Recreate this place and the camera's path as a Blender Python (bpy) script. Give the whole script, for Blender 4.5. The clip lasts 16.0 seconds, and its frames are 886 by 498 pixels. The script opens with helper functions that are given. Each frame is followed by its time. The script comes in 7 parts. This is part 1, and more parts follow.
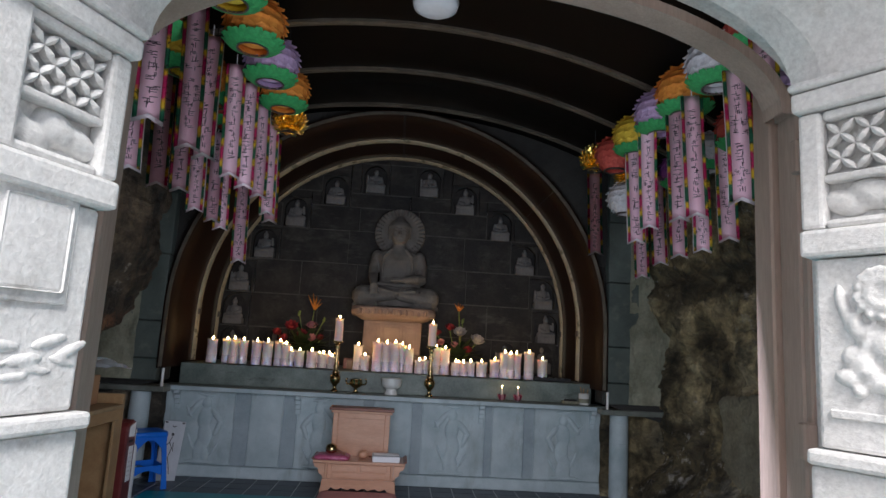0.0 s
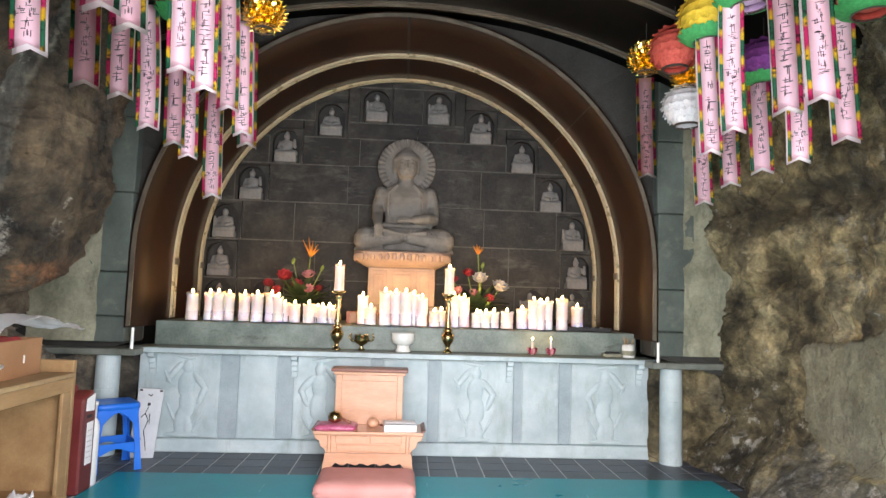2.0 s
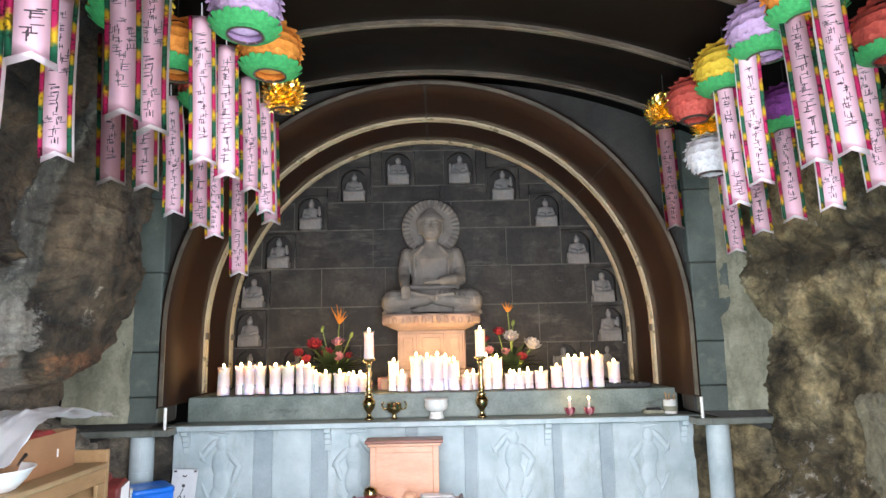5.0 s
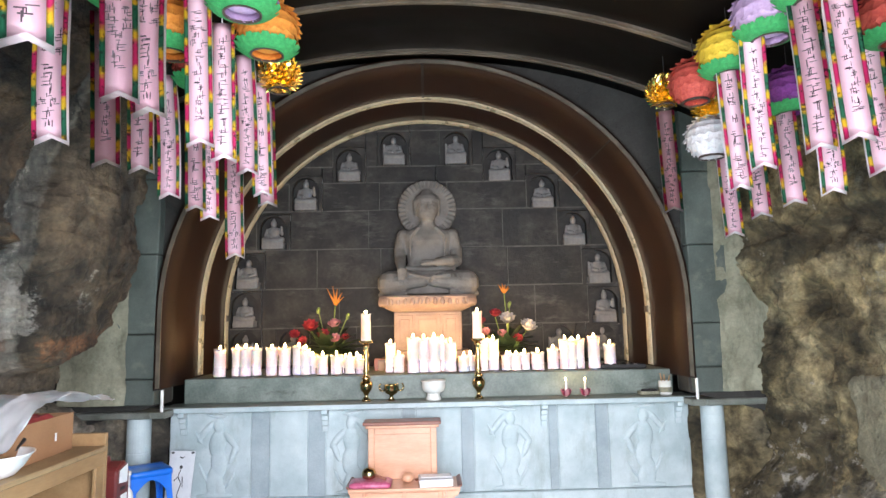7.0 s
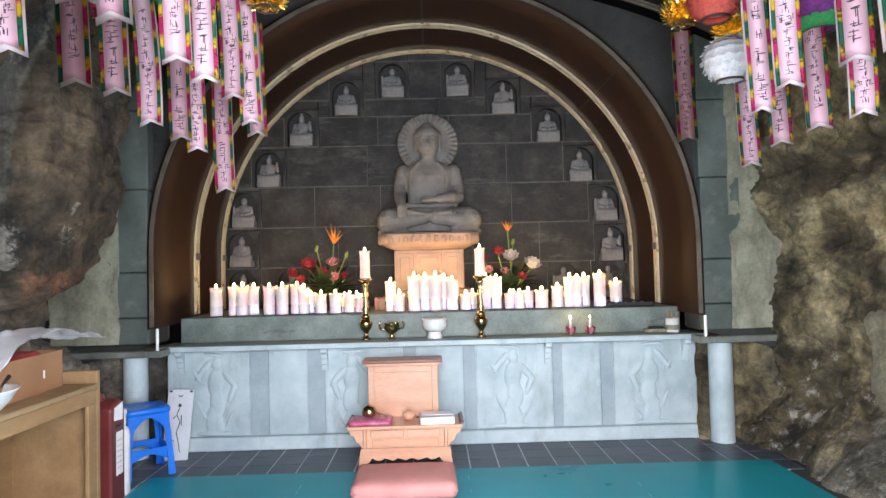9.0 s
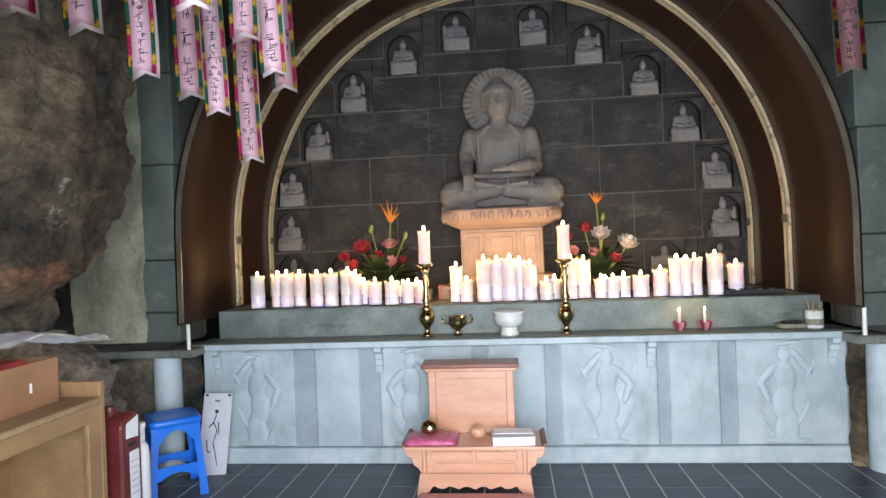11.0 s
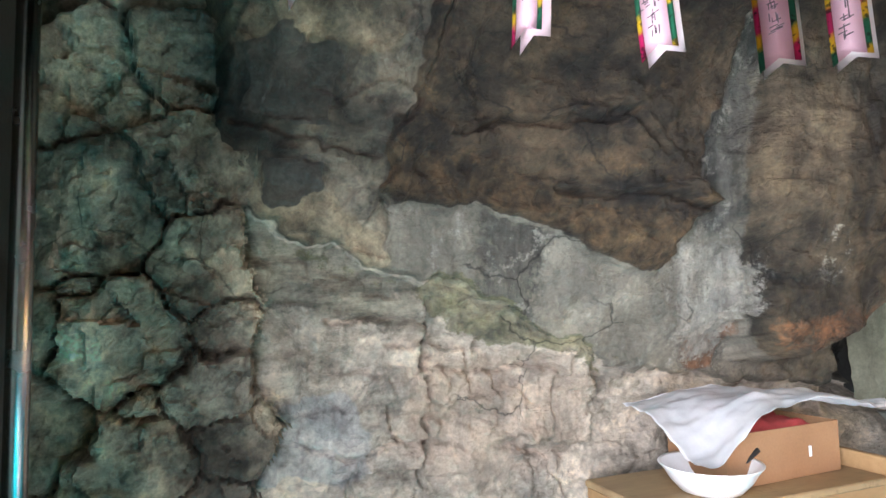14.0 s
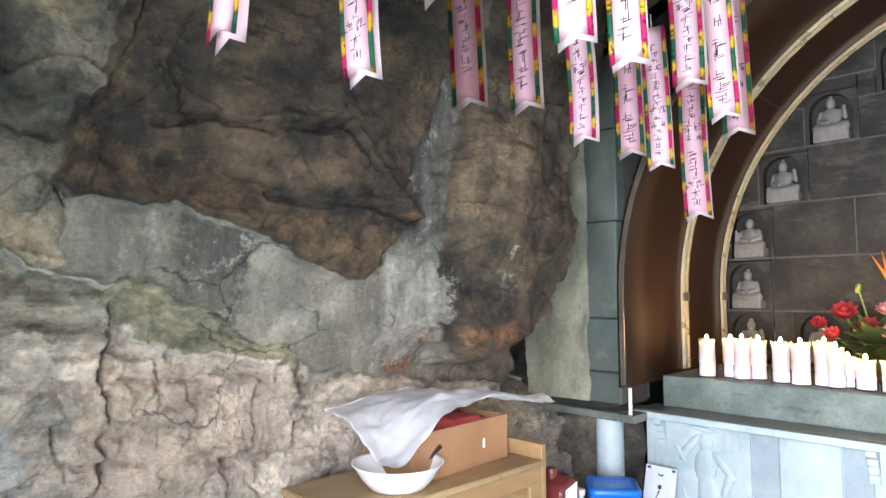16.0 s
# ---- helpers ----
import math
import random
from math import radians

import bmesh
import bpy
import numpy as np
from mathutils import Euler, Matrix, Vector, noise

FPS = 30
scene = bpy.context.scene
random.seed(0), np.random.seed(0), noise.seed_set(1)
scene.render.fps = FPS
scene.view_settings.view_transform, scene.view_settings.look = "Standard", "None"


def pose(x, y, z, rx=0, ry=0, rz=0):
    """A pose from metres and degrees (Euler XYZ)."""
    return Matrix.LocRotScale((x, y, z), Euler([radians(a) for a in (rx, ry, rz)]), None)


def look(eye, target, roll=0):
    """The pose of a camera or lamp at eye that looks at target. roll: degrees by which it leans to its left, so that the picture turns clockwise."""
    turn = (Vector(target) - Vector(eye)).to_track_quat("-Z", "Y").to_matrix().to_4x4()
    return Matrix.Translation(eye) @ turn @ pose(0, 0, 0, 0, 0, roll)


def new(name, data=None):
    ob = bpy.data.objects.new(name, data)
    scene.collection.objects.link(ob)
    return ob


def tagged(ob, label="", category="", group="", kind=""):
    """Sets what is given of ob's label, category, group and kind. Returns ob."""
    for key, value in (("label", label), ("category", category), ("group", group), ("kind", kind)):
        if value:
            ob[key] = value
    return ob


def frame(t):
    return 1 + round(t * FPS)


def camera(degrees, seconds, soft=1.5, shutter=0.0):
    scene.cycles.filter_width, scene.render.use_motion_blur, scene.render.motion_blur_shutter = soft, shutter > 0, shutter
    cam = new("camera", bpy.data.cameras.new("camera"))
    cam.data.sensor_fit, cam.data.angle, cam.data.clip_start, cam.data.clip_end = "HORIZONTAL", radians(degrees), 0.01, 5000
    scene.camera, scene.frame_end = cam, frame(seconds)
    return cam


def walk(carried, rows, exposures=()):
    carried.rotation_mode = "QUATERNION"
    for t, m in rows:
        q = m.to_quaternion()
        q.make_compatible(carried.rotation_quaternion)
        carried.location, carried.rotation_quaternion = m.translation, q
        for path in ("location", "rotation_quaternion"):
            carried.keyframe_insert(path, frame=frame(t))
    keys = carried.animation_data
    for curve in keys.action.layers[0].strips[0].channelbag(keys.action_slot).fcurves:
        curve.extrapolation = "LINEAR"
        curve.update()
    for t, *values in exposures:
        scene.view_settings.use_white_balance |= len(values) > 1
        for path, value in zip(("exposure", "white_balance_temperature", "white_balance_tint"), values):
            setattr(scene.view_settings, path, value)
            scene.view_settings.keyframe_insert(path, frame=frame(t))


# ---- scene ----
cam = camera(70.8, 16.0)
PATH = [
    (0, (0.075, -1.09, 1.321), (0.193, 0.883, 1.627), 3.3),
    (0.5, (0.029, -0.786, 1.309), (0.194, 1.191, 1.563), 3.1),
    (1, (0.055, -0.492, 1.299), (0.196, 1.487, 1.553), 2.3),
    (1.5, (0.069, -0.266, 1.3), (0.181, 1.715, 1.555), 2.1),
    (2, (0.029, -0.111, 1.263), (0.143, 1.879, 1.425), 1.8),
    (2.2, (0.053, -0.059, 1.22), (0.171, 1.937, 1.171), 2.0),
    (2.3, (0.052, -0.063, 1.202), (0.184, 1.925, 1.029), 1.7),
    (2.5, (0.037, 0.009, 1.16), (0.172, 1.989, 0.917), 1.8),
    (3, (0.034, 0.0, 1.208), (0.167, 1.991, 1.07), 1.9),
    (3.5, (0.022, -0.038, 1.245), (0.14, 1.957, 1.169), 1.6),
    (4, (0.039, -0.063, 1.28), (0.118, 1.935, 1.312), 0.7),
    (4.5, (0.034, -0.078, 1.372), (0.077, 1.909, 1.594), -0.7),
    (4.7, (0.045, -0.084, 1.393), (0.066, 1.893, 1.699), -1.2),
    (6.8, (0.005, -0.057, 1.421), (0.052, 1.918, 1.73), -1.2),
    (7, (-0.005, -0.062, 1.437), (0.044, 1.923, 1.674), -1.2),
    (7.5, (0.001, -0.037, 1.401), (0.034, 1.958, 1.546), -0.9),
    (8, (-0.035, -0.029, 1.399), (-0.017, 1.968, 1.501), -1.0),
    (8.5, (-0.025, -0.01, 1.388), (-0.011, 1.989, 1.468), -1.1),
    (9, (0.02, 0.133, 1.371), (0.053, 2.132, 1.435), -1.4),
    (9.5, (0.055, 0.358, 1.413), (0.032, 2.357, 1.459), -1.7),
    (9.7, (0.038, 0.435, 1.401), (-0.053, 2.433, 1.448), -1.7),
    (11.8, (0.036, 1.185, 1.415), (-0.187, 3.172, 1.388), -2.4),
    (12, (0.005, 1.195, 1.432), (-0.250, 3.179, 1.402), -2.6),
    (12.2, (-0.03, 1.205, 1.450), (-0.470, 3.155, 1.407), -2.8),
    (12.5, (-0.02, 1.245, 1.475), (-0.932, 3.022, 1.500), -3.4),
    (13, (-0.059, 1.24, 1.531), (-1.561, 2.555, 1.654), -2.1),
    (13.5, (-0.109, 1.197, 1.537), (-1.874, 2.128, 1.68), -1.3),
    (14, (-0.133, 1.182, 1.518), (-1.997, 1.888, 1.684), -1.5),
    (14.5, (-0.133, 1.209, 1.518), (-2.025, 1.84, 1.669), -1.8),
    (15, (-0.091, 1.263, 1.536), (-1.861, 2.186, 1.664), -0.7),
    (15.5, (-0.058, 1.28, 1.546), (-1.674, 2.45, 1.679), -0.3),
    (16, (-0.06, 1.297, 1.563), (-1.490, 2.688, 1.705), -0.3),
]
EXPOSURE = [(0.0, -0.15, 6300, 12), (0.4, -0.1, 8400, 16), (0.8, 0.75, 8600, 16), (1.2, 1.5, 8200, 14), (1.6, 2.05, 7400, 11), (2.1, 1.95, 7000, 10), (2.5, 1.46, 6500, 8), (3.0, 1.18, 6500, 9),
            (3.5, 1.6, 6500, 9), (4.7, 2.05, 6600, 10), (7.0, 2.15, 6600, 10), (9.0, 1.95, 6500, 10), (9.7, 1.85, 6400, 10), (11.8, 1.8, 6600, 10), (12.5, 1.84, 6800, 10), (13.0, 2.5, 6900, 10),
            (13.5, 2.6, 6700, 10), (14.5, 2.72, 6500, 10), (15.5, 2.72, 6500, 10), (16.0, 2.65, 6500, 10)]
walk(cam, [(t, look(eye, target, roll)) for t, eye, target, roll in PATH], EXPOSURE)

# ---- light ----
world = bpy.data.worlds.new("sky")
scene.world = world
world.use_nodes = True
wn = world.node_tree.nodes
sky = wn.new("ShaderNodeTexSky")
sky.sky_type = "NISHITA"
sky.sun_disc = False
sky.sun_elevation = radians(48)
sky.sun_rotation = radians(200)
sky.air_density, sky.dust_density = 1.0, 3.0
wn["Background"].inputs["Strength"].default_value = 0.15
world.node_tree.links.new(sky.outputs[0], wn["Background"].inputs["Color"])

sun_data = bpy.data.lights.new("sun", "SUN")
sun_data.energy, sun_data.angle, sun_data.color = 4.2, radians(18), (1.0, 0.96, 0.9)
sun = new("sun", sun_data)
sun.matrix_world = look((1.4, -6.0, 7.6), (0.2, 0.4, 0.5))

# skylight that falls in through the doorway
door_data = bpy.data.lights.new("doorway_skylight", "AREA")
door_data.shape, door_data.size, door_data.size_y = "RECTANGLE", 1.75, 1.9
door_data.energy, door_data.color = 58, (0.86, 0.875, 1.0)
door_data.spread = radians(180)
door_light = new("doorway_skylight", door_data)
door_light.matrix_world = look((0.20, 0.82, 1.33), (0.36, 2.82, 0.95))


def candle_light(x, y, z, watts):
    d = bpy.data.lights.new("candle_light", "POINT")
    d.energy, d.color, d.shadow_soft_size = watts, (1.0, 0.55, 0.22), 0.03
    o = new("candle_light", d)
    o.location = (x, y, z)


for lx, lw in ((-1.6, 1.3), (-1.1, 1.2), (-0.5, 1.6), (0.05, 2.4), (0.5, 1.6), (1.0, 1.0), (1.4, 1.3)):
    candle_light(lx, 5.41, 1.345, 0.5 * lw)


# ---- materials ----
def nodes_of(name):
    m = bpy.data.materials.new(name)
    m.use_nodes = True
    return m, m.node_tree.nodes, m.node_tree.links, m.node_tree.nodes["Principled BSDF"]


def ramp(n, stops, mode="LINEAR"):
    r = n.new("ShaderNodeValToRGB")
    r.color_ramp.interpolation = mode
    els = r.color_ramp.elements
    while len(els) < len(stops):
        els.new(0.5)
    for e, (p, c) in zip(els, stops):
        e.position = p
        e.color = (*c, 1) if len(c) == 3 else c
    return r


def mix(n, l, kind, fac, a, b):
    m = n.new("ShaderNodeMix")
    m.data_type, m.blend_type = "RGBA", kind
    for sock, v in ((0, fac), (6, a), (7, b)):
        if isinstance(v, (int, float)):
            m.inputs[sock].default_value = v
        elif isinstance(v, tuple):
            m.inputs[sock].default_value = (*v, 1)
        else:
            l.new(v, m.inputs[sock])
    return m.outputs[2]


def noise_tex(n, l, vec, scale, detail=6, rough=0.6, stretch=None):
    if stretch:
        mp = n.new("ShaderNodeMapping")
        mp.inputs["Scale"].default_value = stretch
        l.new(vec, mp.inputs[0])
        vec = mp.outputs[0]
    t = n.new("ShaderNodeTexNoise")
    t.inputs["Scale"].default_value, t.inputs["Detail"].default_value, t.inputs["Roughness"].default_value = scale, detail, rough
    l.new(vec, t.inputs["Vector"])
    return t.outputs[0]


def coords(n):
    return n.new("ShaderNodeTexCoord").outputs["Object"]


def bump(n, l, p, height, strength, dist=0.01):
    b = n.new("ShaderNodeBump")
    b.inputs["Strength"].default_value, b.inputs["Distance"].default_value = strength, dist
    l.new(height, b.inputs["Height"])
    l.new(b.outputs[0], p.inputs["Normal"])


def surf(name, dark, light, scale=6.0, rough=0.6, grain=60.0, bumps=0.3, metal=0.0, vary=0.0, stretch=None, fine=0.35, dist=0.004, rough_vary=0.12, coat=0.0, lo=0.3, hi=0.7):
    """A surface with broad mottling, fine grain, relief and uneven gloss."""
    m, n, l, p = nodes_of(name)
    c = coords(n)
    broad = noise_tex(n, l, c, scale, 5, 0.6, stretch)
    small = noise_tex(n, l, c, grain, 4, 0.7, stretch)
    r = ramp(n, ((lo, dark), (hi, light)))
    l.new(broad, r.inputs[0])
    g = ramp(n, ((0.3, (0.55, 0.55, 0.55)), (0.72, (1.25, 1.25, 1.25))))
    l.new(small, g.inputs[0])
    col = mix(n, l, "MULTIPLY", fine, r.outputs[0], g.outputs[0])
    if vary:
        info = n.new("ShaderNodeObjectInfo")
        v = ramp(n, ((0.0, (1 - vary,) * 3), (1.0, (1 + vary,) * 3)))
        l.new(info.outputs["Random"], v.inputs[0])
        col = mix(n, l, "MULTIPLY", 1.0, col, v.outputs[0])
    l.new(col, p.inputs["Base Color"])
    rr = n.new("ShaderNodeMapRange")
    rr.inputs[3].default_value, rr.inputs[4].default_value = max(0.03, rough - rough_vary), min(1, rough + rough_vary)
    l.new(broad, rr.inputs[0])
    l.new(rr.outputs[0], p.inputs["Roughness"])
    p.inputs["Metallic"].default_value = metal
    p.inputs["Coat Weight"].default_value = coat
    if bumps:
        bump(n, l, p, small, bumps, dist)
    return m


def calc_node(n, l, op, *args):
    k = n.new("ShaderNodeMath")
    k.operation = op
    for q, v in enumerate(args):
        if isinstance(v, (int, float)):
            k.inputs[q].default_value = v
        else:
            l.new(v, k.inputs[q])
    return k.outputs[0]


def layered_rock(name, tones, layers, relief=0.02, facet=5.0, crackle=0.7, coarse=1.0, vary=0.0):
    """Rock with broad tones, over which lie washes, growths, stains and painted shade, each spread by its own mask on
    the mesh.
    """
    m, n, l, p = nodes_of(name)
    c = coords(n)

    def mask(src, lo, hi, top=1.0):
        r = ramp(n, ((lo, (0, 0, 0)), (hi, (top,) * 3)))
        l.new(src, r.inputs[0])
        return r.outputs[0]

    warp = n.new("ShaderNodeVectorMath")
    warp.operation = "MULTIPLY_ADD"
    wt = n.new("ShaderNodeTexNoise")
    wt.inputs["Scale"].default_value, wt.inputs["Detail"].default_value = 2.6, 7
    l.new(c, wt.inputs["Vector"])
    l.new(wt.outputs["Color"], warp.inputs[0])
    warp.inputs[1].default_value = (0.4, 0.4, 0.4)
    l.new(c, warp.inputs[2])
    wv = warp.outputs[0]
    broad = noise_tex(n, l, wv, 1.7 * coarse, 8, 0.62)
    mid = noise_tex(n, l, c, 6.5, 8, 0.7)
    fine = noise_tex(n, l, c, 42.0, 6, 0.72)
    r = ramp(n, tuple(zip((0.36, 0.45, 0.54, 0.66), tones)))
    l.new(broad, r.inputs[0])
    col = r.outputs[0]
    rag = noise_tex(n, l, c, 9.0, 9, 0.75)
    calm = calc_node(n, l, "MULTIPLY", rag, 0.0)
    for attr, dark, light, scale, stretch, ragged, top in layers:
        a = n.new("ShaderNodeAttribute")
        a.attribute_name = attr
        spread = calc_node(n, l, "MULTIPLY_ADD", rag, ragged, calc_node(n, l, "ADD", a.outputs["Fac"], -0.5 * ragged))
        lr = ramp(n, ((0.38, dark), (0.61, light)))
        l.new(noise_tex(n, l, c, scale, 8, 0.68, stretch), lr.inputs[0])
        cover = mask(spread, 0.44, 0.56, top)
        col = mix(n, l, "MIX", cover, col, lr.outputs[0])
        if attr in ("wash", "cement", "slab", "pale"):
            calm = calc_node(n, l, "MAXIMUM", calm, calc_node(n, l, "MULTIPLY", cover, 0.8 if attr == "pale" else 1.0))
    # mottling, grain and broken facets
    rb = ramp(n, ((0.34, (0.22, 0.22, 0.22)), (0.47, (0.9, 0.9, 0.9)), (0.66, (1.75, 1.70, 1.60))))
    l.new(mid, rb.inputs[0])
    col = mix(n, l, "MULTIPLY", calc_node(n, l, "MULTIPLY_ADD", calm, -0.62, 0.85), col, rb.outputs[0])
    blot = ramp(n, ((0.38, (0.42, 0.42, 0.44)), (0.50, (1.0, 1.0, 1.0)), (0.62, (1.45, 1.42, 1.34))))
    l.new(noise_tex(n, l, wv, 3.3, 5, 0.6), blot.inputs[0])
    col = mix(n, l, "MULTIPLY", calc_node(n, l, "MULTIPLY_ADD", calm, -0.6, 0.75), col, blot.outputs[0])
    fr = ramp(n, ((0.34, (0.62, 0.62, 0.62)), (0.66, (1.36, 1.36, 1.34))))
    l.new(fine, fr.inputs[0])
    col = mix(n, l, "MULTIPLY", 0.5, col, fr.outputs[0])
    fv = n.new("ShaderNodeTexVoronoi")
    fv.inputs["Scale"].default_value = facet
    l.new(wv, fv.inputs["Vector"])
    fbw = n.new("ShaderNodeRGBToBW")
    l.new(fv.outputs["Color"], fbw.inputs[0])
    ft = ramp(n, ((0.2, (0.75, 0.75, 0.77)), (0.8, (1.2, 1.18, 1.15))))
    l.new(fbw.outputs[0], ft.inputs[0])
    col = mix(n, l, "MULTIPLY", 0.6, col, ft.outputs[0])
    vo = n.new("ShaderNodeTexVoronoi")
    vo.feature = "DISTANCE_TO_EDGE"
    vo.inputs["Scale"].default_value = 1.5
    l.new(wv, vo.inputs["Vector"])
    crack = mix(n, l, "MIX", mask(noise_tex(n, l, c, 1.5, 3, 0.5), 0.50, 0.56), (1.0, 1.0, 1.0), mask(vo.outputs["Distance"], 0.0, 0.010))
    col = mix(n, l, "MULTIPLY", crackle, col, crack)
    if vary:
        each = n.new("ShaderNodeObjectInfo")
        v = ramp(n, ((0.0, (1 - vary, 1 - vary, 0.98 - vary)), (1.0, (1 + vary, 1 + 0.9 * vary, 1 + 0.75 * vary))))
        l.new(each.outputs["Random"], v.inputs[0])
        col = mix(n, l, "MULTIPLY", 1.0, col, v.outputs[0])
    l.new(col, p.inputs["Base Color"])
    p.inputs["Roughness"].default_value = 0.72
    h = calc_node(n, l, "ADD", calc_node(n, l, "MULTIPLY", mid, 3.0), calc_node(n, l, "MULTIPLY", fine, 0.8))
    h = calc_node(n, l, "ADD", h, calc_node(n, l, "MULTIPLY", fbw.outputs[0], 0.8))
    h = calc_node(n, l, "ADD", h, calc_node(n, l, "MULTIPLY", noise_tex(n, l, c, 16.0, 7, 0.7, (1.0, 0.8, 1.5)), 1.6))
    bump(n, l, p, h, 1.0, relief)
    return m


ROCK_L = layered_rock("brown_rock", ((0.026, 0.025, 0.021), (0.075, 0.067, 0.052), (0.14, 0.122, 0.094), (0.25, 0.225, 0.18)), (
    ("tan", (0.11, 0.088, 0.06), (0.30, 0.245, 0.175), 5.0, None, 0.7, 0.85),
    ("slab", (0.045, 0.042, 0.036), (0.088, 0.083, 0.071), 6.0, None, 0.4, 0.9),
    ("brown", (0.013, 0.0105, 0.008), (0.092, 0.066, 0.041), 3.0, (1.0, 0.75, 1.4), 0.5, 1.0),
    ("ochre", (0.03, 0.02, 0.011), (0.13, 0.083, 0.041), 11.0, None, 1.4, 0.75),
    ("streak", (0.018, 0.014, 0.009), (0.115, 0.085, 0.053), 4.0, (1.0, 1.0, 0.20), 0.6, 0.9),
    ("wash", (0.145, 0.134, 0.107), (0.31, 0.285, 0.23), 3.4, (1.0, 1.0, 0.35), 0.35, 0.95),
    ("grime", (0.035, 0.034, 0.030), (0.13, 0.122, 0.102), 8.0, (1.0, 1.3, 0.12), 0.9, 0.9),
    ("pale", (0.29, 0.255, 0.208), (0.70, 0.61, 0.50), 5.5, (1.0, 0.7, 1.5), 0.2, 1.0),
    ("strata", (0.10, 0.092, 0.07), (0.40, 0.355, 0.275), 6.0, (1.0, 0.45, 2.2), 0.8, 0.9),
    ("rose", (0.34, 0.265, 0.205), (0.58, 0.465, 0.37), 6.0, None, 0.7, 0.7),
    ("bluish", (0.30, 0.305, 0.30), (0.52, 0.52, 0.505), 8.0, None, 0.6, 0.75),
    ("moss", (0.022, 0.030, 0.009), (0.215, 0.21, 0.10), 12.0, (1.0, 0.8, 1.3), 1.5, 0.7),
    ("rust", (0.075, 0.030, 0.013), (0.25, 0.115, 0.052), 7.0, (1.0, 1.0, 0.5), 0.8, 0.8),
    ("lime", (0.19, 0.178, 0.148), (0.40, 0.375, 0.325), 14.0, (1.0, 1.0, 0.22), 1.7, 0.85)), 0.018, 5.0, 0.75)
ROCK_R = layered_rock("olive_rock", ((0.045, 0.037, 0.020), (0.125, 0.102, 0.056), (0.265, 0.22, 0.125), (0.46, 0.395, 0.245)), (
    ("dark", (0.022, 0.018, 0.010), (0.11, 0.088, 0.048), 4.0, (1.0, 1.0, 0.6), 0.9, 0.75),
    ("grey", (0.07, 0.066, 0.047), (0.29, 0.275, 0.225), 5.5, None, 1.3, 0.85),
    ("cement", (0.21, 0.198, 0.135), (0.33, 0.31, 0.225), 3.0, None, 0.3, 0.93),
    ("lime", (0.34, 0.33, 0.30), (0.58, 0.56, 0.52), 12.0, None, 1.7, 0.75)), 0.028, 4.0, 0.6, 1.6)
RUBBLE = layered_rock("rubble_stone", ((0.17, 0.15, 0.12), (0.32, 0.28, 0.222), (0.48, 0.415, 0.33), (0.64, 0.565, 0.455)), (), 0.016, 3.0, 0.5, 1.5, 0.35)
MORTAR = surf("dark_earth_joint", (0.02, 0.02, 0.018), (0.05, 0.045, 0.04), 4, 0.9)
EARTH = surf("packed_earth_joint", (0.035, 0.033, 0.03), (0.11, 0.10, 0.088), 6, 0.95, 50, 0.9, dist=0.02)
ALTAR = surf("blue_grey_granite", (0.35, 0.44, 0.46), (0.57, 0.66, 0.675), 3.5, 0.55, 140, 0.25, fine=0.3, vary=0.05)
ALTAR_D = surf("stained_grey_granite", (0.12, 0.155, 0.135), (0.25, 0.295, 0.26), 4.0, 0.5, 60, 0.4, fine=0.5, lo=0.36, hi=0.66)
ALTAR_M = surf("mid_grey_granite", (0.25, 0.315, 0.345), (0.40, 0.475, 0.50), 3.5, 0.55, 140, 0.25, fine=0.3)
SLAB = surf("stained_granite_slab", (0.10, 0.11, 0.09), (0.24, 0.26, 0.23), 5.0, 0.35, 110, 0.3, fine=0.5)
PIER = surf("green_grey_stone", (0.055, 0.07, 0.06), (0.115, 0.14, 0.122), 3.0, 0.65, 90, 0.4, fine=0.4, vary=0.12)
PLASTER = surf("pale_lime_render", (0.17, 0.17, 0.115), (0.36, 0.355, 0.26), 3.0, 0.85, 40, 0.7, fine=0.5, dist=0.01)
BLOCK = surf("dark_slate_block", (0.0085, 0.0082, 0.0072), (0.041, 0.039, 0.034), 4.0, 0.65, 26, 0.8, vary=0.28, fine=0.9, lo=0.40, hi=0.64, dist=0.008)
STATUE = surf("grey_granite_carving", (0.125, 0.115, 0.1), (0.24, 0.225, 0.2), 5.0, 0.7, 150, 0.35, fine=0.35)
STATUE_S = surf("pale_granite_figurine", (0.14, 0.14, 0.138), (0.25, 0.25, 0.245), 8.0, 0.7, 150, 0.3, fine=0.3)
PEDESTAL = surf("rose_granite", (0.21, 0.145, 0.118), (0.31, 0.23, 0.19), 5.0, 0.65, 130, 0.3, fine=0.35)
VAULT = surf("brown_vault_sheet", (0.013, 0.0052, 0.0028), (0.026, 0.0108, 0.0059), 2.0, 0.56, 30, 0.05)
VAULT.node_tree.nodes["Principled BSDF"].inputs["Specular IOR Level"].default_value = 0.24
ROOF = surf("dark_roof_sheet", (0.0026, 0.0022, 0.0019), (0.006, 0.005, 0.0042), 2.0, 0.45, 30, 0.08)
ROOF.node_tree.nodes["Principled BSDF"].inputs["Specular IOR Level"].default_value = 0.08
RIB = surf("brass_toned_rib", (0.58, 0.48, 0.30), (0.78, 0.68, 0.46), 8.0, 0.30, 80, 0.1, metal=0.45)
RIB_DULL = surf("dull_aluminium_rib", (0.16, 0.14, 0.11), (0.28, 0.25, 0.2), 6.0, 0.4, 80, 0.1, metal=0.7)
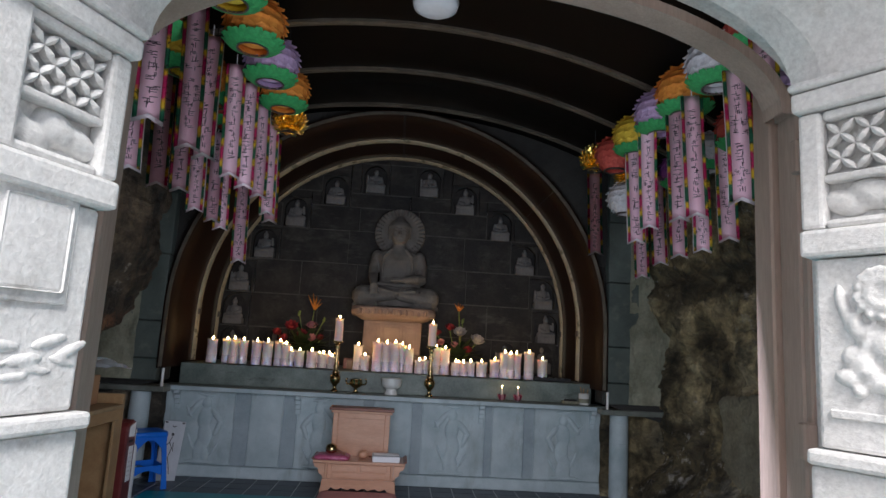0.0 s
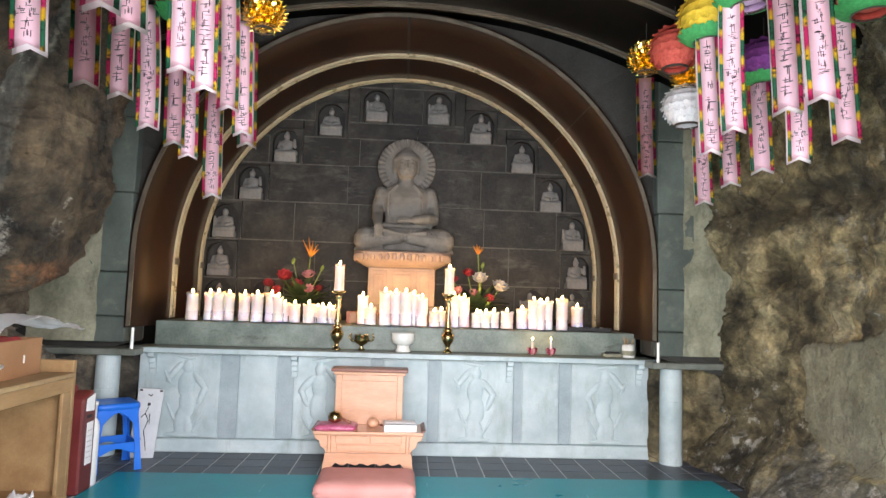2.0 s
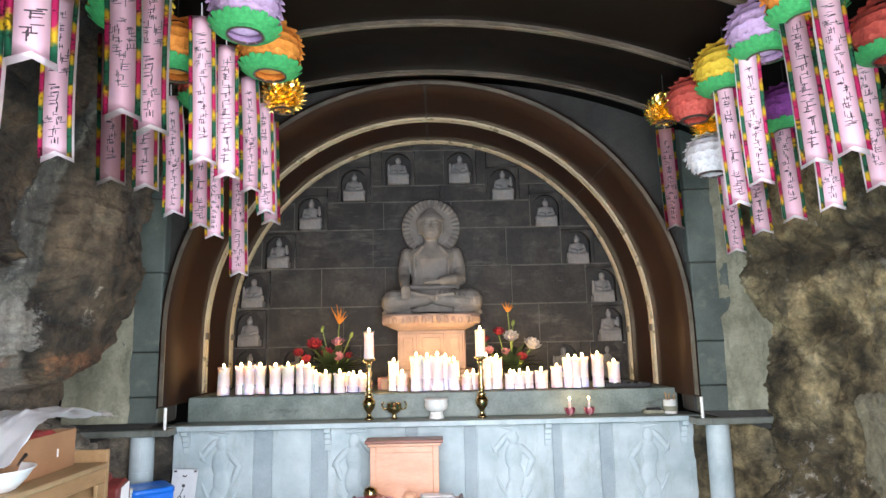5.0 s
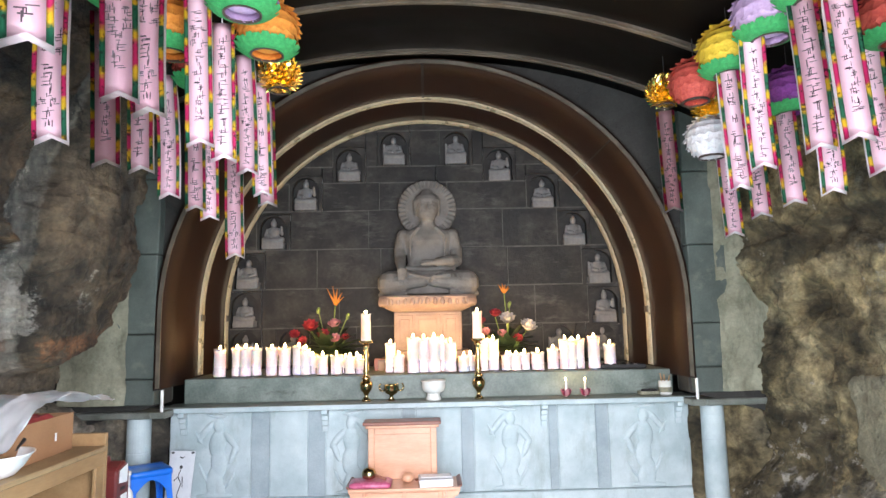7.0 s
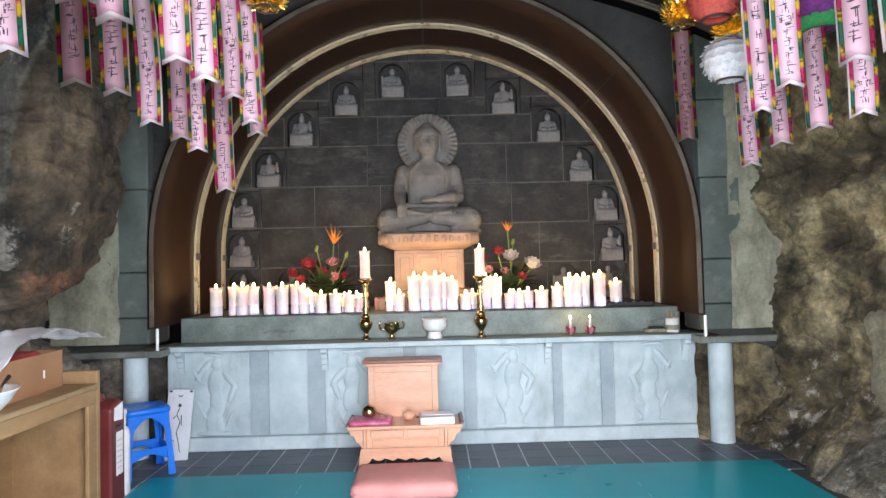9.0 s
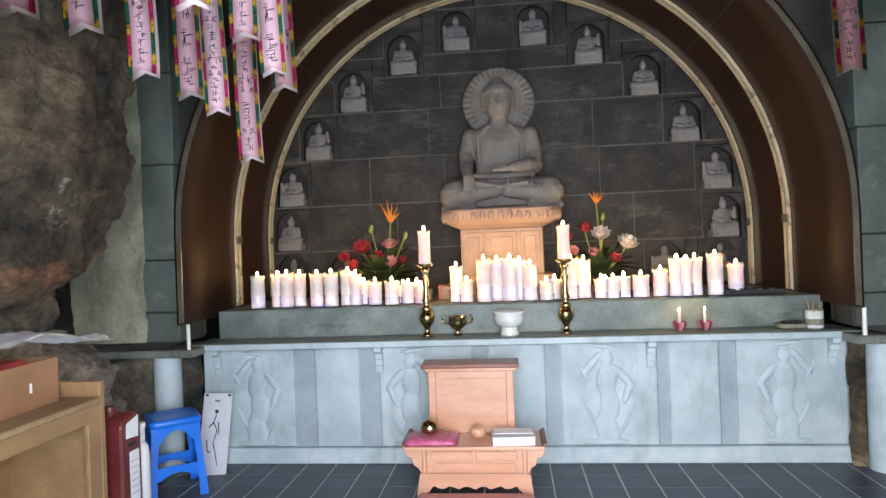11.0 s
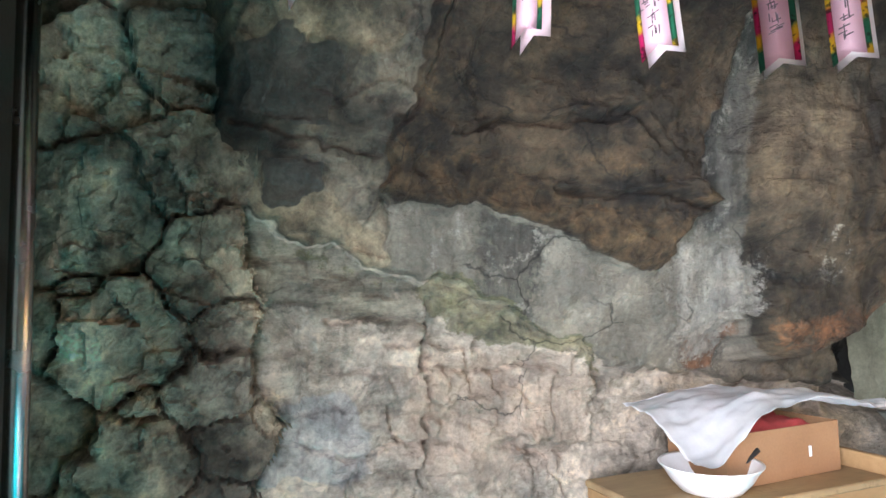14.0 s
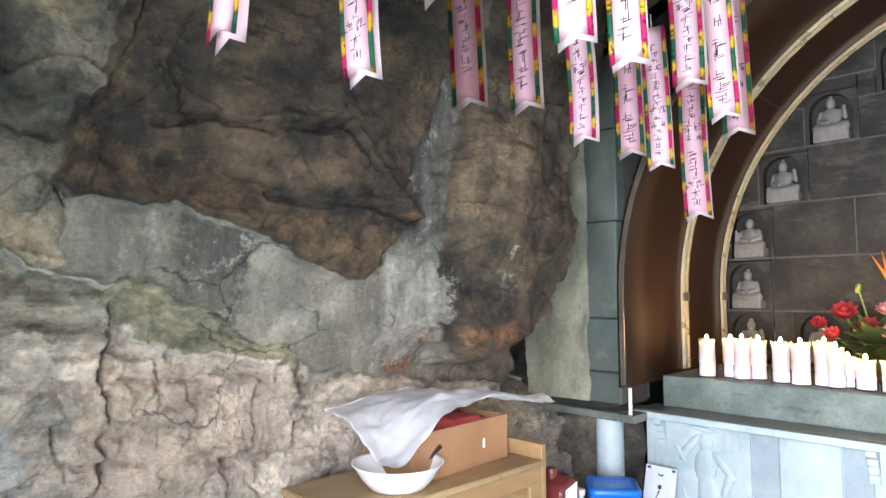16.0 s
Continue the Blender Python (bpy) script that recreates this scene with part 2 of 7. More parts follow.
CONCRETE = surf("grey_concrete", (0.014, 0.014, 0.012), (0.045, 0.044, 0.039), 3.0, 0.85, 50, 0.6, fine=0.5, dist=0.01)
MAT_FLOOR = surf("teal_vinyl", (0.0, 0.225, 0.275), (0.002, 0.295, 0.35), 1.5, 0.30, 220, 0.05, fine=0.12, rough_vary=0.08)
MAT_FLOOR.node_tree.nodes["Principled BSDF"].inputs["Specular IOR Level"].default_value = 0.2
SEAM = surf("pale_worn_seam", (0.08, 0.31, 0.35), (0.26, 0.48, 0.51), 20, 0.6, 90, 0.1)
TILE = surf("dark_slate_tile", (0.032, 0.042, 0.056), (0.078, 0.092, 0.115), 4.0, 0.42, 90, 0.3, vary=0.2)
GROUT = surf("light_grout", (0.42, 0.43, 0.43), (0.6, 0.6, 0.6), 9.0, 0.9, 80, 0.3)
GROUT_D = surf("old_grey_mortar", (0.055, 0.054, 0.05), (0.13, 0.128, 0.118), 9.0, 0.9, 80, 0.3)
FACADE = surf("white_carved_granite", (0.7, 0.7, 0.695), (0.9, 0.9, 0.895), 3.5, 0.75, 70, 0.6, fine=0.4, dist=0.006)
JAMB = surf("pinkish_brown_jamb", (0.36, 0.26, 0.215), (0.5, 0.38, 0.325), 2.0, 0.7, 40, 0.35, stretch=(3.0, 3.0, 0.3))
OUT = surf("forecourt_paving", (0.34, 0.33, 0.31), (0.48, 0.47, 0.44), 1.0, 0.85, 40, 0.4)
PINE = surf("pale_plywood", (0.27, 0.152, 0.066), (0.41, 0.262, 0.125), 2.5, 0.55, 26, 0.12, stretch=(2.5, 0.5, 2.5), fine=0.25)
PINE_TOP = surf("worn_plywood_top", (0.22, 0.14, 0.07), (0.4, 0.28, 0.145), 3.0, 0.5, 26, 0.12, stretch=(2.5, 0.5, 2.5), fine=0.3)
CHEST = surf("orange_lacquered_wood", (0.54, 0.275, 0.16), (0.68, 0.39, 0.255), 3.0, 0.38, 30, 0.1, stretch=(0.6, 3.0, 3.0), fine=0.25, coat=0.25)
CHEST_D = surf("red_brown_wood_cap", (0.17, 0.06, 0.04), (0.28, 0.10, 0.065), 3.0, 0.4, 30, 0.1, stretch=(0.6, 3.0, 3.0), fine=0.3, coat=0.2)
CUSHION = surf("salmon_cushion_cloth", (0.56, 0.24, 0.215), (0.68, 0.32, 0.285), 4.0, 0.85, 260, 0.3, fine=0.2)
WHITE_MAT = surf("white_quilted_cloth", (0.64, 0.64, 0.61), (0.76, 0.76, 0.73), 5.0, 0.8, 160, 0.3, fine=0.12)
PRINT_B = surf("blue_print", (0.42, 0.47, 0.6), (0.6, 0.63, 0.7), 25, 0.8)
PRINT_G = surf("grey_print", (0.48, 0.48, 0.49), (0.64, 0.64, 0.64), 25, 0.8)
PRINT_R = surf("pink_print", (0.66, 0.5, 0.5), (0.72, 0.6, 0.6), 25, 0.8)
CARD = surf("brown_cardboard", (0.28, 0.145, 0.07), (0.37, 0.205, 0.105), 3.0, 0.8, 90, 0.15, fine=0.2)
WHITE_PL = surf("white_plastic", (0.72, 0.73, 0.73), (0.82, 0.82, 0.82), 6.0, 0.35, 50, 0.03, fine=0.06)
SHEET = surf("milky_plastic_sheet", (0.84, 0.85, 0.87), (0.95, 0.95, 0.96), 7.0, 0.4, 30, 0.12, fine=0.06, dist=0.006)
BOARD = surf("grey_white_board", (0.50, 0.53, 0.56), (0.64, 0.66, 0.68), 6.0, 0.6, 60, 0.08, fine=0.15)
BLUE_PL = surf("blue_plastic", (0.008, 0.13, 0.62), (0.012, 0.19, 0.76), 4.0, 0.33, 60, 0.03, fine=0.1)
RED_PL = surf("dark_red_plastic", (0.10, 0.016, 0.016), (0.17, 0.030, 0.028), 4.0, 0.42, 60, 0.05, fine=0.15)
BLACK = surf("black_ink", (0.012, 0.012, 0.012), (0.03, 0.03, 0.03), 20, 0.6, 60, 0)
INK = surf("dark_brush_ink", (0.03, 0.018, 0.027), (0.07, 0.048, 0.057), 30, 0.8, 60, 0)
STEEL = surf("brushed_steel", (0.3, 0.3, 0.3), (0.44, 0.44, 0.43), 6.0, 0.25, 90, 0.05, metal=1.0)
BRASS = surf("polished_brass", (0.42, 0.30, 0.13), (0.64, 0.49, 0.26), 9.0, 0.2, 60, 0.05, metal=1.0)
CERAMIC = surf("white_glazed_ceramic", (0.66, 0.68, 0.64), (0.80, 0.81, 0.78), 8.0, 0.25, 40, 0.05, fine=0.1, coat=0.3)
GOLD = surf("gold_foil", (0.88, 0.6, 0.12), (1.0, 0.78, 0.28), 12.0, 0.2, 60, 0.15, metal=1.0)
PINK = surf("pink_paper", (0.9, 0.6, 0.7), (0.96, 0.7, 0.79), 6.0, 0.7, 120, 0.05, fine=0.06, vary=0.07)
PAPER = surf("white_paper", (0.80, 0.79, 0.80), (0.88, 0.87, 0.88), 6.0, 0.7, 120, 0.05, fine=0.06)
MAGENTA = surf("magenta_silk", (0.34, 0.02, 0.09), (0.66, 0.20, 0.32), 26.0, 0.35, 90, 0.2, fine=0.3)
RED_CLOTH = surf("red_cloth", (0.30, 0.03, 0.03), (0.46, 0.06, 0.06), 9.0, 0.8, 90, 0.2)
LEAF = surf("dark_green_leaf", (0.01, 0.022, 0.009), (0.028, 0.045, 0.018), 9.0, 0.45, 80, 0.2)
STEM = surf("green_stem", (0.10, 0.16, 0.03), (0.22, 0.28, 0.06), 12.0, 0.5, 80, 0.1)
PETAL_R = surf("red_petal", (0.19, 0.011, 0.018), (0.33, 0.03, 0.042), 9.0, 0.6)
PETAL_P = surf("pink_petal", (0.4, 0.13, 0.16), (0.55, 0.26, 0.28), 9.0, 0.6)
PETAL_W = surf("white_petal", (0.4, 0.37, 0.34), (0.55, 0.52, 0.48), 9.0, 0.6)
PETAL_O = surf("orange_petal", (0.4, 0.12, 0.008), (0.55, 0.2, 0.02), 9.0, 0.6)
POT = surf("dark_glazed_pot", (0.03, 0.022, 0.018), (0.07, 0.05, 0.04), 6.0, 0.35)


def paper_tone(name, dark, light):
    m = surf(name, dark, light, 9.0, 0.75, 70, 0.4, fine=0.3, dist=0.006)
    m.node_tree.nodes["Principled BSDF"].inputs["Subsurface Weight"].default_value = 0.0
    return m


LANTERN = {
    "yellow": paper_tone("yellow_crepe", (0.62, 0.42, 0.03), (0.80, 0.60, 0.06)),
    "lilac": paper_tone("lilac_crepe", (0.46, 0.32, 0.52), (0.62, 0.46, 0.66)),
    "orange": paper_tone("orange_crepe", (0.68, 0.22, 0.03), (0.86, 0.38, 0.06)),
    "white": paper_tone("white_crepe", (0.60, 0.60, 0.62), (0.80, 0.80, 0.80)),
    "red": paper_tone("red_crepe", (0.42, 0.05, 0.04), (0.62, 0.12, 0.08)),
    "purple": paper_tone("purple_crepe", (0.16, 0.03, 0.20), (0.30, 0.07, 0.34)),
}
GREEN_PAPER = paper_tone("green_crepe", (0.02, 0.22, 0.06), (0.05, 0.38, 0.11))


def border_material():
    """Ribbon edging: bands of crimson, yellow and green with ragged joins."""
    m, n, l, p = nodes_of("banded_ribbon_edge")
    c = coords(n)
    sep = n.new("ShaderNodeSeparateXYZ")
    l.new(c, sep.inputs[0])
    info = n.new("ShaderNodeObjectInfo")
    wob = noise_tex(n, l, c, 30, 3, 0.6)
    a = n.new("ShaderNodeMath")
    a.operation = "MULTIPLY_ADD"
    l.new(wob, a.inputs[0])
    a.inputs[1].default_value = 0.07
    l.new(sep.outputs[2], a.inputs[2])
    b = n.new("ShaderNodeMath")
    b.operation = "MULTIPLY_ADD"
    l.new(info.outputs["Random"], b.inputs[0])
    b.inputs[1].default_value = 3.0
    l.new(a.outputs[0], b.inputs[2])
    d = n.new("ShaderNodeMath")
    d.operation = "MULTIPLY"
    l.new(b.outputs[0], d.inputs[0])
    d.inputs[1].default_value = 3.6
    e = n.new("ShaderNodeMath")
    e.operation = "FRACT"
    l.new(d.outputs[0], e.inputs[0])
    r = ramp(n, ((0.0, (0.48, 0.015, 0.11)), (0.27, (0.48, 0.015, 0.11)), (0.34, (0.66, 0.43, 0.02)), (0.42, (0.66, 0.43, 0.02)), (0.48, (0.012, 0.12, 0.06)), (0.76, (0.012, 0.12, 0.06)),
                 (0.82, (0.66, 0.43, 0.02)), (0.93, (0.66, 0.43, 0.02)), (1.0, (0.48, 0.015, 0.11))))
    l.new(e.outputs[0], r.inputs[0])
    k = ramp(n, ((0.36, (0.05, 0.04, 0.02)), (0.42, (1, 1, 1))))
    l.new(noise_tex(n, l, c, 55, 2, 0.5), k.inputs[0])
    l.new(mix(n, l, "MULTIPLY", 0.85, r.outputs[0], k.outputs[0]), p.inputs["Base Color"])
    p.inputs["Roughness"].default_value = 0.6
    return m


BORDER = border_material()


def wax_material():
    m, n, l, p = nodes_of("candle_wax")
    c = coords(n)
    r = ramp(n, ((0.3, (0.78, 0.62, 0.58)), (0.7, (0.88, 0.75, 0.71))))
    l.new(noise_tex(n, l, c, 18, 4, 0.6), r.inputs[0])
    l.new(r.outputs[0], p.inputs["Base Color"])
    p.inputs["Roughness"].default_value = 0.45
    p.inputs["Subsurface Weight"].default_value = 0.6
    p.inputs["Subsurface Radius"].default_value = (0.11, 0.065, 0.035)
    p.inputs["Subsurface Scale"].default_value = 1.0
    return m


WAX = wax_material()


def glow(name, colour, strength):
    m, n, l, p = nodes_of(name)
    p.inputs["Base Color"].default_value = (*colour, 1)
    p.inputs["Emission Color"].default_value = (*colour, 1)
    p.inputs["Emission Strength"].default_value = strength
    return m


FLAME = glow("candle_flame", (1.0, 0.66, 0.28), 26.0)


def clear(name, colour, rough=0.1):
    m, n, l, p = nodes_of(name)
    p.inputs["Base Color"].default_value = (*colour, 1)
    p.inputs["Transmission Weight"].default_value = 0.85
    p.inputs["Roughness"].default_value = rough
    p.inputs["IOR"].default_value = 1.45
    return m


CUP = clear("lilac_clear_cup", (0.91, 0.89, 0.94), 0.05)
CUP.node_tree.nodes["Principled BSDF"].inputs["Transmission Weight"].default_value = 1.0
CUP.node_tree.nodes["Principled BSDF"].inputs["IOR"].default_value = 1.04
PINK_GLASS = clear("pink_glass", (0.95, 0.25, 0.40), 0.2)


def weather(m, tone, scale, lo, hi, most=0.8, stretch=None):
    """Lays blotches of another tone over a finished surface."""
    n, l = m.node_tree.nodes, m.node_tree.links
    p = n["Principled BSDF"]
    was = p.inputs["Base Color"].links[0].from_socket
    r = ramp(n, ((lo, (0, 0, 0)), (hi, (most,) * 3)))
    l.new(noise_tex(n, l, coords(n), scale, 8, 0.72, stretch), r.inputs[0])
    l.new(mix(n, l, "MIX", r.outputs[0], was, tone), p.inputs["Base Color"])


weather(BLOCK, (0.105, 0.10, 0.09), 3.2, 0.54, 0.72, 0.75, (0.7, 1.0, 2.2))
weather(BLOCK, (0.006, 0.0058, 0.005), 7.0, 0.55, 0.68, 0.8)
weather(ALTAR, (0.19, 0.225, 0.20), 2.6, 0.55, 0.75, 0.7, (1.6, 1.0, 0.5))
weather(ALTAR, (0.62, 0.68, 0.67), 5.0, 0.58, 0.74, 0.55)
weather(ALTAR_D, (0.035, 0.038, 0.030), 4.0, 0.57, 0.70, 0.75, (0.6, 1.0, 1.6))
weather(STATUE, (0.055, 0.05, 0.043), 6.0, 0.56, 0.72, 0.6)
weather(STATUE_S, (0.07, 0.07, 0.066), 9.0, 0.56, 0.72, 0.6)
weather(PIER, (0.20, 0.21, 0.165), 4.0, 0.56, 0.70, 0.6)
weather(PLASTER, (0.10, 0.11, 0.075), 4.0, 0.52, 0.66, 0.75, (1.4, 1.0, 0.5))
weather(FACADE, (0.42, 0.40, 0.37), 6.0, 0.58, 0.72, 0.6)
weather(CHEST, (0.36, 0.16, 0.08), 5.0, 0.58, 0.72, 0.4)
weather(PINE_TOP, (0.10, 0.065, 0.035), 6.0, 0.57, 0.68, 0.6)
weather(VAULT, (0.036, 0.0165, 0.009), 3.0, 0.58, 0.74, 0.5)


# ---- builders ----
def part(name, bm, material, parent=None, label="", smooth=False, at=None):
    """Links a bmesh as one mesh object, under its thing where one is given."""
    me = bpy.data.meshes.new(name)
    bm.to_mesh(me)
    bm.free()
    return part_mesh(name, me, material, parent, label, smooth, at)


def part_mesh(name, me, material, parent=None, label="", smooth=False, at=None):
    if material and not me.materials:
        me.materials.append(material)
    if smooth:
        me.polygons.foreach_set("use_smooth", [True] * len(me.polygons))
    ob = new(name, me)
    if parent:
        ob.parent = parent
    if at is not None:
        ob.matrix_basis = at if isinstance(at, Matrix) else Matrix.Translation(at)
    if label:
        ob["label"] = label
    return ob


def thing(name, label, category, at=None, group="", kind=""):
    ob = new(name)
    ob.empty_display_size = 0.1
    if at is not None:
        ob.matrix_basis = at if isinstance(at, Matrix) else Matrix.Translation(at)
    return tagged(ob, label, category, group, kind)


def box(bm, x0, x1, y0, y1, z0, z1, bevel=0.0, seg=1):
    made = bmesh.ops.create_cube(bm, size=1.0)["verts"]
    bmesh.ops.transform(bm, matrix=Matrix.Translation(((x0 + x1) / 2, (y0 + y1) / 2, (z0 + z1) / 2)) @ Matrix.Diagonal((x1 - x0, y1 - y0, z1 - z0, 1)), verts=made)
    if bevel:
        edges = list({e for v in made for e in v.link_edges})
        bmesh.ops.bevel(bm, geom=edges, offset=bevel, segments=seg, affect="EDGES", profile=0.5)
    return bm


def a_box(x0, x1, y0, y1, z0, z1, bevel=0.004, seg=1):
    return box(bmesh.new(), x0, x1, y0, y1, z0, z1, bevel, seg)


def lathe(profile, seg=24, cap=True):
    """Turns (radius, height) pairs about the z axis."""
    bm = bmesh.new()
    rings = []
    for r, z in profile:
        rings.append([bm.verts.new((r * math.cos(2 * math.pi * k / seg), r * math.sin(2 * math.pi * k / seg), z)) for k in range(seg)])
    for a, b in zip(rings, rings[1:]):
        for k in range(seg):
            bm.faces.new((a[k], a[(k + 1) % seg], b[(k + 1) % seg], b[k]))
    if cap:
        bm.faces.new(rings[0][::-1])
        bm.faces.new(rings[-1])
    return bm


def prism(points, depth, axis="y", bevel=0.0):
    """A flat outline given in two axes, with thickness along the third."""
    bm = bmesh.new()
    put = {"y": lambda a, b, c: (a, c, b), "x": lambda a, b, c: (c, a, b), "z": lambda a, b, c: (a, b, c)}[axis]
    lo = [bm.verts.new(put(a, b, 0)) for a, b in points]
    hi = [bm.verts.new(put(a, b, depth)) for a, b in points]
    bm.faces.new(lo)
    bm.faces.new(hi[::-1])
    for k in range(len(points)):
        j = (k + 1) % len(points)
        bm.faces.new((lo[k], hi[k], hi[j], lo[j]))
    bmesh.ops.recalc_face_normals(bm, faces=bm.faces)
    if bevel:
        bmesh.ops.bevel(bm, geom=list(bm.edges), offset=bevel, segments=1, affect="EDGES")
    return bm


def rod(bm, a, b, r, seg=8, r2=None):
    a, b = Vector(a), Vector(b)
    turn = (b - a).to_track_quat("Z", "Y").to_matrix().to_4x4()
    bmesh.ops.create_cone(bm, cap_ends=True, segments=seg, radius1=r, radius2=r if r2 is None else r2, depth=(b - a).length,
                          matrix=Matrix.Translation((a + b) / 2) @ turn)
    return bm


def ball(bm, c, r, scale=(1, 1, 1), turn=(0, 0, 0), u=16, v=10):
    bmesh.ops.create_uvsphere(bm, u_segments=u, v_segments=v, radius=r,
                              matrix=pose(*c, *turn) @ Matrix.Diagonal((*scale, 1)))
    return bm


def fused(name, bm, voxel, smooth=4):
    """Blends overlapping lumps into one carved skin."""
    me = bpy.data.meshes.new(name)
    bm.to_mesh(me)
    bm.free()
    ob = new(name, me)
    rm = ob.modifiers.new("fuse", "REMESH")
    rm.mode, rm.voxel_size = "VOXEL", voxel
    sm = ob.modifiers.new("soften", "SMOOTH")
    sm.factor, sm.iterations = 0.5, smooth
    bpy.context.view_layer.update()
    out = bpy.data.meshes.new_from_object(ob.evaluated_get(bpy.context.evaluated_depsgraph_get()))
    bpy.data.objects.remove(ob)
    bpy.data.meshes.remove(me)
    out.name = name
    return out


def grid_mesh(nu, nv, place):
    bm = bmesh.new()
    vs = [[bm.verts.new(place(i / nu, j / nv)) for j in range(nv + 1)] for i in range(nu + 1)]
    for i in range(nu):
        for j in range(nv):
            bm.faces.new((vs[i][j], vs[i + 1][j], vs[i + 1][j + 1], vs[i][j + 1]))
    return bm


def step(x, a, b):
    t = min(1.0, max(0.0, (x - a) / (b - a)))
    return t * t * (3 - 2 * t)


def fbm(p, s, o=6):
    return noise.fractal(Vector(p) * s, 0.85, 2.1, o, noise_basis="PERLIN_ORIGINAL")


def ridged(p, s, o=6):
    return noise.ridged_multi_fractal(Vector(p) * s, 0.9, 2.1, o, 1.0, 2.0, noise_basis="PERLIN_ORIGINAL")


def chips(p, s):
    """Flat, tilted facets, as broken rock has them."""
    d, pts = noise.voronoi(Vector(p) * s)
    c = pts[0]
    h = noise.cell_vector(c * 7.31)
    q = Vector(p) * s - c
    return (h - Vector((0.5, 0.5, 0.5))).dot(q) + 0.25 * (h.x - 0.5)


# ---- structure ----
VX, VW, VS, VA = -0.025, 2.0, 1.53, 3.53     # vault: middle, half width, springing, crown
BACK, MOUTH = 6.32, 4.80                     # back wall and mouth of the niche


def vault_line(w=VW, spring=VS, crown=VA, z0=1.0, n=40):
    """Half-oval outline of the niche from floor of the recess over the crown."""
    pts = [(VX - w, z0), (VX - w, (z0 + spring) / 2)]
    for k in range(n + 1):
        a = math.pi - math.pi * k / n
        pts.append((VX + w * math.cos(a), spring + (crown - spring) * math.sin(a)))
    return pts + [(VX + w, (z0 + spring) / 2), (VX + w, z0)]


def roof_line(half=2.75, n=28):
    """Flatter outline of the hall's roof."""
    r = 4.9
    return [(VX + half * (2 * k / n - 1), VA + 0.06 - (r - math.sqrt(r * r - (half * (2 * k / n - 1)) ** 2))) for k in range(n + 1)]


def sheet(line0, line1, y0, y1, thick, steps=4):
    """A curved sheet with thickness, its inner face running from one outline to another."""
    bm = bmesh.new()
    mid = Vector((VX, 1.4))
    inner, outer = [], []
    for s in range(steps + 1):
        y = y0 + (y1 - y0) * s / steps
        line = [(a + (c - a) * s / steps, b + (d - b) * s / steps) for (a, b), (c, d) in zip(line0, line1)]
        inner.append([bm.verts.new((x, y, z)) for x, z in line])
        row = []
        for x, z in line:
            d = (Vector((x, z)) - mid).normalized() * thick
            row.append(bm.verts.new((x + d.x, y, z + d.y)))
        outer.append(row)
    m = len(line)
    for s in range(steps):
        for k in range(m - 1):
            bm.faces.new((inner[s][k], inner[s][k + 1], inner[s + 1][k + 1], inner[s + 1][k]))
            bm.faces.new((outer[s][k], outer[s + 1][k], outer[s + 1][k + 1], outer[s][k + 1]))
    for k in range(m - 1):
        bm.faces.new((inner[0][k], outer[0][k], outer[0][k + 1], inner[0][k + 1]))
        bm.faces.new((inner[-1][k], inner[-1][k + 1], outer[-1][k + 1], outer[-1][k]))
    bmesh.ops.recalc_face_normals(bm, faces=bm.faces)
    return bm


def rib_along(line, y, w, depth, inset=0.0):
    """A flat bar bent to the outline, standing in from it by its depth."""
    bm = bmesh.new()
    mid = Vector((VX, 1.4))
    rows = []
    for x, z in line:
        p = Vector((x, z))
        d = (mid - p).normalized()
        a, b = p + d * inset, p + d * (inset + depth)
        rows.append([bm.verts.new((a.x, y - w / 2, a.y)), bm.verts.new((b.x, y - w / 2, b.y)),
                     bm.verts.new((b.x, y + w / 2, b.y)), bm.verts.new((a.x, y + w / 2, a.y))])
    for a, b in zip(rows, rows[1:]):
        for k in range(4):
            bm.faces.new((a[k], a[(k + 1) % 4], b[(k + 1) % 4], b[k]))
    bm.faces.new(rows[0])
    bm.faces.new(rows[-1][::-1])
    bmesh.ops.recalc_face_normals(bm, faces=bm.faces)
    return bm


floor = part("floor", a_box(-3.4, 3.4, 0.05, 6.6, -0.25, -0.012, 0), MORTAR)
tagged(floor, "dark cave floor beneath tiles and vinyl", "floor", kind="structure")

ground = part("ground", grid_mesh(8, 8, lambda u, v: ((u - 0.5) * 400, 0.3 - v * 300, -0.02)), OUT)
tagged(ground, "pale paved forecourt outside the cave shrine", "ground", kind="structure")

vinyl = part("vinyl_floor", a_box(-1.93, 2.31, 0.62, 4.44, 0.0005, 0.005, 0.002), MAT_FLOOR)
tagged(vinyl, "glossy teal vinyl sheet laid over the hall floor", "floor covering", kind="structure")
rng = random.Random(4)
for sx0, sy0, sx1, sy1 in ((-0.86, 0.9, -0.86, 4.38), (0.22, 0.9, 0.22, 4.38), (1.27, 0.9, 1.27, 4.38), (-1.9, 3.42, 2.28, 3.42), (-1.9, 2.40, 2.28, 2.40)):
    bm = bmesh.new()
    length = math.hypot(sx1 - sx0, sy1 - sy0)
    d = 0.0
    while d < length - 0.05:
        run = rng.uniform(0.02, 0.09)
        if rng.random() < 0.55:
            x, y = sx0 + (sx1 - sx0) * d / length, sy0 + (sy1 - sy0) * d / length
            w = rng.uniform(0.002, 0.004)
            if sx0 == sx1:
                box(bm, x - w, x + w, y, y + run, 0.004, 0.0066)
            else:
                box(bm, x, x + run, y - w, y + w, 0.004, 0.0066)
        d += run + rng.uniform(0.01, 0.05)
    part("seam", bm, SEAM, vinyl)

